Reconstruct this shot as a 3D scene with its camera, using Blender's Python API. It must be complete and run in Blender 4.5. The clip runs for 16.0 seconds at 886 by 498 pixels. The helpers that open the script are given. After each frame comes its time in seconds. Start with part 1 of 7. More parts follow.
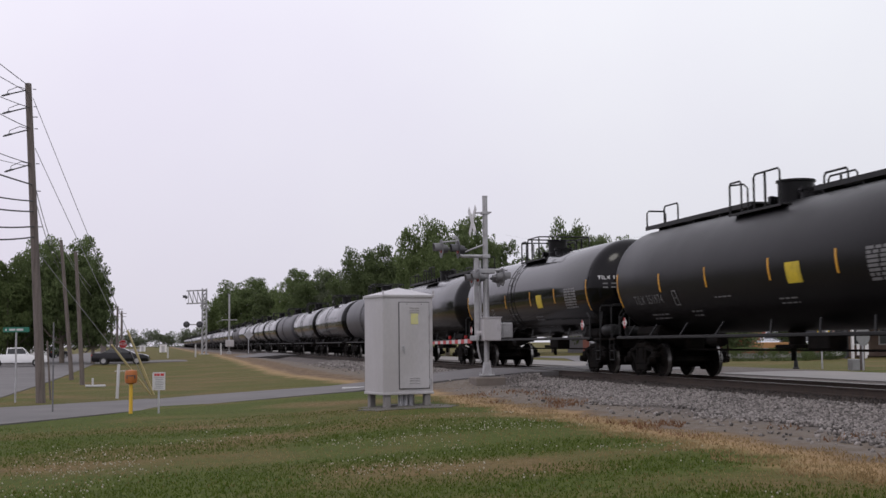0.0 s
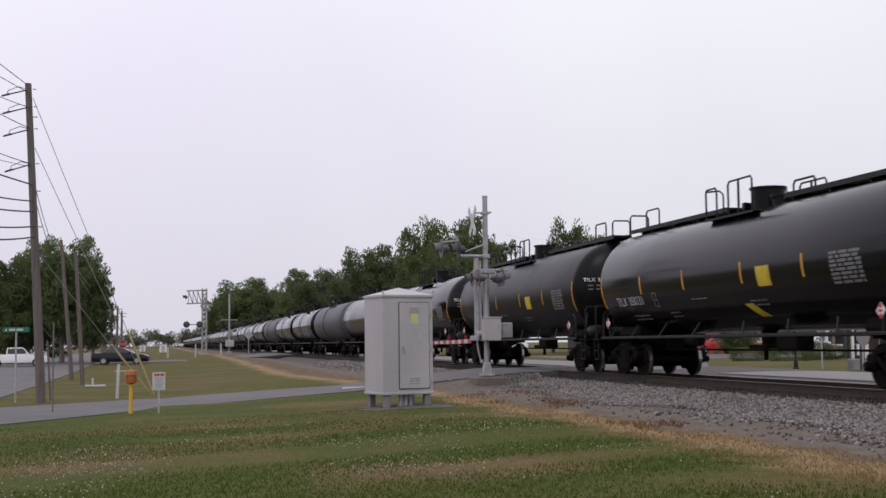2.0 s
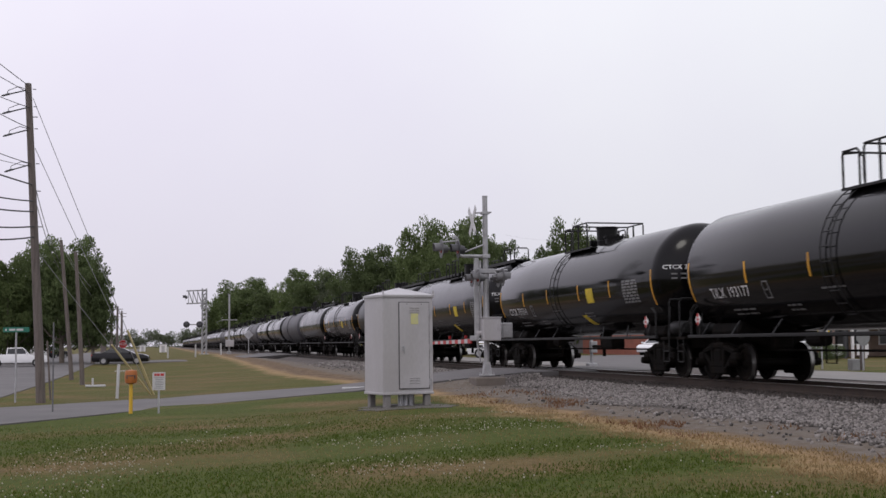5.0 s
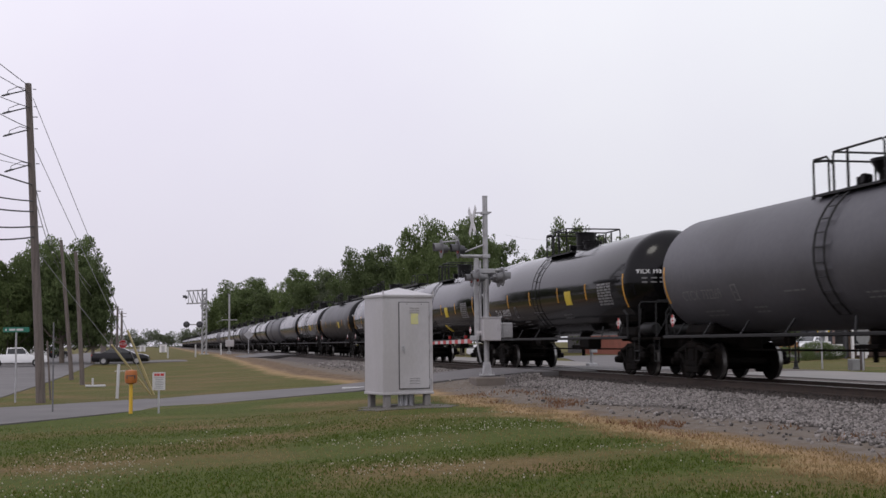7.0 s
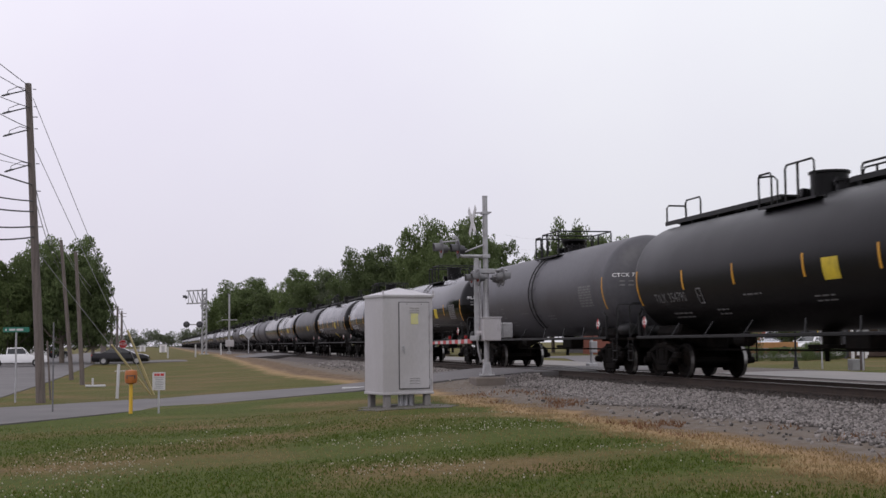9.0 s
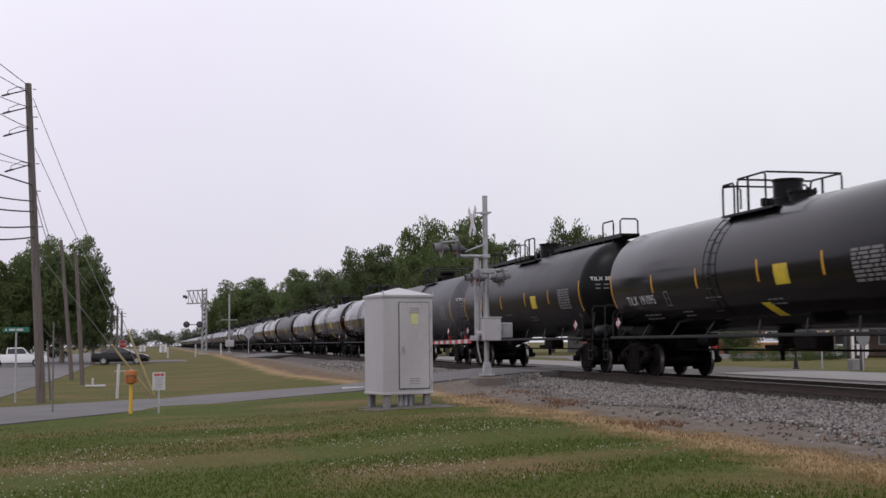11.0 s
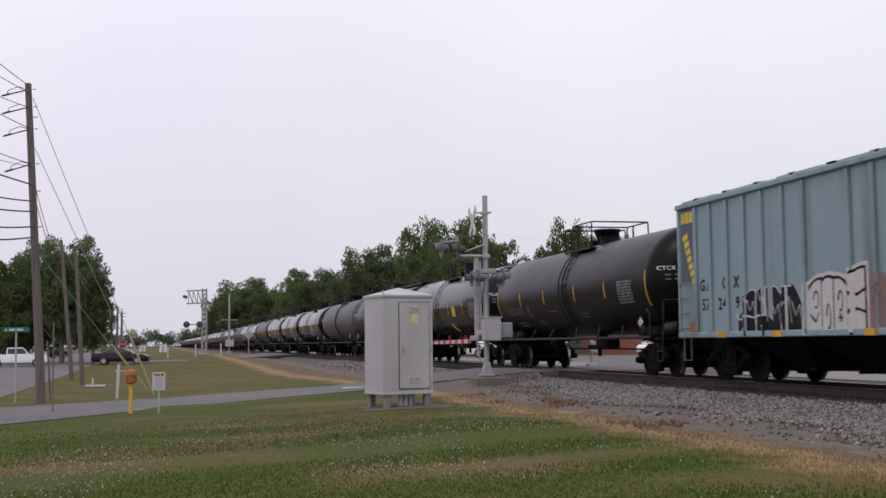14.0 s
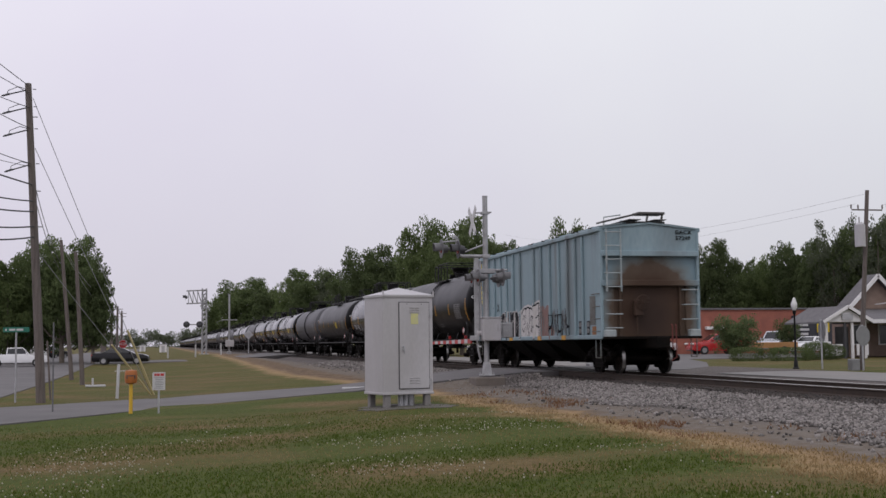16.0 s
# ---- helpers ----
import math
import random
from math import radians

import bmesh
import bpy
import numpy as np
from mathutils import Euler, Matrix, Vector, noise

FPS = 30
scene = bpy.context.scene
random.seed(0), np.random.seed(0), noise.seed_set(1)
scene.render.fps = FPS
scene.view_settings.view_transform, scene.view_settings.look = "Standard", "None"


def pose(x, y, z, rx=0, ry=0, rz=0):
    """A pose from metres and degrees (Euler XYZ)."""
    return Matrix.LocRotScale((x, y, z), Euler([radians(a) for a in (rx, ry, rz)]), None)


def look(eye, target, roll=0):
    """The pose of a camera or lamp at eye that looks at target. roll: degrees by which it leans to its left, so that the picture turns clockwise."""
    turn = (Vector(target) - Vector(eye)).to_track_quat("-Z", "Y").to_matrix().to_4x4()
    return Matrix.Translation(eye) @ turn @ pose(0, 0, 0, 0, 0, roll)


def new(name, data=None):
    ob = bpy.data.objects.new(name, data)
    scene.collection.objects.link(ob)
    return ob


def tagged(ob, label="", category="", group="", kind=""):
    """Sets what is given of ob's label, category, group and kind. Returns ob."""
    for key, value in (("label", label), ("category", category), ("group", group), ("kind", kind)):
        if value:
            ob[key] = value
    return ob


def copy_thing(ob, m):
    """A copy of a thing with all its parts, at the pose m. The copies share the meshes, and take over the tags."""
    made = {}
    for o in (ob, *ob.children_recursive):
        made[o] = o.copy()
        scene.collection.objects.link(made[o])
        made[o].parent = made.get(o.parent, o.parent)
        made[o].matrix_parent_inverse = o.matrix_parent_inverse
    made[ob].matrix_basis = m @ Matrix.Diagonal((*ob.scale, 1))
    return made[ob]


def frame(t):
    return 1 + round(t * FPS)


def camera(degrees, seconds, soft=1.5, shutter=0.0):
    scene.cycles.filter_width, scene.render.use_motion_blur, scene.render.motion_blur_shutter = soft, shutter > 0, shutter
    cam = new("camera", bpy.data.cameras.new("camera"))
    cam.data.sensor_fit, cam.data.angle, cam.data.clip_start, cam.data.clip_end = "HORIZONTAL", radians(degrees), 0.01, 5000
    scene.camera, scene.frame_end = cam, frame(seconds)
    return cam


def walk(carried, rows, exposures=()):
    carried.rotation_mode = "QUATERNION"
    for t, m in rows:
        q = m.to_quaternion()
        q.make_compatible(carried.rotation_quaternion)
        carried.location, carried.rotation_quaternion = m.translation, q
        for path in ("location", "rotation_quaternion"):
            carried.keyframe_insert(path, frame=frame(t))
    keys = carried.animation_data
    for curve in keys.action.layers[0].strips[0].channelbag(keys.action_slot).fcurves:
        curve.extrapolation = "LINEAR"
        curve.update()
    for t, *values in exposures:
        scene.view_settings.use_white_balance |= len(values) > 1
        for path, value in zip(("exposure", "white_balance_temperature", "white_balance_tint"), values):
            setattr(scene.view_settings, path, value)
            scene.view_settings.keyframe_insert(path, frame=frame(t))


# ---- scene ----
# ---- camera ----
# Track runs along +Y at x = TX, rail top at z = 0; the train rolls away along +Y.
TX = 14.576
V0, ACC = 9.6, 0.046


def run(t):
    """Metres rolled since the start; the train gathers speed slightly."""
    return V0 * t + ACC * t * t / 2


cam = camera(39.83, 16.0, 1.5, 0.25)
EYE = (0.0, 0.0, 1.004)
PSI, PIT = radians(13.007), radians(4.386)
AIM = (math.sin(PSI) * math.cos(PIT) * 50, math.cos(PSI) * math.cos(PIT) * 50, 1.004 + math.sin(PIT) * 50)
walk(cam, [(0.0, look(EYE, AIM, -0.59)), (16.0, look(EYE, AIM, -0.59))], [(0.0, 0.0), (15.2, 0.0), (16.0, -0.15)])

# ---- world and sun: bright overcast ----
world = bpy.data.worlds.new("overcast")
scene.world = world
world.use_nodes = True
wn, wl = world.node_tree.nodes, world.node_tree.links
wn.clear()
sky = wn.new("ShaderNodeTexSky")
sky.sky_type, sky.sun_disc = "NISHITA", False
sky.sun_elevation, sky.sun_rotation = radians(52), radians(200)
sky.dust_density = 4.0
skyb = wn.new("ShaderNodeBackground")
skyb.inputs[1].default_value = 0.06
wl.new(sky.outputs[0], skyb.inputs[0])
tc = wn.new("ShaderNodeTexCoord")
cl = wn.new("ShaderNodeTexNoise")
cl.inputs["Scale"].default_value, cl.inputs["Detail"].default_value = 2.2, 5
wl.new(tc.outputs["Generated"], cl.inputs["Vector"])
cr = wn.new("ShaderNodeValToRGB")
cr.color_ramp.elements[0].position, cr.color_ramp.elements[1].position = 0.3, 0.75
cr.color_ramp.elements[0].color = (0.86, 0.822, 0.945, 1)
cr.color_ramp.elements[1].color = (0.945, 0.937, 0.995, 1)
wl.new(cl.outputs[0], cr.inputs[0])
sep = wn.new("ShaderNodeSeparateXYZ")
wl.new(tc.outputs["Generated"], sep.inputs[0])
el = wn.new("ShaderNodeMapRange")
el.inputs[1].default_value, el.inputs[2].default_value = 0.0, 0.35
el.inputs[3].default_value, el.inputs[4].default_value = 0.84, 1.14
wl.new(sep.outputs[2], el.inputs[0])
clb = wn.new("ShaderNodeBackground")
tint = wn.new("ShaderNodeMapRange")
tint.inputs[1].default_value, tint.inputs[2].default_value = -0.2, 0.6
wl.new(sep.outputs[0], tint.inputs[0])
hue = wn.new("ShaderNodeMix")
hue.data_type = "RGBA"
hue.inputs[6].default_value, hue.inputs[7].default_value = (1.035, 1.015, 1.045, 1), (0.985, 1.015, 0.985, 1)
wl.new(tint.outputs[0], hue.inputs[0])
tinted = wn.new("ShaderNodeMix")
tinted.data_type, tinted.blend_type = "RGBA", "MULTIPLY"
tinted.inputs[0].default_value = 1.0
wl.new(cr.outputs[0], tinted.inputs[6])
wl.new(hue.outputs[2], tinted.inputs[7])
wl.new(tinted.outputs[2], clb.inputs[0])
wl.new(el.outputs[0], clb.inputs[1])
mixw = wn.new("ShaderNodeMixShader")
mixw.inputs[0].default_value = 0.9
wl.new(skyb.outputs[0], mixw.inputs[1])
wl.new(clb.outputs[0], mixw.inputs[2])
wo = wn.new("ShaderNodeOutputWorld")
wl.new(mixw.outputs[0], wo.inputs[0])
sun = new("sun", bpy.data.lights.new("sun", "SUN"))
sun.data.energy, sun.data.angle, sun.data.color = 0.5, radians(16), (1, 0.96, 0.9)
sun.matrix_world = look((-30, -60, 90), (0, 0, 0))


# ---- materials ----
def material(name, a, b=None, rough=0.7, metal=0.0, scale=3.0, bump=0.0, fine=40.0, stain=None, amount=0.0, stretch=(1, 1, 1), coat=0.0, rand=0.0, spec=0.5):
    """Two-scale noise between colours a and b, an optional stain colour, fine bump."""
    m = bpy.data.materials.new(name)
    m.use_nodes = True
    n, l = m.node_tree.nodes, m.node_tree.links
    bs = n["Principled BSDF"]
    b = b or tuple(c * 0.8 for c in a)
    t = n.new("ShaderNodeTexCoord")
    mp = n.new("ShaderNodeMapping")
    mp.inputs["Scale"].default_value = stretch
    l.new(t.outputs["Object"], mp.inputs[0])
    n1 = n.new("ShaderNodeTexNoise")
    n1.inputs["Scale"].default_value, n1.inputs["Detail"].default_value = scale, 6
    n2 = n.new("ShaderNodeTexNoise")
    n2.inputs["Scale"].default_value, n2.inputs["Detail"].default_value = fine, 3
    l.new(mp.outputs[0], n1.inputs["Vector"])
    l.new(mp.outputs[0], n2.inputs["Vector"])
    ad = n.new("ShaderNodeMath")
    ad.operation = "MULTIPLY_ADD"
    ad.inputs[1].default_value = 0.45
    l.new(n2.outputs[0], ad.inputs[0])
    mu = n.new("ShaderNodeMath")
    mu.operation = "MULTIPLY"
    mu.inputs[1].default_value = 0.55
    l.new(n1.outputs[0], mu.inputs[0])
    l.new(mu.outputs[0], ad.inputs[2])
    r = n.new("ShaderNodeValToRGB")
    r.color_ramp.elements[0].position, r.color_ramp.elements[1].position = 0.36, 0.64
    r.color_ramp.elements[0].color, r.color_ramp.elements[1].color = (*a, 1), (*b, 1)
    l.new(ad.outputs[0], r.inputs[0])
    col = r.outputs[0]
    if stain:
        n3 = n.new("ShaderNodeTexNoise")
        n3.inputs["Scale"].default_value, n3.inputs["Detail"].default_value = scale * 0.6, 7
        m2 = n.new("ShaderNodeMapping")
        m2.inputs["Location"].default_value = (7, 3, 5)
        m2.inputs["Scale"].default_value = stretch
        l.new(t.outputs["Object"], m2.inputs[0])
        l.new(m2.outputs[0], n3.inputs["Vector"])
        mr = n.new("ShaderNodeMapRange")
        mr.inputs[1].default_value, mr.inputs[2].default_value = 0.5, 0.7
        mr.inputs[4].default_value = amount
        l.new(n3.outputs[0], mr.inputs[0])
        mx = n.new("ShaderNodeMix")
        mx.data_type = "RGBA"
        l.new(mr.outputs[0], mx.inputs[0])
        l.new(col, mx.inputs[6])
        mx.inputs[7].default_value = (*stain, 1)
        col = mx.outputs[2]
    if rand:
        oi = n.new("ShaderNodeObjectInfo")
        hs = n.new("ShaderNodeHueSaturation")
        rm = n.new("ShaderNodeMapRange")
        rm.inputs[3].default_value, rm.inputs[4].default_value = 1 - rand, 1 + rand
        l.new(oi.outputs["Random"], rm.inputs[0])
        l.new(rm.outputs[0], hs.inputs["Value"])
        l.new(col, hs.inputs["Color"])
        col = hs.outputs[0]
    l.new(col, bs.inputs["Base Color"])
    rr = n.new("ShaderNodeMapRange")
    rr.inputs[3].default_value, rr.inputs[4].default_value = max(rough - 0.08, 0.02), min(rough + 0.1, 1)
    l.new(n1.outputs[0], rr.inputs[0])
    l.new(rr.outputs[0], bs.inputs["Roughness"])
    bs.inputs["Metallic"].default_value = metal
    bs.inputs["Specular IOR Level"].default_value = spec
    bs.inputs["Coat Weight"].default_value = coat
    if bump:
        bp = n.new("ShaderNodeBump")
        bp.inputs["Strength"].default_value, bp.inputs["Distance"].default_value = 0.6, bump
        l.new(ad.outputs[0], bp.inputs["Height"])
        l.new(bp.outputs[0], bs.inputs["Normal"])
    return m


def leaf_material(name, a, b, through_light=0.0):
    m = bpy.data.materials.new(name)
    m.use_nodes = True
    n, l = m.node_tree.nodes, m.node_tree.links
    bs = n["Principled BSDF"]
    g = n.new("ShaderNodeNewGeometry")
    oi = n.new("ShaderNodeObjectInfo")
    r = n.new("ShaderNodeValToRGB")
    r.color_ramp.elements[0].color, r.color_ramp.elements[1].color = (*a, 1), (*b, 1)
    l.new(g.outputs["Random Per Island"], r.inputs[0])
    hs = n.new("ShaderNodeHueSaturation")
    rm = n.new("ShaderNodeMapRange")
    rm.inputs[3].default_value, rm.inputs[4].default_value = 0.8, 1.2
    l.new(oi.outputs["Random"], rm.inputs[0])
    l.new(rm.outputs[0], hs.inputs["Value"])
    l.new(r.outputs[0], hs.inputs["Color"])
    l.new(hs.outputs[0], bs.inputs["Base Color"])
    bs.inputs["Roughness"].default_value = 0.6
    bs.inputs["Specular IOR Level"].default_value = 0.2
    if through_light:
        tr = n.new("ShaderNodeBsdfTranslucent")
        l.new(hs.outputs[0], tr.inputs[0])
        mx = n.new("ShaderNodeMixShader")
        mx.inputs[0].default_value = through_light
        l.new(bs.outputs[0], mx.inputs[1])
        l.new(tr.outputs[0], mx.inputs[2])
        l.new(mx.outputs[0], n["Material Output"].inputs[0])
    return m


BLACK_GLOSS = material("black_gloss_paint", (0.0018, 0.0018, 0.0022), (0.004, 0.0038, 0.004), 0.11, scale=0.8, fine=9, stain=(0.008, 0.007, 0.007), amount=0.3, spec=0.22)
BLACK_SATIN = material("black_satin_paint", (0.002, 0.002, 0.0024), (0.0045, 0.0042, 0.0046), 0.17, scale=0.8, fine=9, stain=(0.009, 0.008, 0.008), amount=0.35, spec=0.24)
BLACK_MATTE = material("weathered_black_paint", (0.003, 0.0029, 0.0034), (0.006, 0.0057, 0.0062), 0.34, scale=0.7, fine=8, stain=(0.009, 0.008, 0.008), amount=0.45, spec=0.16)
GREY_TANK = material("weathered_grey_paint", (0.056, 0.056, 0.064), (0.08, 0.079, 0.088), 0.5, scale=0.6, fine=7, stain=(0.03, 0.028, 0.03), amount=0.5)
STEEL_DARK = material("sooty_steel", (0.0045, 0.004, 0.0035), (0.0095, 0.008, 0.007), 0.8, scale=4, fine=30, stain=(0.02, 0.013, 0.009), amount=0.4, bump=0.004, spec=0.08)
BLACK_RAIL = material("black_railing_paint", (0.008, 0.008, 0.0085), (0.015, 0.015, 0.015), 0.5, scale=5, spec=0.25)
TREAD = material("polished_wheel_tread", (0.2, 0.195, 0.19), (0.34, 0.33, 0.32), 0.34, metal=1.0, scale=5)
STRIPE = material("amber_reflective_tape", (0.72, 0.36, 0.02), (0.55, 0.26, 0.015), 0.45, scale=6, stain=(0.2, 0.1, 0.03), amount=0.5, stretch=(1, 1, 1))
YELLOW_PANEL = material("yellow_stencil_panel", (0.72, 0.55, 0.03), (0.58, 0.42, 0.02), 0.5, scale=5, stain=(0.2, 0.15, 0.03), amount=0.4)
WHITE_PAINT = material("white_stencil_paint", (0.68, 0.68, 0.68), (0.8, 0.8, 0.8), 0.6, scale=6, stain=(0.15, 0.15, 0.15), amount=0.5)
DIM_PAINT = material("faded_white_stencil", (0.13, 0.13, 0.13), (0.2, 0.2, 0.2), 0.6, scale=9)
RED_PAINT = material("red_enamel", (0.5, 0.03, 0.03), (0.4, 0.025, 0.025), 0.45, scale=6)


# ---- mesh helpers ----
def part(name, bm, mat, parent=None, label="", smooth=False):
    me = bpy.data.meshes.new(name)
    bm.to_mesh(me)
    bm.free()
    for m_ in (mat if isinstance(mat, (list, tuple)) else [mat]):
        me.materials.append(m_)
    if smooth:
        for pl in me.polygons:
            pl.use_smooth = True
        me.set_sharp_from_angle(angle=radians(38))
    ob = new(name, me)
    if parent:
        ob.parent = parent
    if label:
        tagged(ob, label)
    return ob


def thing(name, m, label, category, group="", kind=""):
    ob = new(name)
    ob.empty_display_size = 0.1
    ob.matrix_basis = m
    return tagged(ob, label, category, group, kind)


def box(bm, x, y, z, sx, sy, sz, bev=0.0, rx=0, ry=0, rz=0, mi=0):
    mt = pose(x, y, z, rx, ry, rz) @ Matrix.Diagonal((sx, sy, sz, 1))
    g = bmesh.ops.create_cube(bm, size=1.0, matrix=mt)
    fs = {f for v in g["verts"] for f in v.link_faces}
    if bev:
        es = list({e for v in g["verts"] for e in v.link_edges})
        r = bmesh.ops.bevel(bm, geom=es, offset=bev, segments=1, affect="EDGES", profile=0.5)
        fs = set(r["faces"]) | {f for f in fs if f.is_valid}
    if mi:
        for f in fs:
            f.material_index = mi
    return bm


def rod(bm, p, q, r, r2=None, seg=10, cap=True, mi=0):
    p, q = Vector(p), Vector(q)
    d = q - p
    mt = Matrix.Translation((p + q) / 2) @ d.to_track_quat("Z", "Y").to_matrix().to_4x4()
    g = bmesh.ops.create_cone(bm, cap_ends=cap, segments=seg, radius1=r, radius2=r if r2 is None else r2, depth=d.length, matrix=mt)
    if mi:
        for f in {f for v in g["verts"] for f in v.link_faces}:
            f.material_index = mi
    return bm


def tube(bm, pts, r, seg=6):
    """A bent tube through the points."""
    pts = [Vector(p) for p in pts]
    rings = []
    side = None
    for i, p in enumerate(pts):
        d = (pts[min(i + 1, len(pts) - 1)] - pts[max(i - 1, 0)]).normalized()
        if side is None:
            side = d.orthogonal().normalized()
        side = (side - d * side.dot(d)).normalized()
        up = d.cross(side)
        rings.append([bm.verts.new(p + (side * math.cos(2 * math.pi * k / seg) + up * math.sin(2 * math.pi * k / seg)) * r) for k in range(seg)])
    for a, b in zip(rings, rings[1:]):
        for k in range(seg):
            bm.faces.new((a[k], a[(k + 1) % seg], b[(k + 1) % seg], b[k]))
    bm.faces.new(rings[0][::-1])
    bm.faces.new(rings[-1])
    return bm


def lathe(bm, prof, seg, m=None, mi=None):
    """Turn a profile of (radius, height) about Z, then move by m."""
    m = m or Matrix.Identity(4)
    rings = []
    for r, h in prof:
        if r < 1e-5:
            rings.append([bm.verts.new(m @ Vector((0, 0, h)))])
        else:
            rings.append([bm.verts.new(m @ Vector((r * math.cos(2 * math.pi * k / seg), r * math.sin(2 * math.pi * k / seg), h))) for k in range(seg)])
    for i, (a, b) in enumerate(zip(rings, rings[1:])):
        for k in range(seg):
            k2 = (k + 1) % seg
            if len(a) == 1 and len(b) == 1:
                continue
            vs = (a[0], b[k2], b[k]) if len(a) == 1 else (a[k], a[k2], b[0]) if len(b) == 1 else (a[k], a[k2], b[k2], b[k])
            f = bm.faces.new(vs)
            if mi:
                f.material_index = mi[i]
    return bm


def raw(name, verts, faces, mat, parent=None, label="", smooth=False):
    me = bpy.data.meshes.new(name)
    me.from_pydata([tuple(v) for v in verts], [], faces)
    me.materials.append(mat)
    if smooth:
        me.polygons.foreach_set("use_smooth", [True] * len(me.polygons))
    me.update()
    ob = new(name, me)
    if parent:
        ob.parent = parent
    if label:
        tagged(ob, label)
    return ob


def many(name, verts, tris, mat):
    """A large triangle mesh straight from arrays."""
    me = bpy.data.meshes.new(name)
    me.vertices.add(len(verts))
    me.vertices.foreach_set("co", np.asarray(verts, np.float32).ravel())
    n = len(tris)
    me.loops.add(n * 3)
    me.loops.foreach_set("vertex_index", np.asarray(tris, np.int32).ravel())
    me.polygons.add(n)
    me.polygons.foreach_set("loop_start", np.arange(0, n * 3, 3, dtype=np.int32))
    me.update(calc_edges=True)
    me.materials.append(mat)
    return me


def lettering(name, text, size, mat, parent, m, bold=0.0, wrap=None, label="", stretch=1.0):
    """Text as a thin mesh; wrap=(radius) lays it round a horizontal tank."""
    cu = bpy.data.curves.new(name, "FONT")
    cu.body, cu.size, cu.align_x, cu.align_y, cu.offset = text, size, "CENTER", "CENTER", bold
    cu.resolution_u = 2
    cu.space_character, cu.space_word = 1.08, 1.3
    tmp = bpy.data.objects.new(name, cu)
    me = bpy.data.meshes.new_from_object(tmp)
    bpy.data.objects.remove(tmp)
    for v in me.vertices:
        v.co.x *= stretch
        v.co.z = 0.0
        if wrap:
            a = v.co.y / wrap
            v.co.y, v.co.z = wrap * math.sin(a), wrap * (math.cos(a) - 1)
    me.materials.clear()
    me.materials.append(mat)
    ob = new(name, me)
    ob.parent = parent
    ob.matrix_basis = m
    return tagged(ob, label, kind="stuff")


def interp(v, xs, zs):
    return float(np.interp(v, xs, zs))


# ---- ground ----
GX = (-1500, -3, 2, 6, 8.8, 11.3, 12.75, 16.4, 17.6, 19, 1500)
GZ = (-0.85, -0.85, -0.72, -0.55, -0.5, -0.42, -0.22, -0.22, -0.32, -0.24, -0.24)
NEAR_X, NEAR_Y = (-60, -12, -3.7, 0.26, 6.4, 11, 18, 60), (16, 23.5, 30.8, 36.6, 39.5, 40.6, 41.8, 47)
FAR_X, FAR_Y = (-60, -12, -4.75, 0.31, 7.15, 11, 18, 60), (28, 34, 39.6, 43.7, 44.8, 47.5, 50, 56)
ROAD_X, ROAD_Z = (-60, -3.5, 0.3, 6.4, 9.5, 12.4, 16.7, 20, 30, 60), (-0.84, -0.82, -0.78, -0.5, -0.24, -0.03, -0.03, -0.1, -0.18, -0.2)


def smooth01(a, b, v):
    t = min(max((v - a) / (b - a), 0), 1)
    return t * t * (3 - 2 * t)


def ground_z(x, y):
    z = interp(x, GX, GZ)
    if x < 11:
        z += 0.33 * smooth01(60, 130, y) * smooth01(11.5, 8, x) * (1 if x > -30 else 1)
    # embankment of the cross street
    if 4 < x < 12.8 or 16.3 < x < 40:
        rz = interp(x, ROAD_X, ROAD_Z) - 0.04
        d = max(interp(x, NEAR_X, NEAR_Y) - y, y - interp(x, FAR_X, FAR_Y), 0)
        z = max(z, rz - max(d - 0.3, 0) * 0.22)
    # second crossing
    if 4 < x < 12.8 and rz2(x, y) is not None:
        z = max(z, rz2(x, y))
    return z


def rz2(x, y):
    d = max(abs(y - 146) - 7, 0)
    return -0.08 - d * 0.05 if d < 12 else None


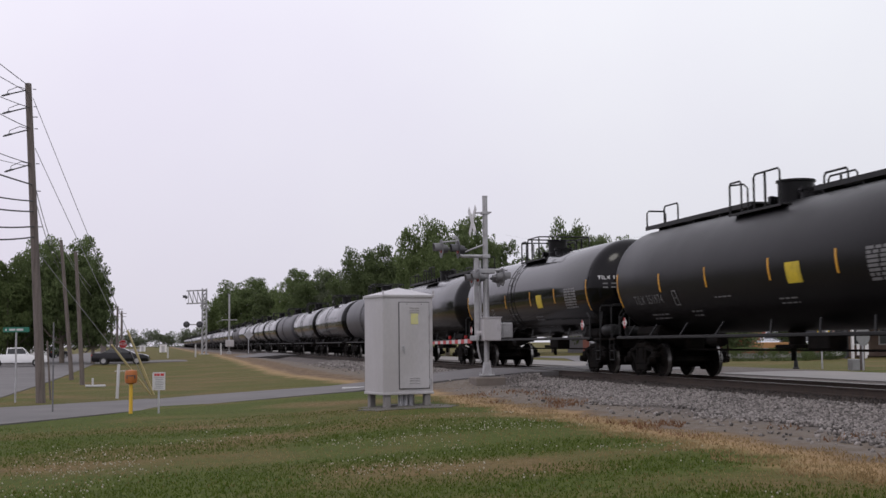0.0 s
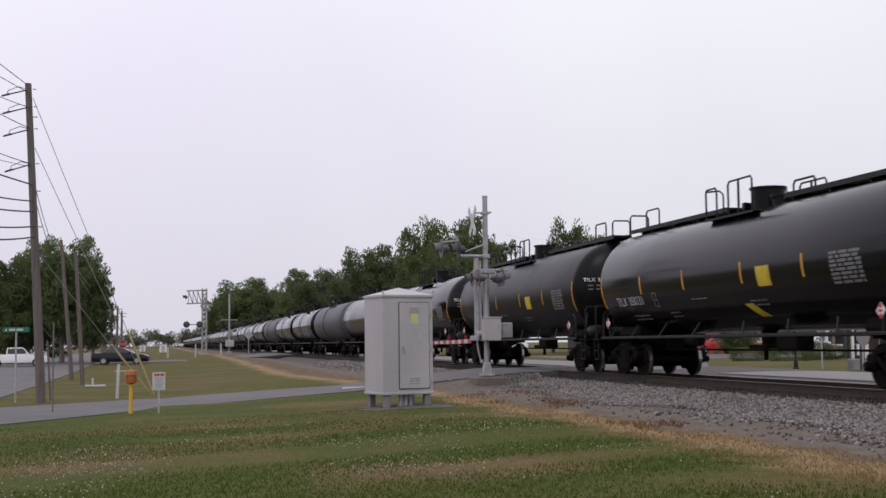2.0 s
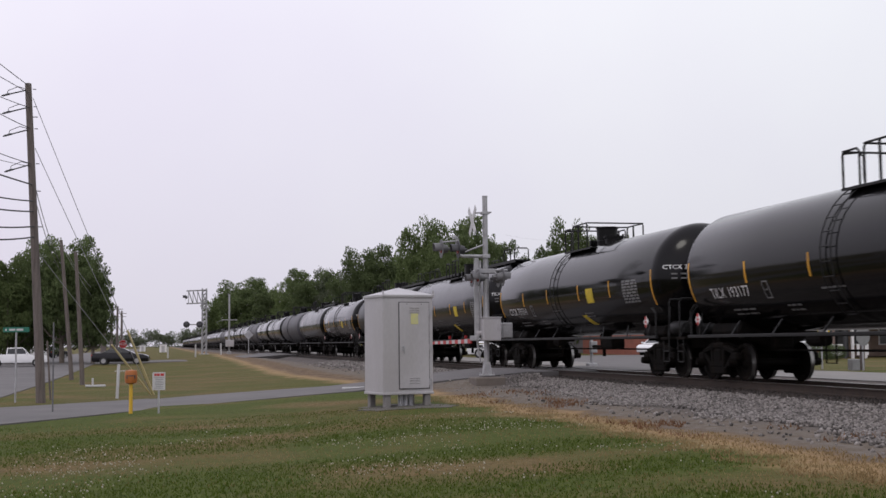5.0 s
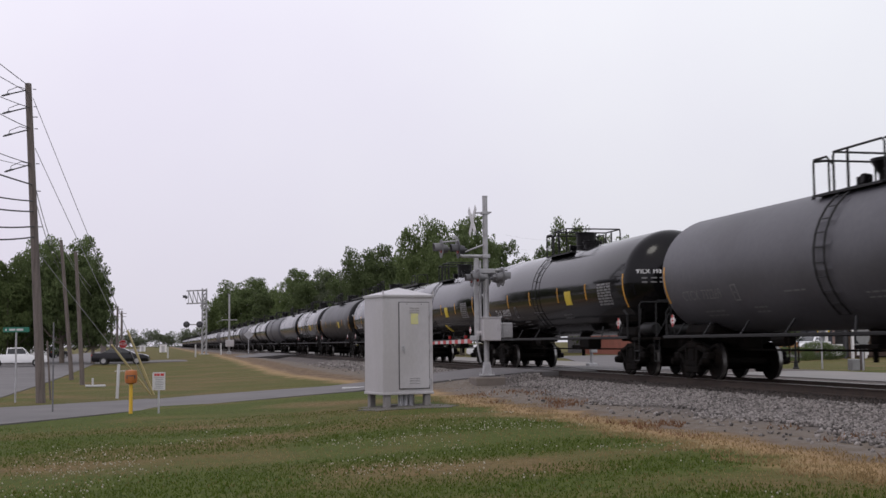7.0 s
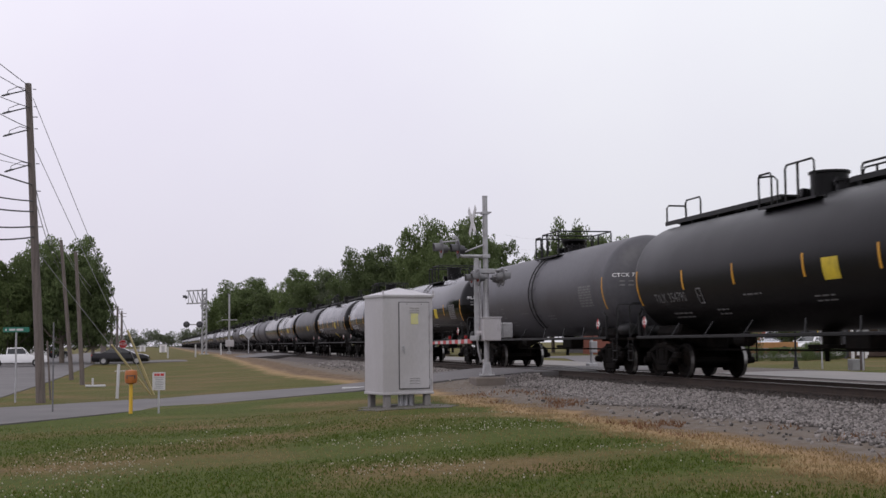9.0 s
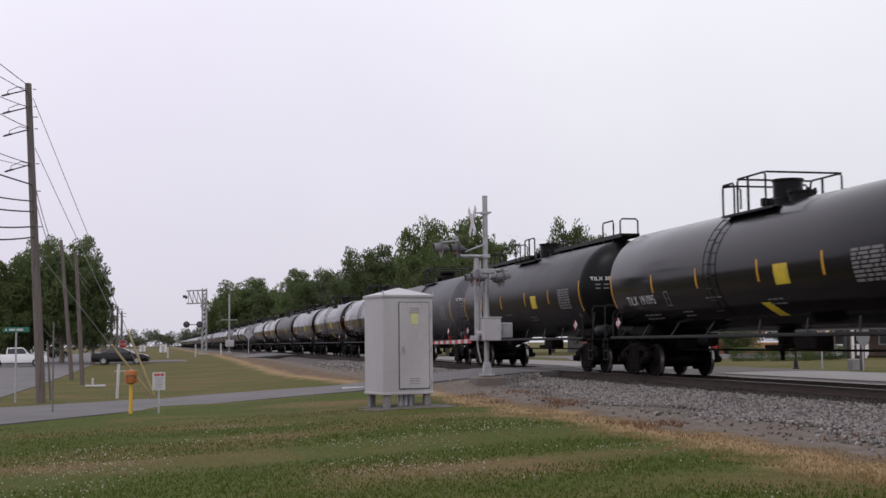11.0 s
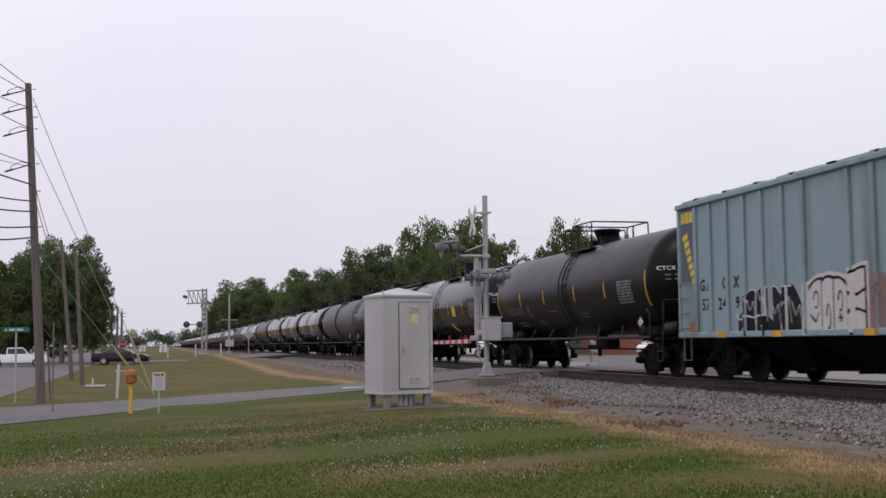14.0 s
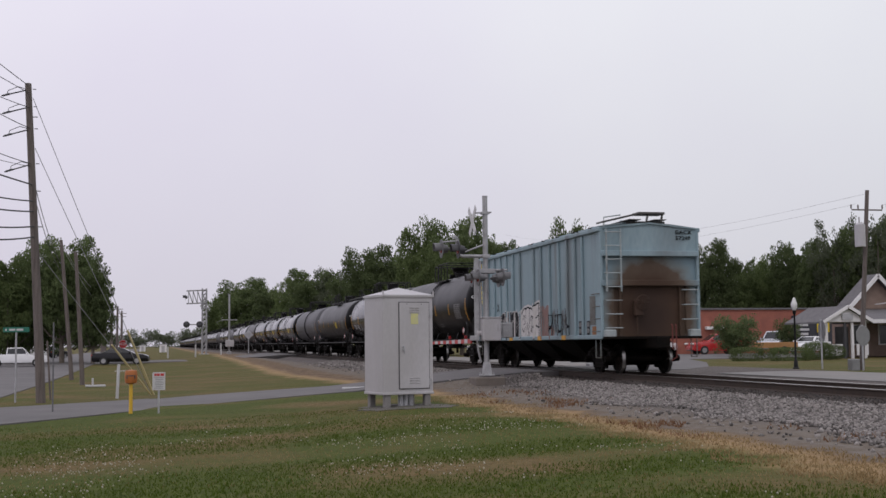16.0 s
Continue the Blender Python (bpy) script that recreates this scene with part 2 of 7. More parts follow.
def ground_material():
    """Mown grass with worn tan patches; straw and gravel bands beside the track."""
    m = bpy.data.materials.new("mown_grass")
    m.use_nodes = True
    n, l = m.node_tree.nodes, m.node_tree.links
    bs = n["Principled BSDF"]
    bs.inputs["Roughness"].default_value = 0.9
    bs.inputs["Specular IOR Level"].default_value = 0.15
    tcn = n.new("ShaderNodeTexCoord")

    def noise_(scale, detail, stretch=(1, 1, 1), loc=(0, 0, 0)):
        mp = n.new("ShaderNodeMapping")
        mp.inputs["Scale"].default_value, mp.inputs["Location"].default_value = stretch, loc
        l.new(tcn.outputs["Object"], mp.inputs[0])
        t = n.new("ShaderNodeTexNoise")
        t.inputs["Scale"].default_value, t.inputs["Detail"].default_value = scale, detail
        l.new(mp.outputs[0], t.inputs["Vector"])
        return t.outputs[0]

    def ramp(src, lo, hi, a, b):
        r = n.new("ShaderNodeValToRGB")
        r.color_ramp.elements[0].position, r.color_ramp.elements[1].position = lo, hi
        r.color_ramp.elements[0].color, r.color_ramp.elements[1].color = (*a, 1), (*b, 1)
        l.new(src, r.inputs[0])
        return r.outputs[0]

    def mix(f, a, b):
        x = n.new("ShaderNodeMix")
        x.data_type = "RGBA"
        l.new(f, x.inputs[0])
        for s, v in ((6, a), (7, b)):
            l.new(v, x.inputs[s])
        return x.outputs[2]

    def span(src, lo, hi):
        r = n.new("ShaderNodeMapRange")
        r.inputs[1].default_value, r.inputs[2].default_value = lo, hi
        l.new(src, r.inputs[0])
        return r.outputs[0]

    green = ramp(noise_(7, 8), 0.3, 0.7, (0.042, 0.06, 0.008), (0.084, 0.102, 0.018))
    tan = ramp(noise_(9, 8), 0.3, 0.7, (0.1, 0.074, 0.03), (0.178, 0.127, 0.056))
    grass = mix(span(noise_(0.3, 6, (0.8, 1.15, 1)), 0.45, 0.66), green, tan)
    sp = n.new("ShaderNodeSeparateXYZ")
    l.new(tcn.outputs["Object"], sp.inputs[0])
    wob = n.new("ShaderNodeMath")
    wob.operation = "MULTIPLY_ADD"
    wob.inputs[1].default_value = 2.6
    l.new(noise_(0.9, 6), wob.inputs[0])
    l.new(sp.outputs[0], wob.inputs[2])
    straw = ramp(noise_(12, 8), 0.3, 0.7, (0.23, 0.155, 0.078), (0.38, 0.265, 0.14))
    grav = ramp(noise_(14, 6), 0.25, 0.75, (0.085, 0.075, 0.07), (0.165, 0.148, 0.14))
    far = n.new("ShaderNodeMapRange")
    far.inputs[1].default_value, far.inputs[2].default_value, far.inputs[4].default_value = 38, 52, 0.36
    l.new(sp.outputs[1], far.inputs[0])
    grass = mix(far.outputs[0], grass, tan)
    spill = n.new("ShaderNodeMath")
    spill.operation = "MULTIPLY_ADD"
    spill.inputs[1].default_value = 1.7
    l.new(span(sp.outputs[1], 44, 60), spill.inputs[0])
    l.new(wob.outputs[0], spill.inputs[2])
    dirt = ramp(noise_(3, 8, (1, 0.6, 1)), 0.35, 0.7, (0.105, 0.066, 0.038), (0.2, 0.15, 0.1))
    fine = ramp(noise_(5, 8), 0.3, 0.72, (0.13, 0.105, 0.08), (0.2, 0.178, 0.155))
    c = mix(span(spill.outputs[0], 8.4, 9.3), grass, straw)
    c = mix(span(spill.outputs[0], 9.3, 10.0), c, dirt)
    c = mix(span(wob.outputs[0], 9.6, 10.3), c, fine)
    c = mix(span(wob.outputs[0], 11.3, 12.2), c, grav)
    bed = ramp(noise_(14, 6), 0.25, 0.75, (0.022, 0.019, 0.017), (0.055, 0.046, 0.04))
    c = mix(span(sp.outputs[0], 12.5, 12.9), c, bed)
    c = mix(span(sp.outputs[0], 17.0, 17.8), c, grav)
    past = span(sp.outputs[0], 24.2, 24.8)
    c = mix(past, c, grass)
    l.new(c, bs.inputs["Base Color"])
    bp = n.new("ShaderNodeBump")
    bp.inputs["Strength"].default_value, bp.inputs["Distance"].default_value = 0.8, 0.05
    l.new(noise_(25, 6), bp.inputs["Height"])
    l.new(bp.outputs[0], bs.inputs["Normal"])
    return m


GRASS = ground_material()
ASPHALT = material("worn_asphalt", (0.102, 0.096, 0.096), (0.148, 0.14, 0.139), 0.85, scale=0.7, fine=60, bump=0.004, stain=(0.075, 0.072, 0.073), amount=0.5)
CONCRETE = material("pale_concrete", (0.17, 0.163, 0.157), (0.225, 0.215, 0.205), 0.85, scale=1.0, fine=40, bump=0.003, stain=(0.25, 0.22, 0.19), amount=0.5)
STONE = material("crushed_stone", (0.2, 0.19, 0.19), (0.4, 0.38, 0.37), 0.85, scale=9, fine=50, stain=(0.14, 0.11, 0.09), amount=0.5)
RAIL_TOP = material("polished_rail_head", (0.4, 0.38, 0.36), (0.5, 0.48, 0.46), 0.3, metal=1.0, scale=4)
RAIL_SIDE = material("rusty_rail_web", (0.03, 0.021, 0.016), (0.055, 0.038, 0.028), 0.85, scale=6)
TIE = material("creosoted_wood", (0.05, 0.042, 0.036), (0.1, 0.085, 0.075), 0.85, scale=6, stretch=(1, 6, 1), bump=0.006)


def build_ground():
    xs = np.unique(np.concatenate([np.geomspace(25, 1500, 14) * -1, np.arange(-24, 22.1, 0.7), np.array([8.8, 11.3, 12.75, 16.4, 17.6]), np.geomspace(24, 1500, 16)]))
    ys = np.unique(np.concatenate([[-300, -100, -30], np.arange(-10, 60, 0.9), np.arange(60, 180, 4), np.geomspace(182, 2500, 16)]))
    vs = []
    for y in ys:
        for x in xs:
            d = 0.02 * noise.noise((x * 0.35, y * 0.35, 0)) if x < 11 and y < 60 else 0
            vs.append((x, y, ground_z(x, y) + d))
    w = len(xs)
    fs = [(j * w + i, j * w + i + 1, (j + 1) * w + i + 1, (j + 1) * w + i) for j in range(len(ys) - 1) for i in range(w - 1)]
    tagged(raw("ground", vs, fs, GRASS, smooth=True), "mown green grass with tan patches and gravel edge", "ground", kind="structure")


build_ground()


def strip(name, rows, mat, label, thick=0.25, category="road"):
    """A slab along rows of (left x, left y, right x, right y, z)."""
    vs, fs = [], []
    for ax, ay, bx, by, z in rows:
        for k in range(5):
            t = k / 4
            crown = 0.03 * (1 - (2 * t - 1) ** 2)
            vs.append((ax + (bx - ax) * t, ay + (by - ay) * t, z + crown))
        vs += [(bx, by, z - thick), (ax, ay, z - thick)]
    for i in range(len(rows) - 1):
        for k in range(7):
            k2 = (k + 1) % 7
            fs.append((i * 7 + k, i * 7 + k2, (i + 1) * 7 + k2, (i + 1) * 7 + k))
    fs += [tuple(range(7))[::-1], tuple((len(rows) - 1) * 7 + k for k in range(7))]
    return tagged(raw(name, vs, fs, mat, smooth=False), label, category, kind="structure")


RX = [-60, -40, -25, -16, -12, -9, -6, -4, -2, 0, 2, 4, 6, 8, 9.5, 11, 12.4, 13.6]
strip("road", [(x, interp(x, NEAR_X, NEAR_Y), x, interp(x, FAR_X, FAR_Y), interp(x, ROAD_X, ROAD_Z)) for x in RX], ASPHALT, "worn grey asphalt side street climbing to the rail crossing")
strip("road", [(15.55, 41.4, 15.55, 49.4, -0.03), (18, 42.3, 17.8, 51, -0.06), (20, 44.6, 19.4, 54, -0.12), (24.2, 51.5, 22, 62, -0.18), (29, 62, 25.5, 74, -0.2), (33.5, 74.5, 29, 86, -0.2)], ASPHALT, "worn grey asphalt side street beyond the rail crossing")
strip("road", [(13.98, 41.2, 13.98, 48.6, -0.035), (15.17, 41.4, 15.17, 49.2, -0.035)], ASPHALT, "asphalt crossing panel between the rails", 0.15)
strip("road", [(-17, y, -5.7, y, ground_z(-8, y) + 0.03) for y in (30, 45, 60, 75, 90, 105, 120, 135, 200, 320, 600)], ASPHALT, "wide grey asphalt street parallel to the railway")
strip("road", [(x, 112, x, 126, max(ground_z(x, 119), -0.6) + 0.045) for x in (-60, -30, -17, -5, 0)] + [(x, 112 + 4 * s, x, 126 + 10 * s, z) for x, s, z in ((4, 0.6, -0.42), (8, 1.6, -0.2), (12.4, 3, -0.03), (13.6, 3.2, -0.03))], ASPHALT, "distant asphalt side street with a rail crossing")
strip("pavement", [(19.8, y, 24.6, y, -0.2) for y in (-20, 0, 20, 41.5)], CONCRETE, "pale concrete street edge beyond the track", category="pavement")
strip("pavement", [(19.8, y, 24.6, y, -0.2) for y in (56, 70, 100, 160, 300)], CONCRETE, "pale concrete street edge beyond the track", category="pavement")


def build_track():
    t = thing("railway_track", pose(TX, 0, 0), "single railway track with worn steel rails on ballast", "railway track", kind="structure")
    prof = [(-0.075, -0.19), (0.075, -0.19), (0.075, -0.175), (0.012, -0.15), (0.012, -0.045), (0.036, -0.035), (0.036, -0.006), (0.026, 0), (-0.026, 0), (-0.036, -0.006), (-0.036, -0.035), (-0.012, -0.045), (-0.012, -0.15), (-0.075, -0.175)]
    for s in (-1, 1):
        bm = bmesh.new()
        a = [bm.verts.new((s * 0.754 + x, -80, z)) for x, z in prof]
        b = [bm.verts.new((s * 0.754 + x, 930, z)) for x, z in prof]
        for i in range(len(prof)):
            j = (i + 1) % len(prof)
            f = bm.faces.new((a[i], b[i], b[j], a[j]))
            f.material_index = 1 if i in (6, 7, 8) else 0
        part("rail", bm, [RAIL_SIDE, RAIL_TOP], t)
    bm = bmesh.new()
    box(bm, 0, 0, 0, 2.6, 0.23, 0.18, 0.012)
    first = part("tie", bm, TIE, t)
    rng = random.Random(4)
    y = 8.0
    first.location = (0, y, -0.285)
    while y < 60:
        y += 0.51
        if 40.6 < y < 50.5:
            continue
        o = new("tie", first.data)
        o.parent = t
        o.location = (rng.uniform(-0.05, 0.05), y, -0.285)
        o.rotation_euler = (0, 0, rng.uniform(-0.02, 0.02))


build_track()


# ---- the train ----
WR = 0.457
R, ZC, HALF = 1.53, 2.72, 7.62
wheelsets = []


def truck(parent, y, spin):
    """A two-axle freight truck at y along the car, its side frames and wheelsets as parts."""
    bm = bmesh.new()
    box(bm, 0, 0, 0.62, 2.2, 0.4, 0.34, 0.04)
    rod(bm, (0, 0, 0.7), (0, 0, 0.98), 0.35, seg=16)
    for s in (-1, 1):
        box(bm, s * 0.98, 0, 0.42, 0.22, 0.5, 0.12)
        for k in (-0.13, 0.13):
            for h in range(4):
                rod(bm, (s * 0.98, k, 0.33 + h * 0.06), (s * 0.98, k, 0.36 + h * 0.06), 0.085, seg=10)
    box(bm, 0, 0, 0.3, 2.0, 0.5, 0.12, 0.03)
    t = part("truck", bm, STEEL_DARK, parent, "sooty cast-steel freight truck")
    for d in (-1, 1):
        bm = bmesh.new()
        box(bm, 0, d * 0.36, 0.4, 1.7, 0.12, 0.24, 0.03)
        for s in (-1, 1):
            box(bm, s * 0.75, d * 0.42, 0.44, 0.1, 0.1, 0.34, 0.02)
            box(bm, s * 0.3, d * 0.3, 0.5, 0.08, 0.4, 0.1, 0.02)
        part("brake_beam", bm, STEEL_DARK, t)
    t.location = (0, y, 0)
    for s in (-1, 1):
        bm = bmesh.new()
        x = s * 1.0
        for d in (-1, 1):
            box(bm, x, d * 0.42, 0.80, 0.16, 0.95, 0.13, 0.03, rx=d * -12)
            box(bm, x, d * 0.52, 0.44, 0.15, 0.78, 0.12, 0.03, rx=d * 40)
            box(bm, x, d * 0.31, 0.56, 0.18, 0.12, 0.45, 0.02, rx=d * -6)
            box(bm, x, d * 0.9, 0.60, 0.2, 0.34, 0.2, 0.04)
            rod(bm, (x - 0.02, d * 0.89, WR), (x + s * 0.22, d * 0.89, WR), 0.115, 0.09, seg=12)
            rod(bm, (x + s * 0.22, d * 0.89, WR), (x + s * 0.235, d * 0.89, WR), 0.06, seg=8)
        box(bm, x, 0, 0.25, 0.19, 0.8, 0.2, 0.04)
        box(bm, x, 0, 0.86, 0.18, 0.7, 0.14, 0.03)
        part("side_frame", bm, STEEL_DARK, t)
    for d in (-1, 1):
        bm = bmesh.new()
        rod(bm, (-0.95, 0, 0), (0.95, 0, 0), 0.085, seg=12)
        for s in (-1, 1):
            # outer face to inner face: rim, web, hub, tread and flange
            pr = [(0.09, 0.12), (0.14, 0.1), (0.19, 0.03), (0.34, 0.025), (0.38, 0.07), (0.445, 0.07), (0.452, 0.065), (WR, -0.03), (WR + 0.004, -0.04), (WR + 0.026, -0.05), (WR + 0.026, -0.065), (0.44, -0.075), (0.38, -0.07), (0.34, -0.02), (0.16, -0.03), (0.1, -0.06)]
            lathe(bm, pr, 28, pose(s * 0.754, 0, 0, 0, 90 * s, 0), [0, 0, 0, 0, 0, 0, 1, 0, 0, 0, 0, 0, 0, 0, 0])
        w = part("wheelset", bm, [STEEL_DARK, TREAD], t, "steel wheelset with bright treads", True)
        w.location = (0, d * 0.89, WR)
        if spin:
            wheelsets.append((w, d * 0.89))
    return t


def coupler(bm, d, y):
    box(bm, 0, d * (y - 0.35), 0.86, 0.2, 0.7, 0.22, 0.02)
    box(bm, 0.03, d * (y - 0.02), 0.86, 0.28, 0.26, 0.3, 0.05)
    tube(bm, [(0.3, d * (y - 0.3), 0.8), (0.28, d * (y - 0.05), 0.5), (0.15, d * y, 0.42)], 0.03)


def on_tank(y, z, extra=0.008, r=R):
    """Pose on the near flank of the tank at height z, its +X along the car and +Z outward."""
    a = math.asin((z - ZC) / r)
    x = -(r + extra) * math.cos(a)
    m = Matrix(((0, -math.sin(a) * -1, -math.cos(a)), (-1, 0, 0), (0, math.cos(a), math.sin(a)))).to_4x4()
    return Matrix.Translation((x, y, ZC + (r + extra) * math.sin(a))) @ m


def patch(name, y, z, w, h, mat, parent, label="", skew=0.0, r=R, extra=0.006):
    """A thin curved plate on the near flank, w along the car and h round the shell."""
    bm = bmesh.new()
    n = 6
    grid = []
    for j in range(n + 1):
        a = math.asin((z - ZC) / r) + (j / n - 0.5) * h / r
        row = []
        for i in (0, 1):
            yy = y + (i - 0.5) * w + skew * (j / n - 0.5)
            row.append([bm.verts.new((-(r + e) * math.cos(a), yy, ZC + (r + e) * math.sin(a))) for e in (extra, 0.001)])
        grid.append(row)
    for j in range(n):
        bm.faces.new((grid[j][0][0], grid[j][1][0], grid[j + 1][1][0], grid[j + 1][0][0]))
        for i in (0, 1):
            bm.faces.new((grid[j][i][0], grid[j + 1][i][0], grid[j + 1][i][1], grid[j][i][1]))
    return part(name, bm, mat, parent, label)


def bars(name, y, z, w, rows, mat, parent, r=R, seed=1, h=0.05, pitch=0.1, label=""):
    """Rows of unreadable stencilling as plain bars, one mesh."""
    rng = random.Random(seed)
    bm = bmesh.new()
    for k in range(rows):
        zz = z - k * pitch
        a0 = math.asin((zz - ZC) / r)
        yy = y + w / 2
        while yy > y - w / 2 + 0.05:
            l_ = rng.uniform(0.12, 0.4) * min(w, 1.0)
            e = 0.006
            q = []
            for da, dy in ((-0.5, 0), (0.5, 0), (0.5, -l_), (-0.5, -l_)):
                a = a0 + da * h / r
                q.append(bm.verts.new((-(r + e) * math.cos(a), max(yy + dy, y - w / 2), ZC + (r + e) * math.sin(a))))
            bm.faces.new(q)
            yy -= l_ + 0.06
    return tagged(part(name, bm, mat, parent, label), kind="stuff")


def tank_car(shell, kind, mark, label, detail=True, stripes=True, dome=0.42, seed=1, panel=True, band=False, spin=True, sheen=None):
    """kind 'walkway': a running board along the top; 'ladder': a side ladder up to the platform."""
    c = thing("tank_car", pose(TX, 0, 0), label, "tank car", "tank cars of the train")
    seg = 72 if detail else 40
    ladder_y = -0.4 if band else 0.9
    ends = -1.5 if band else -1.35 if kind == "walkway" else -1.05
    hoop = -0.1 if kind == "walkway" else 0.36
    bm = bmesh.new()
    dep = 0.78
    hd = [(R * math.sin(t), HALF + dep * math.cos(t)) for t in [math.pi / 2 * k / 10 for k in range(0, 10)]]
    prof = [(r_, h_) for r_, h_ in hd]
    prof += [(R, HALF), (R, 4), (R, 0), (R, -4), (R, -HALF)] + [(r_, -h_) for r_, h_ in reversed(hd)]
    lathe(bm, prof, seg, pose(0, 0, ZC, -90, 0, 0))
    bmesh.ops.recalc_face_normals(bm, faces=bm.faces)
    tank = part("tank", bm, shell, c, smooth=True)
    # side sill rail with braces
    for s in (-1, 1):
        bm = bmesh.new()
        box(bm, s * 1.46, 0, 1.1, 0.09, 15.6, 0.075, 0.01)
        for y in (-7.0, -5.4, -3.4, -1.3, 1.3, 3.4, 5.4, 7.0):
            box(bm, s * 1.36, y, 1.27, 0.03, 0.04, 0.44, rx=28 if y > 0 else -28, ry=s * -24)
        part("side_sill", bm, BLACK_RAIL, c)
    for d in (-1, 1):
        bm = bmesh.new()
        box(bm, 0, d * 7.2, 0.95, 0.5, 3.2, 0.34, 0.03)
        for k in (6.0, 7.2):
            box(bm, 0, d * k, 1.22, 1.9, 0.16, 0.44, 0.03)
        box(bm, 0, d * 8.3, 1.06, 2.95, 0.5, 0.07, 0.01)
        coupler(bm, d, 9.1)
        part("stub_sill", bm, STEEL_DARK, c)
        for s in (-1, 1):
            bm = bmesh.new()
            box(bm, s * 0.62, d * 6.6, 1.12, 0.9, 1.5, 0.3, 0.05, ry=s * -24)
            part("saddle", bm, STEEL_DARK, c)
        if detail:
            for s in (-1, 1):
                bm = bmesh.new()
                tube(bm, [(s * 1.4, d * 8.5, 1.08), (s * 1.4, d * 8.5, 2.0), (s * 1.34, d * 8.48, 2.1), (s * 0.5, d * 8.48, 2.1), (s * 0.42, d * 8.45, 2.0), (s * 0.42, d * 8.4, 1.1)], 0.022)
                tube(bm, [(s * 1.44, d * 7.7, 1.1), (s * 1.44, d * 7.7, 1.75), (s * 1.44, d * 7.45, 1.9)], 0.03)
                rod(bm, (s * 1.4, d * 8.45, 1.12), (s * 1.1, d * 7.9, 2.0), 0.02)
                for k in (0.45, 0.72):
                    rod(bm, (s * 1.44, d * 8.2, k), (s * 1.44, d * 8.55, k), 0.015, seg=6)
                for k in (8.2, 8.55):
                    rod(bm, (s * 1.44, d * k, 0.45), (s * 1.44, d * k, 1.1), 0.015, seg=6)
                part("end_railing", bm, BLACK_RAIL, c)
            if d < 0:
                bm = bmesh.new()
                lathe(bm, [(0.0, -0.42), (0.14, -0.4), (0.19, -0.33), (0.19, 0.33), (0.14, 0.4), (0.0, 0.42)], 18, pose(-0.95, -8.2, 1.34, 0, 90, 90))
                part("air_reservoir", bm, BLACK_RAIL, c, "black air reservoir on the end platform", True)
                bm = bmesh.new()
                rod(bm, (-0.45, -8.25, 1.3), (0.25, -8.25, 1.3), 0.16, seg=16)
                part("brake_cylinder", bm, BLACK_RAIL, c, smooth=True)
        truck(c, d * 7.0, spin)
    # top platform, railing, valve housing
    bm = bmesh.new()
    zt = ZC + R
    rs = 0.15 if kind == "walkway" else -0.4 if band else 0.0
    for s in (-1, 1):
        box(bm, s * 0.75, rs - 0.1, zt - 0.2, 0.5, 2.6, 0.03, 0.004)
        for y in (-1.3, 0, 1.1):
            box(bm, s * 0.8, y, zt - 0.32, 0.06, 0.06, 0.3)
        box(bm, s * 0.99, rs - 0.1, zt - 0.21, 0.025, 2.6, 0.055)
    part("platform", bm, BLACK_RAIL, c)
    for s in (-1, 1):
        bm = bmesh.new()
        x = s * 0.98
        tube(bm, [(x, 1.15 + rs, zt - 0.2), (x, 1.15 + rs, zt + 0.5), (x, 1.1 + rs, zt + 0.57), (x, 0.62 + rs, zt + 0.57), (x, 0.54 + rs, zt + 0.5), (x, 0.54 + rs, zt - 0.2)], 0.026)
        tube(bm, [(x, hoop + rs, zt - 0.2), (x, hoop + rs, zt + 0.55), (x, hoop - 0.08 + rs, zt + 0.63), (x, ends + 0.08 + rs, zt + 0.63), (x, ends + rs, zt + 0.56), (x, ends + rs, zt - 0.2)], 0.026)
        rod(bm, (x, hoop - 0.55 + rs, zt - 0.2), (x, hoop - 0.55 + rs, zt + 0.63), 0.03)
        tube(bm, [(x, 1.15 + rs, zt + 0.53), (s * 0.6, 1.15 + rs, zt + 0.57), (s * 0.5, 1.15 + rs, zt + 0.48), (s * 0.5, 1.15 + rs, zt)], 0.024)
        if s < 0 and kind == "ladder":
            for yy, hh in ((0.36, 0.63), (ends, 0.63), (1.15, 0.57)):
                rod(bm, (-0.98, yy + rs, zt + hh), (0.98, yy + rs, zt + hh), 0.024)
        part("railing", bm, BLACK_RAIL, c)
    bm = bmesh.new()
    hy = rs - 0.3
    if band:
        # funnel-shaped housing: narrow neck, wide flanged lid
        lathe(bm, [(0.0, zt - 0.12), (0.3, zt - 0.12), (0.3, zt + 0.1), (0.43, zt + dome - 0.02), (0.46, zt + dome), (0.46, zt + dome + 0.06), (0.0, zt + dome + 0.07)], 28, pose(0, hy, 0))
    elif kind == "walkway":
        lathe(bm, [(0.0, zt - 0.12), (0.42, zt - 0.12), (0.42, zt + 0.43), (0.46, zt + 0.44), (0.46, zt + 0.49), (0.0, zt + 0.52)], 28, pose(0, hy, 0))
    else:
        lathe(bm, [(0.0, zt - 0.12), (0.35, zt - 0.12), (0.35, zt + 0.08), (0.37, zt + 0.09), (0.35, zt + 0.11), (0.35, zt + 0.5), (0.38, zt + 0.51), (0.38, zt + 0.56), (0.0, zt + 0.59)], 28, pose(0, hy, 0))
    for k in range(3):
        box(bm, -0.4 + 0.08 * k, hy + 0.45 + 0.05 * k, zt + 0.06, 0.12, 0.16, 0.2, 0.02)
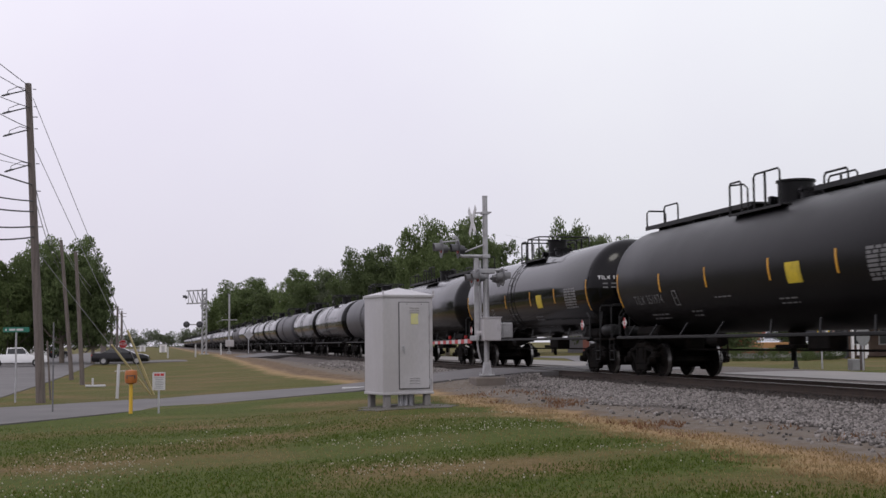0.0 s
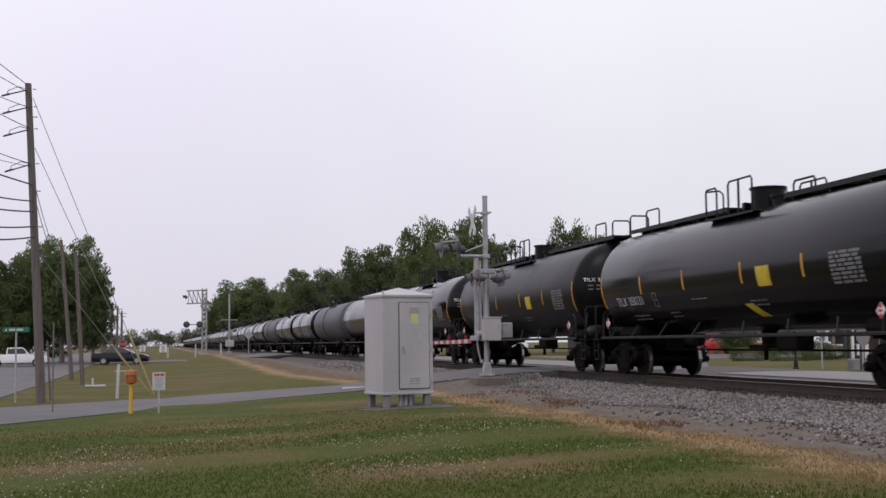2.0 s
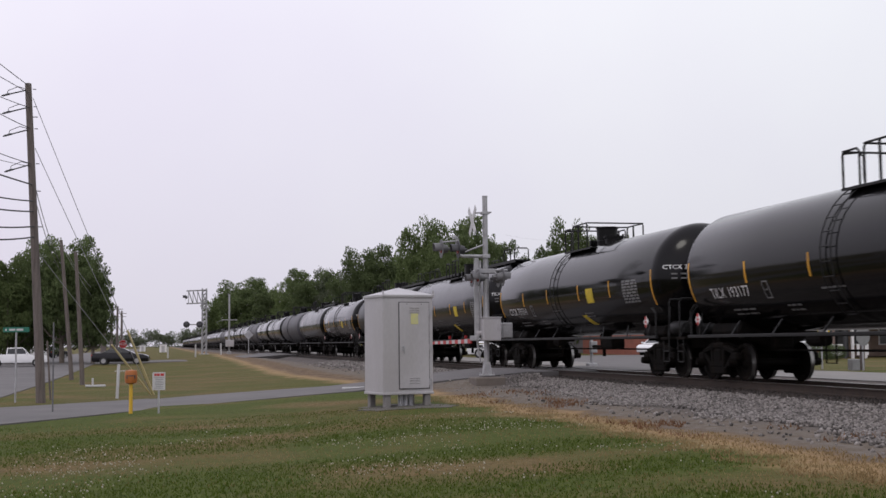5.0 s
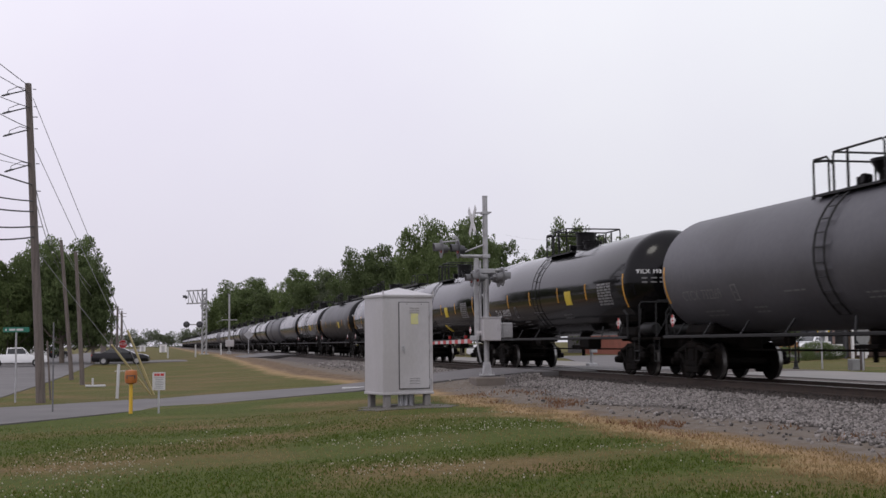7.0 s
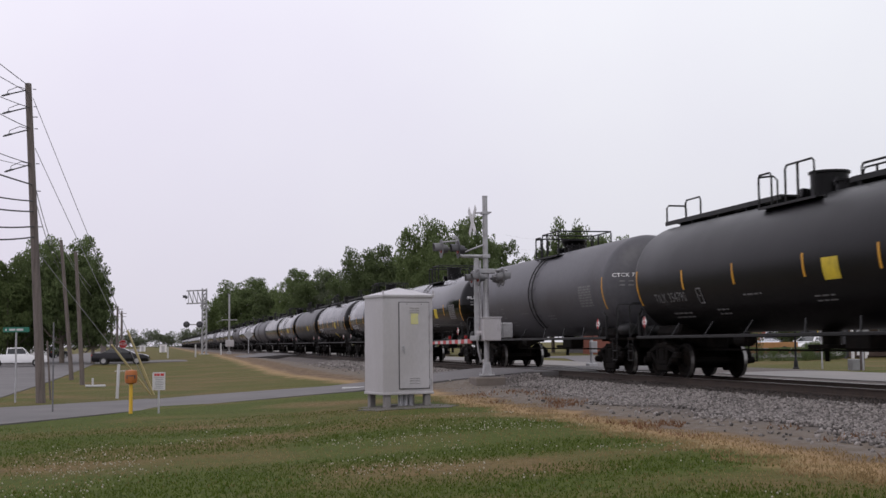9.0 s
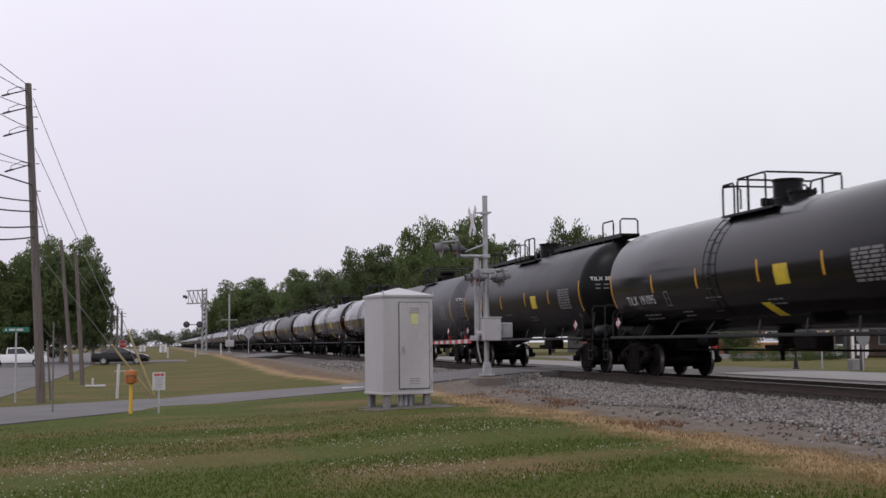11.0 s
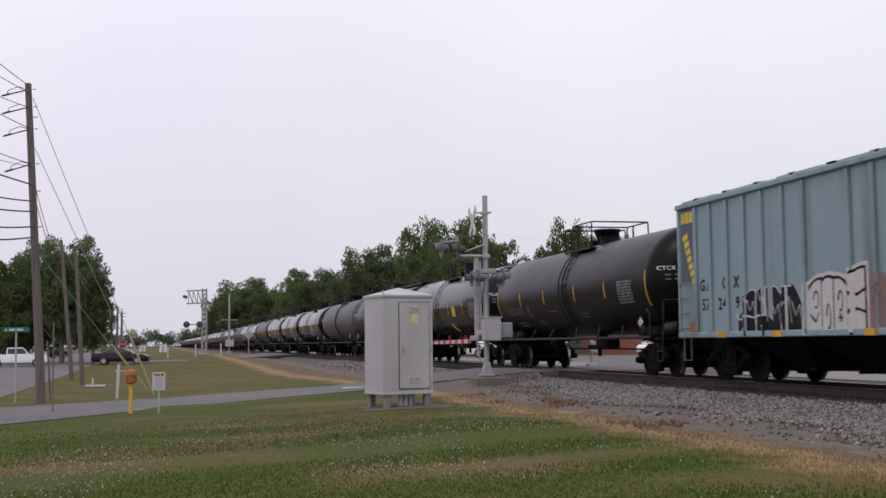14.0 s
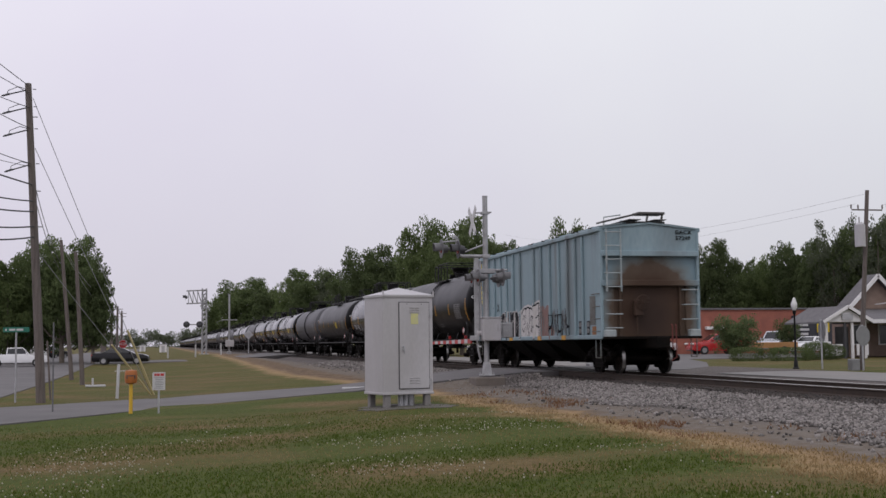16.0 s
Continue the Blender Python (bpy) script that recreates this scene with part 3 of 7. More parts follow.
    box(bm, 0.1, 0.27 + rs, zt + 0.24, 0.1, 0.1, 0.25)
    part("valve_housing", bm, BLACK_MATTE, c, "black valve housing", True)
    bm = bmesh.new()
    rod(bm, (0, -0.95, zt - 0.1), (0, -0.95, zt + 0.16), 0.3, seg=20)
    rod(bm, (0, -0.95, zt + 0.16), (0, -0.95, zt + 0.2), 0.35, seg=20)
    for k in range(8):
        rod(bm, (0.31 * math.cos(k * 0.785), -0.95 + 0.31 * math.sin(k * 0.785), zt + 0.1), (0.31 * math.cos(k * 0.785), -0.95 + 0.31 * math.sin(k * 0.785), zt + 0.26), 0.03, seg=6)
    part("manway", bm, BLACK_MATTE, c, "bolted black manway cover", True)
    bm = bmesh.new()
    rod(bm, (0.2, 0.85, zt - 0.1), (0.2, 0.85, zt + 0.25), 0.09, seg=12)
    part("relief_valve", bm, BLACK_MATTE, c, smooth=True)
    if kind == "walkway":
        for d in (-1, 1):
            bm = bmesh.new()
            zw = zt + 0.15
            box(bm, 0, d * 4.9, zw, 0.62, 6.8, 0.05, 0.005)
            for s in (-1, 1):
                box(bm, s * 0.3, d * 4.9, zw - 0.03, 0.03, 6.8, 0.12)
            for y in (1.8, 3.4, 5.0, 6.6, 7.4):
                box(bm, 0, d * y, zw - 0.12, 0.5, 0.06, 0.24)
            box(bm, 0, d * 7.9, zt - 0.15, 0.06, 0.06, 0.6, rx=d * 35)
            part("walkway", bm, BLACK_RAIL, c)
            bm = bmesh.new()
            tube(bm, [(-0.3, d * 8.2, zw), (-0.3, d * 8.2, zw + 0.42), (-0.24, d * 8.2, zw + 0.5), (0.24, d * 8.2, zw + 0.5), (0.3, d * 8.2, zw + 0.42), (0.3, d * 8.2, zw)], 0.026)
            part("grab_rail", bm, BLACK_RAIL, c)
            for y in (7.6, 2.9) if d < 0 else (6.9,):
                bm = bmesh.new()
                hh = 0.5 if y > 3 else 0.26
                tube(bm, [(-0.3, d * y, zw), (-0.3, d * y, zw + hh - 0.08), (-0.3, d * (y - 0.07), zw + hh), (-0.3, d * (y - 0.9), zw + hh), (-0.3, d * (y - 0.97), zw + hh - 0.08), (-0.3, d * (y - 0.97), zw)], 0.026)
                part("grab_rail", bm, BLACK_RAIL, c)
    if kind == "ladder":
        for s in (-1, 1):
            bm = bmesh.new()
            for y in (ladder_y - 0.2, ladder_y + 0.2):
                tube(bm, [(s * (R + 0.07) * math.cos(a), y, ZC + (R + 0.07) * math.sin(a)) for a in [radians(k) for k in range(-50, 61, 11)]], 0.014 if not band else 0.024)
            for k in range(-50, 61, 11):
                a = radians(k)
                rod(bm, (s * (R + 0.07) * math.cos(a), ladder_y - 0.2, ZC + (R + 0.07) * math.sin(a)), (s * (R + 0.07) * math.cos(a), ladder_y + 0.2, ZC + (R + 0.07) * math.sin(a)), 0.012, seg=6)
            part("ladder", bm, BLACK_RAIL, c)
        if band:
            patch("shell_band", ladder_y, 2.9, 0.75, 3.0, shell, c, extra=0.014)
    # brake gear and outlet under the tank
    bm = bmesh.new()
    rod(bm, (0, 0, 1.25), (0, 0, 0.85), 0.2, seg=14)
    box(bm, 0, 0, 0.83, 0.7, 0.9, 0.1, 0.02)
    rod(bm, (0, 0.2, 0.8), (0, 0.2, 0.5), 0.06)
    rod(bm, (-0.7, 3.1, 1.0), (-0.7, 2.5, 1.0), 0.16, seg=12)
    rod(bm, (-0.2, -7.0, 0.75), (-0.2, 7.0, 0.75), 0.025, seg=6)
    box(bm, -0.75, -2.6, 0.95, 0.45, 0.9, 0.35, 0.03)
    tube(bm, [(-1.0, 1.6, 1.1), (-1.0, 1.6, 0.5), (-1.0, 2.0, 0.5), (-1.0, 2.0, 1.1)], 0.02)
    part("brake_gear", bm, STEEL_DARK, c)
    if stripes:
        for y in (-HALF + 0.03, HALF - 0.03):
            patch("edge_stripe", y, 2.45, 0.075, 1.0, STRIPE, c)
        for y in () if shell is GREY_TANK else (4.55, 1.7, -1.55, -4.35) if detail else (3, -3):
            patch("reflective_stripe", y, 2.55, 0.075, 0.5, STRIPE, c)
    if detail:
        if panel:
            patch("yellow_panel", -2.6, 2.42, 0.62, 0.46, YELLOW_PANEL, c, "yellow warning panel")
        if mark:
            lettering("car_marking", mark, 0.38, WHITE_PAINT if shell in (BLACK_GLOSS, BLACK_SATIN) else DIM_PAINT, c, on_tank(5.55, 2.12), 0.0, R, stretch=0.9)
            bm = bmesh.new()
            for yy, zz, w_, h_ in ((3.72, 2.3, 0.26, 0.03), (3.72, 1.94, 0.26, 0.03), (3.84, 2.12, 0.03, 0.36), (3.6, 2.12, 0.03, 0.36), (3.72, 2.12, 0.1, 0.03)):
                m_ = on_tank(yy, zz, 0.008)
                bmesh.ops.create_cube(bm, size=1.0, matrix=m_ @ Matrix.Diagonal((w_, h_, 0.004, 1)))
            tagged(part("marking_box", bm, DIM_PAINT, c), kind="stuff")
            hm = lettering("head_marking", mark, 0.16, WHITE_PAINT, c, pose(-0.82, -8.3, 2.98, 90, 0, 0), 0.003)
            for v in hm.data.vertices:
                q = ((v.co.x - 0.82) ** 2 + (v.co.y + 2.98 - ZC) ** 2) / R ** 2
                v.co.z = -8.3 + HALF + dep * math.sqrt(max(1 - q, 0)) + 0.008
            bars_on_head = bmesh.new()
            for k in range(2):
                for j in range(3):
                    xx, zz = -1.08 + j * 0.24, 2.8 - k * 0.12
                    yy = -(HALF + dep * math.sqrt(max(1 - (xx * xx + (zz - ZC) ** 2) / R ** 2, 0)) + 0.01)
                    box(bars_on_head, xx, yy, zz, 0.17, 0.006, 0.04, rz=-14)
            tagged(part("head_stencil", bars_on_head, DIM_PAINT, c), kind="stuff")
        bars("stencil", 5.3, 1.72, 1.1, 2, DIM_PAINT, c, seed=seed)
        bars("stencil", 2.9, 1.75, 0.6, 2, DIM_PAINT, c, seed=seed + 1)
        if seed % 2 and panel:
            patch("yellow_notice", -1.6, 1.68, 0.4, 0.42, YELLOW_PANEL, c, "slanted yellow notice", skew=0.35)
        bars("stencil", 1.0, 2.05, 0.9, 1, DIM_PAINT, c, seed=seed + 2, h=0.04)
        bars("stencil", -2.0, 1.9, 0.8, 2, DIM_PAINT, c, seed=seed + 3, h=0.04)
        bars("consolidated_stencil", -6.0, 2.72, 1.15, 8, DIM_PAINT, c, seed=seed + 4, h=0.06, pitch=0.085)
        for d in (-1, 1):
            bm = bmesh.new()
            box(bm, 0, 0, 0, 0.02, 0.22, 0.22, rx=45)
            pl = part("placard", bm, WHITE_PAINT, c, "red and white hazard placard")
            pl.location = (-1.5, d * 7.15, 1.52)
            bm = bmesh.new()
            for k in (0.1, -0.1):
                box(bm, -0.012, 0, k, 0.008, 0.09, 0.09, rx=45)
            box(bm, -0.0125, 0, 0, 0.008, 0.13, 0.05)
            part("placard_mark", bm, RED_PAINT, pl)
            bm = bmesh.new()
            rod(bm, (-1.46, d * 7.15, 1.1), (-1.46, d * 7.15, 1.35), 0.02, seg=6)
            part("placard_post", bm, BLACK_RAIL, c)
    return c


HOP_BLUE = material("faded_pale_blue_paint", (0.2, 0.285, 0.32), (0.26, 0.345, 0.38), 0.6, scale=0.8, fine=14, stain=(0.125, 0.13, 0.13), amount=0.85, stretch=(1, 2.5, 0.3), bump=0.002)
HOP_MID = material("grimy_blue_paint", (0.17, 0.2, 0.2), (0.12, 0.105, 0.085), 0.7, scale=0.9, fine=12, stain=(0.06, 0.038, 0.024), amount=0.85, stretch=(0.5, 1, 1.6))


def end_grime():
    """Blue end paint under a fan of brown road grime and rust thrown up by the wheels."""
    m = bpy.data.materials.new("grime_fanned_blue_paint")
    m.use_nodes = True
    n, l = m.node_tree.nodes, m.node_tree.links
    bs = n["Principled BSDF"]
    t = n.new("ShaderNodeTexCoord")
    mp = n.new("ShaderNodeMapping")
    mp.inputs["Location"].default_value = (-0.02, 0, -1.8)
    flat = n.new("ShaderNodeVectorMath")
    flat.operation = "MULTIPLY"
    flat.inputs[1].default_value = (0.5, 0.0, 0.4)
    l.new(t.outputs["Object"], mp.inputs[0])
    l.new(mp.outputs[0], flat.inputs[0])
    ln = n.new("ShaderNodeVectorMath")
    ln.operation = "LENGTH"
    l.new(flat.outputs[0], ln.inputs[0])
    ns = n.new("ShaderNodeTexNoise")
    ns.inputs["Scale"].default_value, ns.inputs["Detail"].default_value = 3.5, 6
    l.new(t.outputs["Object"], ns.inputs["Vector"])
    ad = n.new("ShaderNodeMath")
    ad.operation = "MULTIPLY_ADD"
    ad.inputs[1].default_value = 0.2
    l.new(ns.outputs[0], ad.inputs[0])
    l.new(ln.outputs["Value"], ad.inputs[2])
    r = n.new("ShaderNodeValToRGB")
    e = r.color_ramp.elements
    e[0].position, e[0].color = 0.25, (0.028, 0.012, 0.006, 1)
    e[1].position, e[1].color = 1.0, (0.17, 0.185, 0.175, 1)
    for p, c in ((0.55, (0.052, 0.026, 0.013, 1)), (0.74, (0.09, 0.062, 0.042, 1)), (0.86, (0.15, 0.14, 0.118, 1))):
        k = e.new(p)
        k.color = c
    l.new(ad.outputs[0], r.inputs[0])
    blue = n.new("ShaderNodeMix")
    blue.data_type = "RGBA"
    mr = n.new("ShaderNodeMapRange")
    mr.inputs[1].default_value, mr.inputs[2].default_value = 0.74, 1.02
    l.new(ad.outputs[0], mr.inputs[0])
    l.new(mr.outputs[0], blue.inputs[0])
    l.new(r.outputs[0], blue.inputs[6])
    blue.inputs[7].default_value = (0.19, 0.275, 0.315, 1)
    l.new(blue.outputs[2], bs.inputs["Base Color"])
    bs.inputs["Roughness"].default_value = 0.75
    return m


END_GRIME = end_grime()
GRATING = material("dull_grating_steel", (0.05, 0.046, 0.046), (0.085, 0.08, 0.076), 0.7)
LADDER_PALE = material("scuffed_pale_ladder_paint", (0.27, 0.32, 0.33), (0.36, 0.39, 0.39), 0.6, scale=4, stain=(0.1, 0.07, 0.05), amount=0.6)
ORANGE_RUST = material("weathered_orange_paint", (0.32, 0.13, 0.035), (0.22, 0.1, 0.04), 0.7, scale=5)
SPRAY_BLACK = material("black_spray_paint", (0.008, 0.008, 0.01), (0.02, 0.02, 0.025), 0.6, scale=4, spec=0.1)
SPRAY_WHITE = material("white_spray_paint", (0.6, 0.58, 0.56), (0.48, 0.46, 0.45), 0.5, scale=4)
SPRAY_RED = material("faded_red_spray_paint", (0.2, 0.1, 0.085), (0.26, 0.17, 0.15), 0.6, scale=3, stain=(0.3, 0.33, 0.34), amount=0.7)


HL, HW = 7.44, 1.57
RIB_Y = [6.36, 5.55, 4.65, 3.78, 2.92, 1.99, 1.11, -0.62, -1.47, -2.45, -3.45, -4.3, -5.1, -5.8]


def paint_x(y, lift):
    """Outermost surface of the ribbed side at y, lifted a little."""
    on = min(abs(y - r) for r in RIB_Y) < 0.06
    return -(HW + (0.0885 if on else 0.0075)) - lift


def stroke(bm, pts, w, lift):
    """Sprayed ribbon through (y, z) points that follows the ribs."""
    pts = [Vector((p[0], p[1])) for p in pts]
    fine = []
    for a, b in zip(pts, pts[1:]):
        n = max(2, int((b - a).length / 0.03))
        fine += [a.lerp(b, k / n) for k in range(n)]
    fine.append(pts[-1])
    prev = None
    for i, p in enumerate(fine):
        d = (fine[min(i + 2, len(fine) - 1)] - fine[max(i - 2, 0)]).normalized()
        nrm = Vector((-d.y, d.x)) * w / 2 * (0.8 + 0.2 * math.sin(i * 0.35))
        m = max(2, int(w / 0.05))
        cur = []
        for k in range(m + 1):
            q = p + nrm * (1 - 2 * k / m)
            cur.append(bm.verts.new((paint_x(q.x, lift), q.x, q.y)))
        if prev:
            for k in range(m):
                bm.faces.new((prev[k], prev[k + 1], cur[k + 1], cur[k]))
        prev = cur


def loop_pts(cy, cz, ry, rz, n=14, ph=0.0, turn=1.0, wob=0.12):
    return [(cy + ry * math.cos(ph + turn * 2 * math.pi * k / n) * (1 + wob * math.sin(3 * k)), cz + rz * math.sin(ph + turn * 2 * math.pi * k / n)) for k in range(n + 1)]


def hopper_car():
    c = thing("hopper_car", pose(TX, 0, 0), "pale blue ribbed covered hopper car, rusty end, sprayed graffiti", "hopper car")
    L, W, ZE, ZS, ZR = 7.44, 1.57, 4.42, 1.07, 4.62
    for s in (-1, 1):
        bm = bmesh.new()
        box(bm, s * W, 0, (ZE + ZS) / 2, 0.012, 2 * L, ZE - ZS)
        box(bm, s * (W + 0.03), 0, ZE - 0.02, 0.13, 2 * L + 0.04, 0.13, 0.02)
        box(bm, s * (W + 0.02), 0, ZS + 0.06, 0.1, 2 * L, 0.14, 0.02)
        part("side_panel", bm, HOP_BLUE, c)
        for y in RIB_Y:
            bm = bmesh.new()
            box(bm, s * (W + 0.045), y, (ZE + ZS) / 2, 0.085, 0.11, ZE - ZS - 0.22, 0.025)
            part("rib", bm, HOP_BLUE, c)
        for y in (-L + 0.05, L - 0.05):
            bm = bmesh.new()
            box(bm, s * (W + 0.005), y, (ZE + ZS) / 2, 0.09, 0.11, ZE - ZS, 0.015)
            part("corner_post", bm, HOP_BLUE, c)
    # roof: two gently sloped sheets
    bm = bmesh.new()
    sec = [(-W - 0.06, ZE + 0.03), (-W * 0.5, ZR - 0.06), (0, ZR), (W * 0.5, ZR - 0.06), (W + 0.06, ZE + 0.03), (W + 0.06, ZE - 0.01), (0, ZR - 0.05), (-W - 0.06, ZE - 0.01)]
    a = [bm.verts.new((x, -L - 0.03, z)) for x, z in sec]
    b = [bm.verts.new((x, L + 0.03, z)) for x, z in sec]
    for i in range(8):
        j = (i + 1) % 8
        bm.faces.new((a[i], b[i], b[j], a[j]))
    bm.faces.new(a[::-1])
    bm.faces.new(b)
    part("roof", bm, HOP_BLUE, c)
    bm = bmesh.new()
    for s in (-1, 1):
        box(bm, s * 0.42, 0, ZR + 0.1, 0.4, 2 * L - 0.2, 0.025, 0.004)
    for k in range(9):
        box(bm, 0, -L + 0.3 + k * (2 * L - 0.6) / 8, ZR + 0.01, 1.25, 0.06, 0.1)
    part("running_board", bm, GRATING, c, "dark steel roof running board")
    bm = bmesh.new()
    box(bm, 0, 0, ZR + 0.04, 0.55, 2 * L - 1.4, 0.12, 0.02)
    for k in range(10):
        box(bm, -0.32, -6 + k * 1.33, ZR + 0.12, 0.12, 0.1, 0.16)
    part("trough_hatch", bm, HOP_BLUE, c)
    for k in range(9):
        y = -6.4 + k * 1.6
        bm = bmesh.new()
        tube(bm, [(-W - 0.02, y, ZE + 0.02), (-W - 0.02, y, ZE + 0.1), (-W + 0.1, y + 0.1, ZE + 0.1), (-W + 0.1, y + 0.15, ZE + 0.02)], 0.018)
        part("hatch_latch", bm, STEEL_DARK, c)
        bm = bmesh.new()
        rod(bm, (-W + 0.35, y + 0.5, ZE + 0.05), (-W + 0.35, y + 0.5, ZE + 0.17), 0.05, seg=8)
        box(bm, -W + 0.35, y + 0.5, ZE + 0.17, 0.16, 0.3, 0.04)
        part("hatch_clamp", bm, STEEL_DARK, c)
    # crossover board: sloped from the eave ladder to a level platform past the ridge
    bm = bmesh.new()
    box(bm, -0.95, -L + 0.1, ZE + 0.33, 1.3, 0.56, 0.05, 0.005, ry=-13)
    box(bm, 0.02, -L + 0.1, ZE + 0.47, 0.85, 0.56, 0.07, 0.005)
    for x in (-0.1, 0.38):
        box(bm, x, -L - 0.08, ZE + 0.33, 0.05, 0.06, 0.26, ry=10)
    part("crossover_board", bm, GRATING, c, "dark steel crossover walkway at the roof end")
    bm = bmesh.new()
    tube(bm, [(-1.48, -L - 0.02, ZE + 0.05), (-1.48, -L - 0.02, ZE + 0.34), (-0.94, -L - 0.02, ZE + 0.42), (-0.94, -L - 0.02, ZE + 0.3)], 0.02)
    part("grab_iron", bm, LADDER_PALE, c)
    # raised roof sheets between the carlines, seen as low steps along the eave
    for k in range(6):
        bm = bmesh.new()
        box(bm, -W * 0.62, -L + 1.5 + k * 2.5, ZE + 0.17, 0.95, 1.9, 0.06, 0.02, ry=-7.5)
        part("roof_sheet", bm, HOP_BLUE, c)
    for d in (-1, 1):
        y = d * L
        bm = bmesh.new()
        v = [bm.verts.new(p) for p in ((-W, y - d * 0.02, 3.67), (W, y - d * 0.02, 3.67), (W, y - d * 0.02, ZE), (0, y - d * 0.02, ZR - 0.03), (-W, y - d * 0.02, ZE))]
        w_ = [bm.verts.new(p.co + Vector((0, -d * 0.03, 0))) for p in v]
        bm.faces.new(v)
        bm.faces.new(w_[::-1])
        for i in range(5):
            bm.faces.new((v[i], w_[i], w_[(i + 1) % 5], v[(i + 1) % 5]))
        part("end_panel", bm, HOP_BLUE, c)
        for z, h in ((3.66, 0.17), (2.76, 0.18)):
            bm = bmesh.new()
            box(bm, 0, y + d * 0.02, z, 2 * W, 0.16, h, 0.015)
            part("end_beam", bm, HOP_BLUE if z > 3 else END_GRIME, c)
        bm = bmesh.new()
        box(bm, 0, y - d * 0.12, 3.21, 2 * W - 0.04, 0.03, 0.78)
        part("end_panel", bm, END_GRIME, c, "grimy recessed end panel")
        # lower end: rusty sheet between grimy edge plates
        bm = bmesh.new()
        box(bm, 0, y - d * 0.16, 1.89, 2 * 1.22, 0.05, 1.62)
        part("slope_sheet", bm, END_GRIME, c, "rust-brown lower end sheet")
        for s in (-1, 1):
            bm = bmesh.new()
            box(bm, s * (W - 0.2), y - d * 0.1, 1.89, 0.4, 0.06, 1.62, 0.01)
            part("edge_plate", bm, END_GRIME, c)
            bm = bmesh.new()
            box(bm, s * 0.98, y - d * 0.08, 1.89, 0.07, 0.12, 1.6, 0.01)
            part("end_stiffener", bm, END_GRIME, c)
        bm = bmesh.new()
        box(bm, 0, y + d * 0.06, 1.1, 2 * W, 0.3, 0.08, 0.01)
        box(bm, 0, y - d * 0.6, 0.95, 0.45, 3.0, 0.36, 0.03)
        coupler(bm, d, L + 0.72)
        part("end_sill", bm, STEEL_DARK, c)
        for s in (-1, 1):
            bm = bmesh.new()
            for x in (-0.23, 0.23):
                rod(bm, (s * 1.23 + x, y + d * 0.14, 2.5), (s * 1.23 + x, y + d * 0.14, ZE - 0.02), 0.026, seg=6)
            if s * d > 0:
                ladder = part("end_ladder", bm, LADDER_PALE, c)
                for k in range(8):
                    bm = bmesh.new()
                    z = 1.4 + k * 0.415
                    tube(bm, [(s * 1.23 - 0.25, y + d * 0.02, z), (s * 1.23 - 0.25, y + d * 0.15, z), (s * 1.23 + 0.25, y + d * 0.15, z), (s * 1.23 + 0.25, y + d * 0.02, z)], 0.019)
                    part("rung", bm, LADDER_PALE, ladder)
            else:
                bm.free()
                for z in (2.55, 2.1, 1.65):
                    bm = bmesh.new()
                    tube(bm, [(s * 1.02, y + d * 0.0, z), (s * 1.02, y + d * 0.14, z), (s * 1.5, y + d * 0.14, z), (s * 1.5, y + d * 0.0, z)], 0.018)
                    part("grab_iron", bm, LADDER_PALE, c)
            for k in range(4):
                bm = bmesh.new()
                z = 1.3 + k * 0.38
                tube(bm, [(s * (W + 0.03), y - d * 0.15, z), (s * (W + 0.13), y - d * 0.17, z), (s * (W + 0.13), y - d * 0.6, z), (s * (W + 0.03), y - d * 0.62, z)], 0.016)
                part("side_grab_iron", bm, HOP_MID, c)
            bm = bmesh.new()
            tube(bm, [(s * W, y - d * 0.2, 1.05), (s * W, y - d * 0.2, 0.5), (s * W, y - d * 0.62, 0.5), (s * W, y - d * 0.62, 1.05)], 0.02)
            part("step", bm, HOP_MID, c)
            bm = bmesh.new()
            box(bm, s * (W - 0.2), y + d * 0.08, 1.22, 0.36, 0.2, 0.26, 0.03)
            part("corner_plate", bm, LADDER_PALE, c)
        truck(c, d * 5.75, True)
    bm = bmesh.new()
    lathe(bm, [(0.22, -0.015), (0.24, 0), (0.22, 0.015), (0.21, 0)], 20, pose(-0.33, -L - 0.2, 2.16, 90, 0, 0))
    for k in range(4):
        a_ = k * math.pi / 4
        rod(bm, (-0.33 - 0.22 * math.cos(a_), -L - 0.2, 2.16 - 0.22 * math.sin(a_)), (-0.33 + 0.22 * math.cos(a_), -L - 0.2, 2.16 + 0.22 * math.sin(a_)), 0.012, seg=6)
    box(bm, -0.45, -L - 0.08, 2.0, 0.3, 0.2, 0.5, 0.03)
    rod(bm, (-0.5, -L - 0.1, 1.9), (-0.5, -L - 0.1, 1.2), 0.03)
    part("brake_wheel", bm, END_GRIME, c, "grimy hand brake wheel and gear box")
    bm = bmesh.new()
    tube(bm, [(0.62, -L - 0.35, 1.5), (0.62, -L - 0.42, 1.45), (0.62, -L - 0.42, 0.5), (0.45, -L - 0.42, 0.4)], 0.02)
    tube(bm, [(0.5, -L - 0.35, 1.5), (0.5, -L - 0.42, 1.45), (0.5, -L - 0.42, 0.75)], 0.02)
    part("uncoupling_hose", bm, material("dull_red_hose", (0.16, 0.03, 0.025), (0.11, 0.025, 0.02), 0.6), c, "faded red end-of-train hose and bracket")
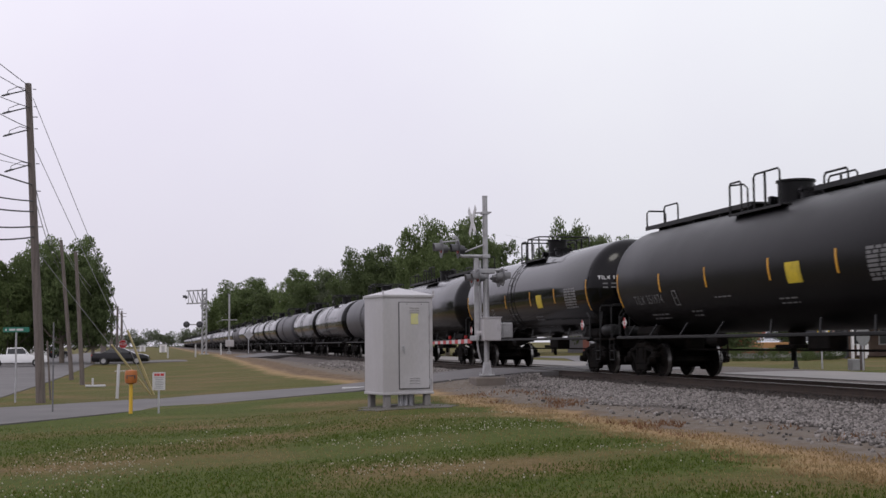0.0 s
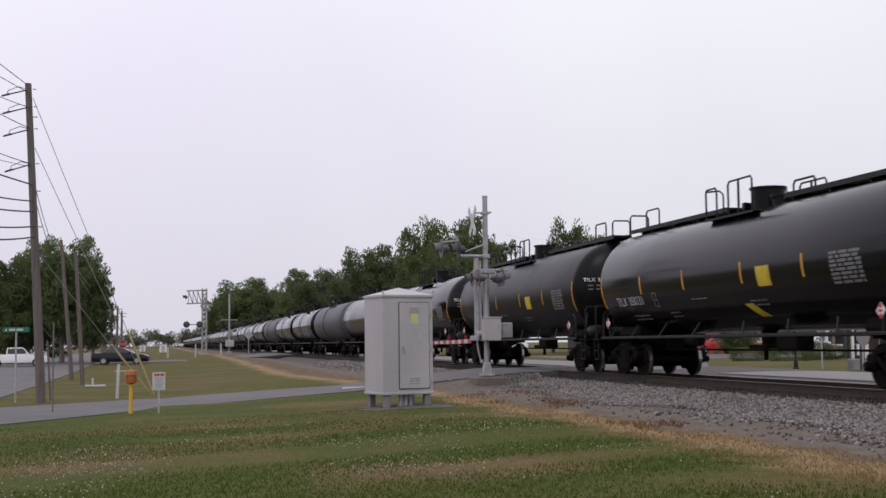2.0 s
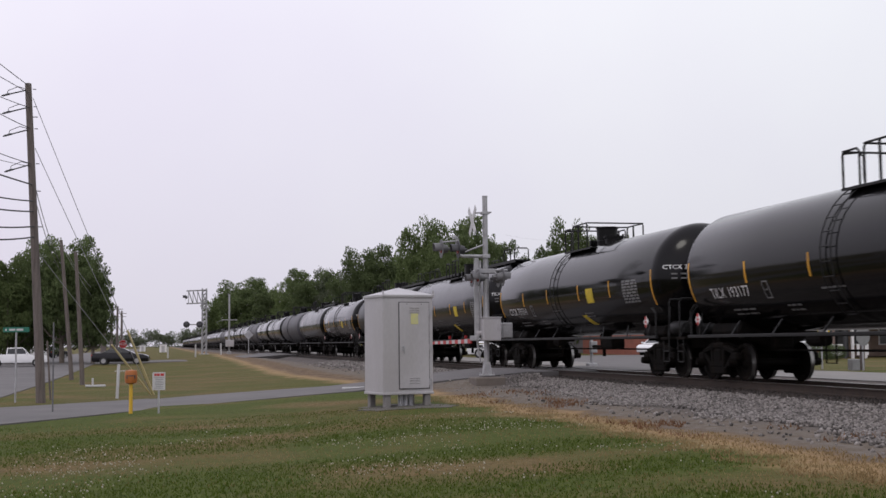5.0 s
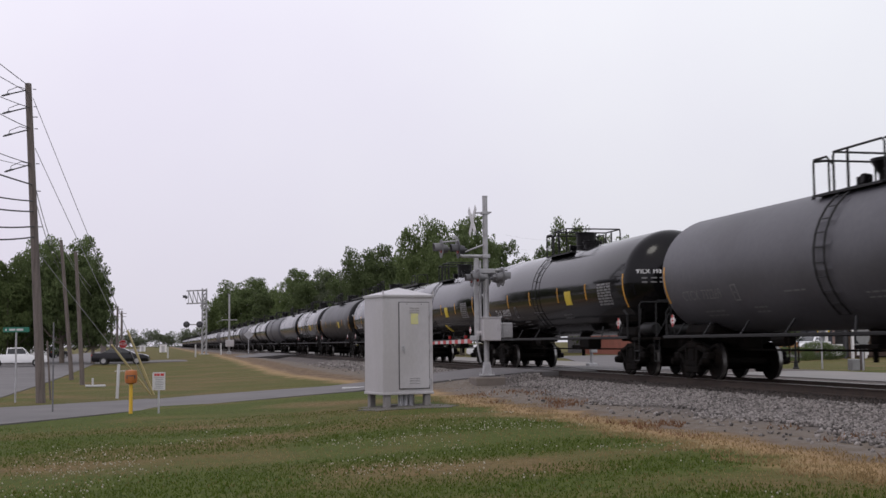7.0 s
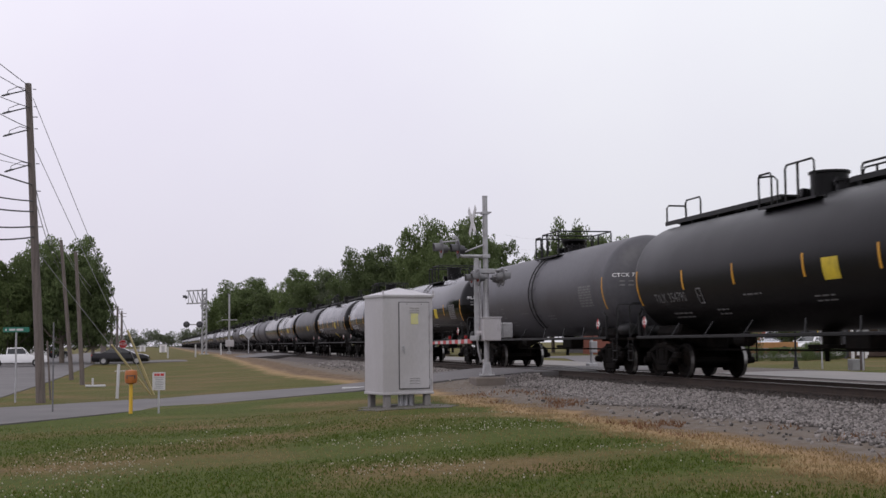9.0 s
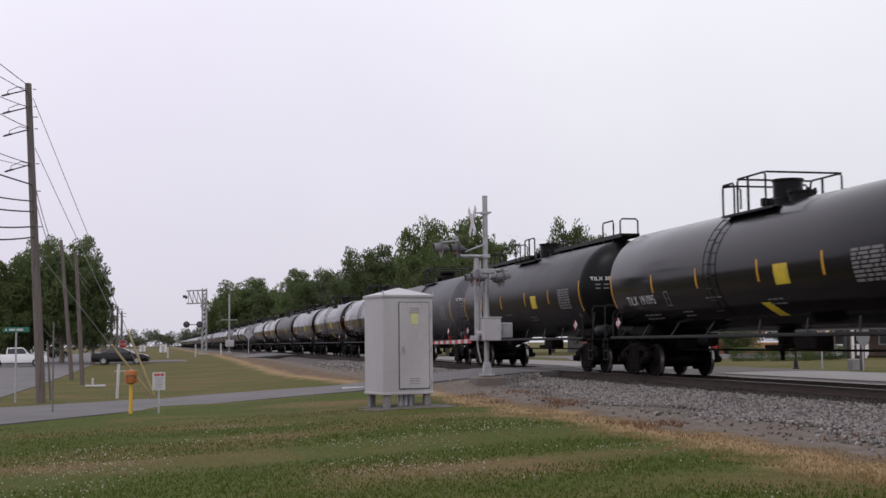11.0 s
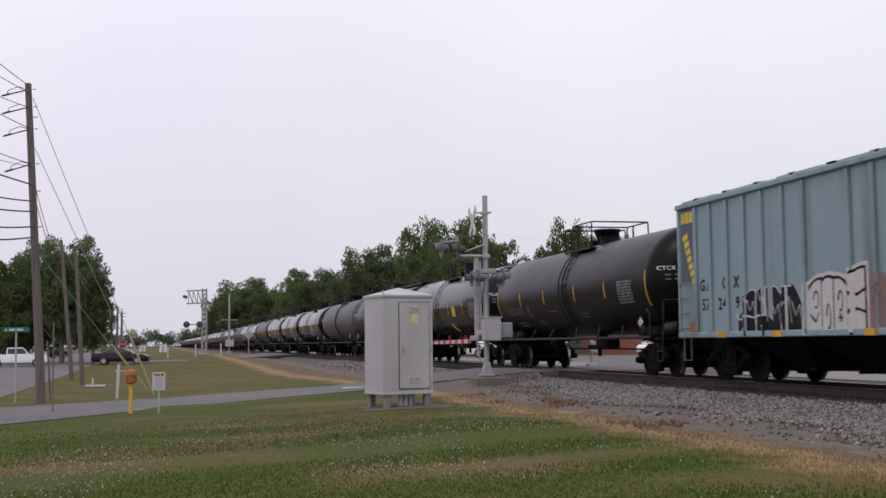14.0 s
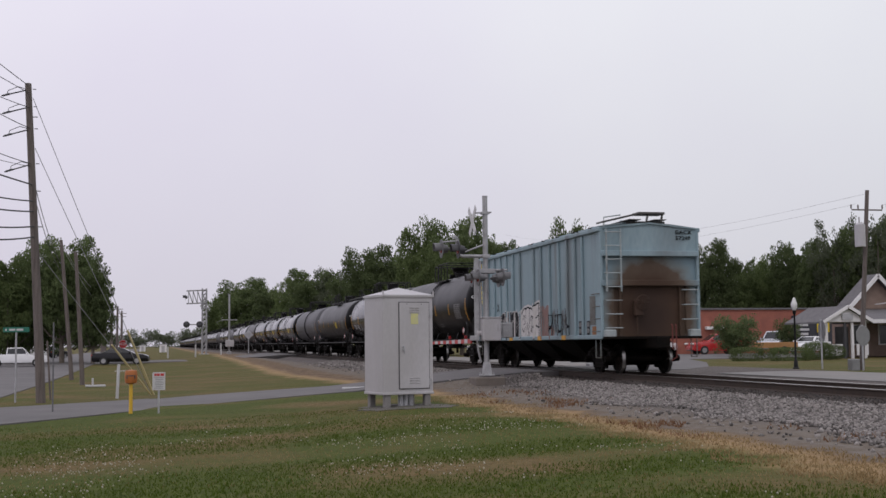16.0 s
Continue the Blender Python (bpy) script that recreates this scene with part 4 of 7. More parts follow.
    # discharge hoppers below
    for k in (-3.0, 0, 3.0):
        bm = bmesh.new()
        v = [bm.verts.new((x, k + y, z)) for x, y, z in ((-1.5, -1.45, 1.07), (1.5, -1.45, 1.07), (1.5, 1.45, 1.07), (-1.5, 1.45, 1.07), (-0.5, -0.5, 0.36), (0.5, -0.5, 0.36), (0.5, 0.5, 0.36), (-0.5, 0.5, 0.36))]
        for q in ((0, 1, 5, 4), (1, 2, 6, 5), (2, 3, 7, 6), (3, 0, 4, 7), (4, 5, 6, 7)):
            bm.faces.new([v[i] for i in q])
        box(bm, 0, k, 0.34, 1.3, 1.1, 0.09, 0.01)
        rod(bm, (-1.1, k, 0.34), (1.1, k, 0.34), 0.04)
        part("discharge_hopper", bm, STEEL_DARK, c)
    # graffiti and markings on the near side
    X = -W - 0.012

    def blocks(cells, lift, mat, label, grow=0.0):
        """Filled letter shapes, each a column band between a lower and an upper edge."""
        bm = bmesh.new()
        for y0, y1, lo0, hi0, lo1, hi1 in cells:
            n = max(2, int(abs(y1 - y0) / 0.05))
            prev = None
            for i in range(n + 1):
                t = i / n
                y = y0 + grow + (y1 - grow - y0 - grow) * t
                bow = 0.07 * math.sin(math.pi * t)
                lo, hi = lo0 + (lo1 - lo0) * t - bow * 0.5 - grow, hi0 + (hi1 - hi0) * t + bow + grow
                lo = max(lo, 1.08)
                cur = [bm.verts.new((paint_x(y, lift), y, lo + (hi - lo) * q / 3)) for q in range(4)]
                if prev:
                    for q in range(3):
                        bm.faces.new((prev[q], prev[q + 1], cur[q + 1], cur[q]))
                prev = cur
        return part("graffiti", bm, mat, c, label)

    dark = [(4.2, 3.85, 1.1, 1.5, 1.45, 1.62), (3.86, 3.35, 1.1, 1.95, 1.1, 2.1), (3.3, 2.75, 1.1, 2.05, 1.5, 2.12), (2.98, 2.55, 1.1, 1.5, 1.1, 1.4), (2.55, 2.2, 1.1, 2.15, 1.1, 1.95), (2.2, 1.7, 1.35, 2.0, 1.1, 2.1), (1.72, 1.3, 1.1, 2.2, 1.1, 1.75)]
    blocks(dark, 0.003, SPRAY_WHITE, "white sprayed outline round black letters", 0.03)
    blocks(dark, 0.007, SPRAY_BLACK, "black sprayed lettering shapes")
    bm = bmesh.new()
    for cy, cz in ((3.55, 1.65), (3.0, 1.75), (2.4, 1.55), (1.95, 1.7), (1.5, 1.5)):
        stroke(bm, [(cy + 0.22, cz + 0.32), (cy + 0.05, cz), (cy - 0.12, cz + 0.22), (cy - 0.22, cz - 0.35)], 0.03, 0.011)
    stroke(bm, [(4.3, 1.62), (4.1, 1.45), (3.8, 1.55), (3.45, 1.5), (3.1, 1.55)], 0.05, 0.011)
    part("graffiti", bm, SPRAY_WHITE, c, "white sprayed inner lines")
    pale = [(1.05, 0.5, 1.15, 2.0, 1.12, 2.22), (0.52, 0.05, 1.12, 2.15, 1.12, 2.2), (0.06, -0.45, 1.12, 2.2, 1.12, 2.05), (-0.46, -1.08, 1.12, 2.15, 1.14, 2.36)]
    blocks(pale, 0.003, SPRAY_WHITE, "white sprayed halo", 0.11)
    blocks(pale, 0.006, SPRAY_BLACK, "black sprayed letter edge", 0.035)
    blocks(pale, 0.009, SPRAY_WHITE, "white sprayed bubble letters", -0.025)
    bm = bmesh.new()
    for cy, cz, ry, rz in ((0.72, 1.8, 0.1, 0.17), (0.25, 1.45, 0.07, 0.25), (-0.2, 1.75, 0.08, 0.2)):
        stroke(bm, loop_pts(cy, cz, ry, rz, 10, turn=0.85), 0.045, 0.013)
    stroke(bm, [(0.95, 1.5), (0.75, 1.35), (0.6, 1.55)], 0.05, 0.013)
    stroke(bm, [(-0.5, 1.9), (-0.8, 1.85), (-1.05, 1.95)], 0.08, 0.013)
    stroke(bm, [(-0.5, 1.5), (-0.8, 1.58), (-1.1, 1.5)], 0.08, 0.013)
    for k in range(3):
        a_ = k * math.pi / 3
        stroke(bm, [(-0.2 + 0.1 * math.cos(a_), 1.42 + 0.1 * math.sin(a_)), (-0.2 - 0.1 * math.cos(a_), 1.42 - 0.1 * math.sin(a_))], 0.03, 0.014)
    part("graffiti", bm, SPRAY_BLACK, c, "black sprayed inner outlines")
    blocks([(-1.2, -1.75, 1.1, 2.15, 1.1, 2.2), (-1.75, -2.2, 1.1, 2.1, 1.1, 2.25), (-2.25, -2.8, 1.1, 1.5, 1.1, 1.4)], 0.003, SPRAY_RED, "faded red sprayed patch")
    bm = bmesh.new()
    for cy in (-1.5, -2.3, -2.75, -3.3, -3.75, -4.1):
        stroke(bm, loop_pts(cy, 1.72, 0.16, 0.32, 12, turn=0.8, wob=0.2), 0.045, 0.008)
        stroke(bm, [(cy + 0.2, 1.2), (cy, 2.05), (cy - 0.16, 1.3)], 0.045, 0.008)
    part("graffiti", bm, DIM_PAINT, c, "thin pale sprayed scrawl")
    bm = bmesh.new()
    for cy in (-2.5, -3.05, -3.55, -4.15):
        stroke(bm, loop_pts(cy, 1.55, 0.18, 0.36, 12, turn=0.7, wob=0.25), 0.06, 0.01)
        stroke(bm, [(cy + 0.18, 2.1), (cy + 0.05, 1.3), (cy - 0.15, 1.9)], 0.05, 0.01)
    part("graffiti", bm, SPRAY_BLACK, c, "thin dark sprayed scrawl")
    for y0 in (4.96, 2.29, -1.3, -3.95):
        bm = bmesh.new()
        box(bm, -W - 0.075, y0, 1.13, 0.012, 0.42, 0.14)
        part("reflector_tape", bm, STRIPE, c)
    for y0 in (6.68, -6.72):
        bm = bmesh.new()
        box(bm, -W - 0.01, y0, 1.31, 0.012, 0.34, 0.3)
        part("orange_patch", bm, ORANGE_RUST, c, "weathered orange square on the side")
    bm = bmesh.new()
    box(bm, X, 6.9, 3.42, 0.012, 0.76, 1.86)
    logo = part("old_logo", bm, material("faded_slate_patch", (0.055, 0.065, 0.085), (0.09, 0.105, 0.125), 0.6, scale=4), c, "faded slate panel with a yellow emblem")
    bm = bmesh.new()
    for k in range(3):
        box(bm, X - 0.008, 7.13 - k * 0.24, 4.1, 0.006, 0.2, 0.28, 0.002)
    for k in range(7):
        w_ = 0.3 - 0.02 * k
        box(bm, X - 0.008, 7.0 - k * 0.075, 3.6 - k * 0.185, 0.006, w_, 0.15, 0.002, rx=-18)
    part("emblem", bm, YELLOW_PANEL, logo)
    for txt, yy, zz, sz in (("GACX", 5.15, 2.33, 0.4), ("57249", 5.1, 1.85, 0.4)):
        for k, ch in enumerate(txt):
            py = yy + 0.9 - k * 1.8 / (len(txt) - 1)
            if min(abs(py - r) for r in RIB_Y) < 0.2:
                py += 0.22
            lettering("car_number", ch, sz, STEEL_DARK, c, Matrix.Translation((X - 0.003, py, zz)) @ Matrix(((0, 0, -1), (-1, 0, 0), (0, 1, 0))).to_4x4(), 0.006)
    for y0 in (-5.45, -6.2):
        bm = bmesh.new()
        box(bm, X - 0.002, y0, 1.42, 0.006, 0.26, 0.44)
        dp = part("data_panel", bm, SPRAY_BLACK, c)
        bm = bmesh.new()
        for k in range(2):
            box(bm, X - 0.006, y0, 1.53 - k * 0.2, 0.006, 0.2, 0.14)
        part("data_print", bm, DIM_PAINT, dp)
    bm = bmesh.new()
    box(bm, X - 0.002, -6.6, 1.95, 0.006, 0.5, 0.9)
    part("touch_up_patch", bm, HOP_MID, c)
    for txt, zz in (("GACX", 4.32), ("57249", 4.14)):
        lettering("end_number", txt, 0.16, STEEL_DARK, c, pose(1.1, -L - 0.004 - 0.012, zz, 90, 0, 0), 0.006, stretch=1.15)
    return c


# name of each car that passes close: centre along the track at t = 0
CARS = [
    (hopper_car(), -117.08),
    (tank_car(BLACK_MATTE, "ladder", "CTCX 551720", "weathered matt black tank car with side ladder", seed=11, panel=False, band=True), -99.6),
    (tank_car(BLACK_SATIN, "ladder", "TILX 191095", "glossy black tank car with yellow panel", seed=13), -81.66),
    (tank_car(BLACK_MATTE, "walkway", "TILX 354790", "dusty black tank car with roof walkway", seed=16), -63.56),
    (tank_car(GREY_TANK, "ladder", "CTCX 732269", "faded grey tank car with side ladder", seed=18, dome=0.36, panel=False, band=True), -45.55),
    (tank_car(BLACK_GLOSS, "ladder", "TILX 193177", "glossy black tank car with yellow panel", seed=20), -27.35),
    (tank_car(BLACK_GLOSS, "ladder", "CTCX 731214", "glossy black tank car with amber stripes", seed=21), -9.68),
    (tank_car(BLACK_SATIN, "walkway", "TILX 350131", "black tank car with roof walkway", seed=23), 8.25),
    (tank_car(BLACK_MATTE, "walkway", "TILX 351974", "black tank car with roof walkway", seed=26), 26.2),
    (tank_car(BLACK_GLOSS, "ladder", "TILX 193250", "glossy black tank car with yellow panel", seed=28), 44.15),
]
FAR_BLACK = tank_car(BLACK_GLOSS, "ladder", "", "glossy black tank car", detail=False, stripes=False, spin=False)
FAR_GREY = tank_car(GREY_TANK, "ladder", "", "faded grey tank car", detail=False, stripes=False, spin=False)
FAR_DARK = tank_car(BLACK_SATIN, "walkway", "", "black tank car with roof walkway", detail=False, stripes=False, spin=False)
PATTERN = "dgbbgbbbdgbbdbbgbbbdbbbbddbgbbdbbbbdbb"
used = {"g": FAR_GREY, "b": FAR_BLACK, "d": FAR_DARK}
seen = set()
for i, ch in enumerate(PATTERN):
    ob = used[ch] if ch not in seen else copy_thing(used[ch], pose(TX, 0, 0))
    seen.add(ch)
    CARS.append((ob, 62.1 + 17.95 * i))


# ---- signal cabinet ----
CAB_GREY = material("silver_grey_cabinet_paint", (0.40, 0.39, 0.405), (0.46, 0.45, 0.465), 0.42, scale=1.3, fine=20, stain=(0.32, 0.3, 0.29), amount=0.35, stretch=(1, 1, 0.4))
GALV = material("galvanised_steel", (0.36, 0.36, 0.38), (0.5, 0.5, 0.52), 0.5, metal=0.35, scale=3, fine=30, stain=(0.25, 0.24, 0.23), amount=0.4)
DARK_GAP = material("dark_rubber_seal", (0.03, 0.03, 0.03), (0.05, 0.05, 0.05), 0.8)
BARK = material("grey_brown_bark", (0.09, 0.075, 0.06), (0.16, 0.135, 0.11), 0.95, scale=5, stretch=(3, 3, 0.6), bump=0.03)
POLE_WOOD = material("weathered_pole_wood", (0.10, 0.083, 0.075), (0.165, 0.14, 0.128), 0.9, scale=4, fine=30, stretch=(6, 6, 0.4), bump=0.006, stain=(0.065, 0.052, 0.047), amount=0.6)


def cabinet():
    c = thing("signal_cabinet", pose(5.26, 29.37, -0.25, 0, 0, 14), "silver-grey steel railway signal cabinet on short legs", "signal cabinet")
    w, d, h = 1.36, 1.12, 2.44
    bm = bmesh.new()
    box(bm, w / 2, d / 2, h / 2, w, d, h, 0.015)
    box(bm, w / 2, d / 2, 0.03, w + 0.03, d + 0.03, 0.06, 0.01)
    part("body", bm, CAB_GREY, c)
    bm = bmesh.new()
    o = 0.03
    base = [bm.verts.new(p) for p in ((-o, -o, h), (w + o, -o, h), (w + o, d + o, h), (-o, d + o, h))]
    low = [bm.verts.new(p.co + Vector((0, 0, -0.05))) for p in base]
    top = bm.verts.new((w / 2, d / 2, h + 0.2))
    for i in range(4):
        j = (i + 1) % 4
        bm.faces.new((base[i], base[j], top))
        bm.faces.new((low[i], low[j], base[j], base[i]))
    bm.faces.new(low[::-1])
    part("roof", bm, CAB_GREY, c, "shallow hipped steel roof")
    bm = bmesh.new()
    for x, y in ((0.0, -0.03), (w, -0.03)):
        box(bm, x, y, h + 0.02, 0.03, 0.03, 0.16)
    part("lifting_eye", bm, CAB_GREY, c)
    dx, dz, dw, dh = 0.84, 1.2, 0.8, 2.1
    bm = bmesh.new()
    box(bm, dx, -0.004, dz, dw + 0.035, 0.02, dh + 0.035)
    part("door_seal", bm, DARK_GAP, c)
    bm = bmesh.new()
    box(bm, dx, -0.018, dz, dw, 0.03, dh, 0.006)
    door = part("door", bm, CAB_GREY, c)
    bm = bmesh.new()
    box(bm, 0.53, -0.045, 1.12, 0.05, 0.02, 0.12, 0.005)
    rod(bm, (0.53, -0.05, 1.17), (0.53, -0.1, 1.17), 0.018)
    rod(bm, (0.53, -0.1, 1.18), (0.53, -0.1, 1.0), 0.014)
    part("handle", bm, GALV, door, "chrome latch handle")
    for z in (0.3, 1.15, 2.0):
        bm = bmesh.new()
        rod(bm, (dx + dw / 2 + 0.02, -0.035, z - 0.08), (dx + dw / 2 + 0.02, -0.035, z + 0.08), 0.018, seg=8)
        box(bm, dx + dw / 2 + 0.03, -0.012, z, 0.09, 0.012, 0.14)
        part("hinge", bm, GALV, door)
    for z in (0.33, 2.05):
        bm = bmesh.new()
        for k in (-0.075, 0.075):
            for j in (0, 0.06, 0.12):
                box(bm, dx + k, -0.038, z + j - 0.05, 0.11, 0.015, 0.025, rx=25)
        part("vent", bm, CAB_GREY, door)
    bm = bmesh.new()
    box(bm, dx, -0.036, 1.85, 0.2, 0.006, 0.26)
    part("notice", bm, material("faded_yellow_notice", (0.6, 0.58, 0.22), (0.5, 0.5, 0.3), 0.6, scale=8), door, "faded yellow notice")
    bm = bmesh.new()
    for x in (0.64, 1.03):
        rod(bm, (x, -0.036, 2.21), (x, -0.02, 2.21), 0.012, seg=8)
    part("screw", bm, DARK_GAP, door)
    for x, y in ((0.14, 0.1), (w - 0.14, 0.1), (0.14, d - 0.1), (w - 0.14, d - 0.1)):
        bm = bmesh.new()
        box(bm, x, y, -0.17, 0.16, 0.16, 0.36, 0.02)
        part("leg", bm, CONCRETE, c)
    for x in (0.58, 0.72, 0.86):
        bm = bmesh.new()
        rod(bm, (x, 0.25, -0.4), (x, 0.25, 0.02), 0.065, seg=12)
        part("conduit", bm, GALV, c)
    return c


cabinet()


def gravel_apron():
    """A thin uneven patch of gravel under the cabinet."""
    rng = random.Random(9)
    bm = bmesh.new()
    n = 22
    ring = []
    for k in range(n):
        a = 2 * math.pi * k / n
        r = rng.uniform(0.6, 1.02)
        x, y = 5.85 + 1.45 * r * math.cos(a), 29.7 + 1.5 * r * math.sin(a)
        ring.append((x, y))
    top = [bm.verts.new((x, y, ground_z(x, y) + 0.012)) for x, y in ring]
    mid = bm.verts.new((5.85, 29.7, ground_z(5.85, 29.7) + 0.03))
    low = [bm.verts.new((x, y, ground_z(x, y) - 0.08)) for x, y in ring]
    for k in range(n):
        j = (k + 1) % n
        bm.faces.new((mid, top[k], top[j]))
        bm.faces.new((top[k], low[k], low[j], top[j]))
    m = material("dusty_fine_gravel", (0.075, 0.068, 0.06), (0.14, 0.128, 0.115), 0.9, scale=8, fine=60, bump=0.012, stain=(0.05, 0.06, 0.02), amount=0.9)
    tagged(part("gravel_apron", bm, m, smooth=True), "dusty gravel patch under the signal cabinet", "gravel", kind="structure")


gravel_apron()


# ---- trees ----
def crown_mesh(name, rng, h, w, leaf, count, mat, low=0.2, sparse=False):
    """Small leaves in domed clumps over uneven boughs, with gaps between the boughs."""
    lobes = []
    for k in range(30 if sparse else 44):
        a = k * 2.39996 + rng.uniform(-0.5, 0.5)
        zz = low + (0.88 - low) * ((k + 0.5) / (30 if sparse else 44)) ** 0.85
        f = (zz - low) / (1 - low)
        rad = w / 2 * (0.3 + 0.66 * math.sin(math.pi * (0.14 + 0.7 * f))) * rng.uniform(0.5, 1.0)
        lobes.append((rad * math.cos(a), rad * math.sin(a), (zz + rng.uniform(-0.03, 0.02)) * h, rng.uniform(0.1, 0.19) * w))
    L = np.array(lobes)
    g = np.random.RandomState(rng.randint(0, 9999))
    # each bough carries smaller clumps on its upper side
    nc = len(L) * 9
    own = np.repeat(np.arange(len(L)), 9)
    cd = g.normal(size=(nc, 3))
    cd[:, 2] = np.abs(cd[:, 2]) * 0.9 - 0.25
    cd /= np.linalg.norm(cd, axis=1)[:, None]
    C = L[own, :3] + cd * (L[own, 3] * g.uniform(0.45, 1.05, nc))[:, None]
    cr_ = L[own, 3] * g.uniform(0.3, 0.58, nc)
    pick = g.choice(nc, count, p=cr_ ** 2 / (cr_ ** 2).sum())
    d = g.normal(size=(count, 3))
    d /= np.linalg.norm(d, axis=1)[:, None]
    cen = C[pick] + d * (cr_[pick] * g.uniform(0.3, 1.1, count) ** (0.5 if not sparse else 0.8))[:, None] * np.array([1, 1, 0.72])
    # shaded inner leaves that close the heart of the crown
    m = int(count * (0.16 if not sparse else 0.05))
    core = g.normal(size=(m, 3))
    core /= np.linalg.norm(core, axis=1)[:, None]
    cen[:m] = core * g.uniform(0.2, 1, m)[:, None] ** 0.4 * np.array([w * 0.33, w * 0.33, h * (0.88 - low) / 2]) + np.array([0, 0, h * (0.88 + low) / 2 - 0.03 * h])
    u = g.normal(size=(count, 3))
    u /= np.linalg.norm(u, axis=1)[:, None]
    v = np.cross(u, d + 0.6 * g.normal(size=(count, 3)))
    v /= np.linalg.norm(v, axis=1)[:, None] + 1e-9
    s = leaf * g.uniform(0.6, 1.4, count)[:, None]
    s[:m] *= 1.8
    vs = np.stack([cen - u * s, cen - v * s * 0.6, cen + u * s, cen + v * s * 0.6 + d * s * 0.25], 1).reshape(-1, 3)
    i = np.arange(count)[:, None] * 4
    tris = np.concatenate([i + np.array([[0, 1, 2]]), i + np.array([[0, 2, 3]])])
    return many(name, vs, tris, mat), lobes


LEAF_A = leaf_material("oak_leaves", (0.086, 0.118, 0.048), (0.142, 0.18, 0.078), 0.5)
LEAF_B = leaf_material("fresh_oak_leaves", (0.088, 0.122, 0.044), (0.145, 0.185, 0.074), 0.5)
# light foliage, paled further: distance haze is painted into this colour
LEAF_C = leaf_material("pale_hazed_leaves", (0.1, 0.122, 0.076), (0.165, 0.185, 0.12), 0.5)


def tree(seed, h, w, leaf, count, mat, low=0.22, sparse=False, label="broad green oak tree in full leaf"):
    rng = random.Random(seed)
    t = thing("tree", pose(0, 0, -500), label, "tree", "trees round the crossing")
    me, lobes = crown_mesh("crown", rng, h, w, leaf, count, mat, low, sparse)
    bm = bmesh.new()
    pts = [(0, 0, -0.4), (0.02 * h * rng.uniform(-1, 1), 0.01 * h, h * 0.2), (0.03 * h * rng.uniform(-1, 1), 0.02 * h * rng.uniform(-1, 1), h * 0.45), (0, 0, h * 0.75)]
    rs = [h * 0.032, h * 0.024, h * 0.016, h * 0.006]
    for a, b, r1, r2 in zip(pts, pts[1:], rs, rs[1:]):
        rod(bm, a, b, r1, r2, 9, False)
    for x, y, z, r in lobes[:12]:
        b = Vector((0, 0, max(z * 0.55, h * 0.16)))
        mid = (b + Vector((x, y, z))) / 2 + Vector((0, 0, -0.04 * h))
        rod(bm, b, mid, h * 0.011, h * 0.007, 6, False)
        rod(bm, mid, (x, y, z), h * 0.007, h * 0.002, 6, False)
    part("trunk", bm, BARK, t)
    cr_ = new("crown", me)
    cr_.parent = t
    return t


def place(proto, rows):
    """rows: x, y, spread, height scale, turn; the first row places the prototype itself."""
    for i, (x, y, sw, sh, a) in enumerate(rows):
        m = pose(x, y, ground_z(x, y), 0, 0, a)
        ob = copy_thing(proto, m) if i else proto
        ob.matrix_basis = m @ Matrix.Diagonal((sw * 1.08, sw * 1.08, sh * 1.07, 1))


OAK1 = tree(1, 11, 8.6, 0.135, 18000, LEAF_A)
OAK2 = tree(2, 11, 7.4, 0.135, 16000, LEAF_A, low=0.15)
OAK3 = tree(3, 10, 9.4, 0.135, 18000, LEAF_B, low=0.12)
PALE = tree(4, 11, 9, 0.12, 7000, LEAF_C, sparse=True, label="pale thin-leaved tree beyond the houses, with haze in its leaf colour")


def far_woods():
    """A ragged belt of distant trees where the line of the street and track ends."""
    g = np.random.RandomState(21)
    cs = []
    x = -260.0
    while x < 150:
        h = 14.5 * g.uniform(0.72, 1.15)
        w = g.uniform(10, 17)
        y = 960 + g.uniform(0, 60)
        n = 900
        d = g.normal(size=(n, 3))
        d /= np.linalg.norm(d, axis=1)[:, None]
        lob = g.uniform(-1, 1, (9, 3)) * np.array([w * 0.33, w * 0.3, h * 0.22]) + np.array([0, 0, h * 0.6])
        p = lob[g.randint(0, 9, n)] + d * np.array([w * 0.26, w * 0.26, h * 0.24]) * g.uniform(0.5, 1.1, n)[:, None]
        low = g.uniform(-1, 1, (250, 3)) * np.array([w * 0.5, w * 0.4, h * 0.25]) + np.array([0, 0, h * 0.25])
        cs.append(np.concatenate([p, low]) + np.array([x, y, -0.8]))
        x += w * 0.62
    cen = np.concatenate(cs)
    n = len(cen)
    u, v = g.normal(size=(n, 3)), g.normal(size=(n, 3))
    u /= np.linalg.norm(u, axis=1)[:, None]
    v /= np.linalg.norm(v, axis=1)[:, None]
    vs = np.stack([cen - u * 0.8, cen + v * 0.8, cen + u * 0.8], 1).reshape(-1, 3)
    vs[:, 2] = np.maximum(vs[:, 2], -0.9)
    # the belt's haze is only in its leaf colour
    tagged(new("far_woods", many("far_woods", vs, np.arange(n * 3).reshape(-1, 3), LEAF_C)), "distant green belt of trees, haze painted into the leaf colour", "woods", kind="stuff")


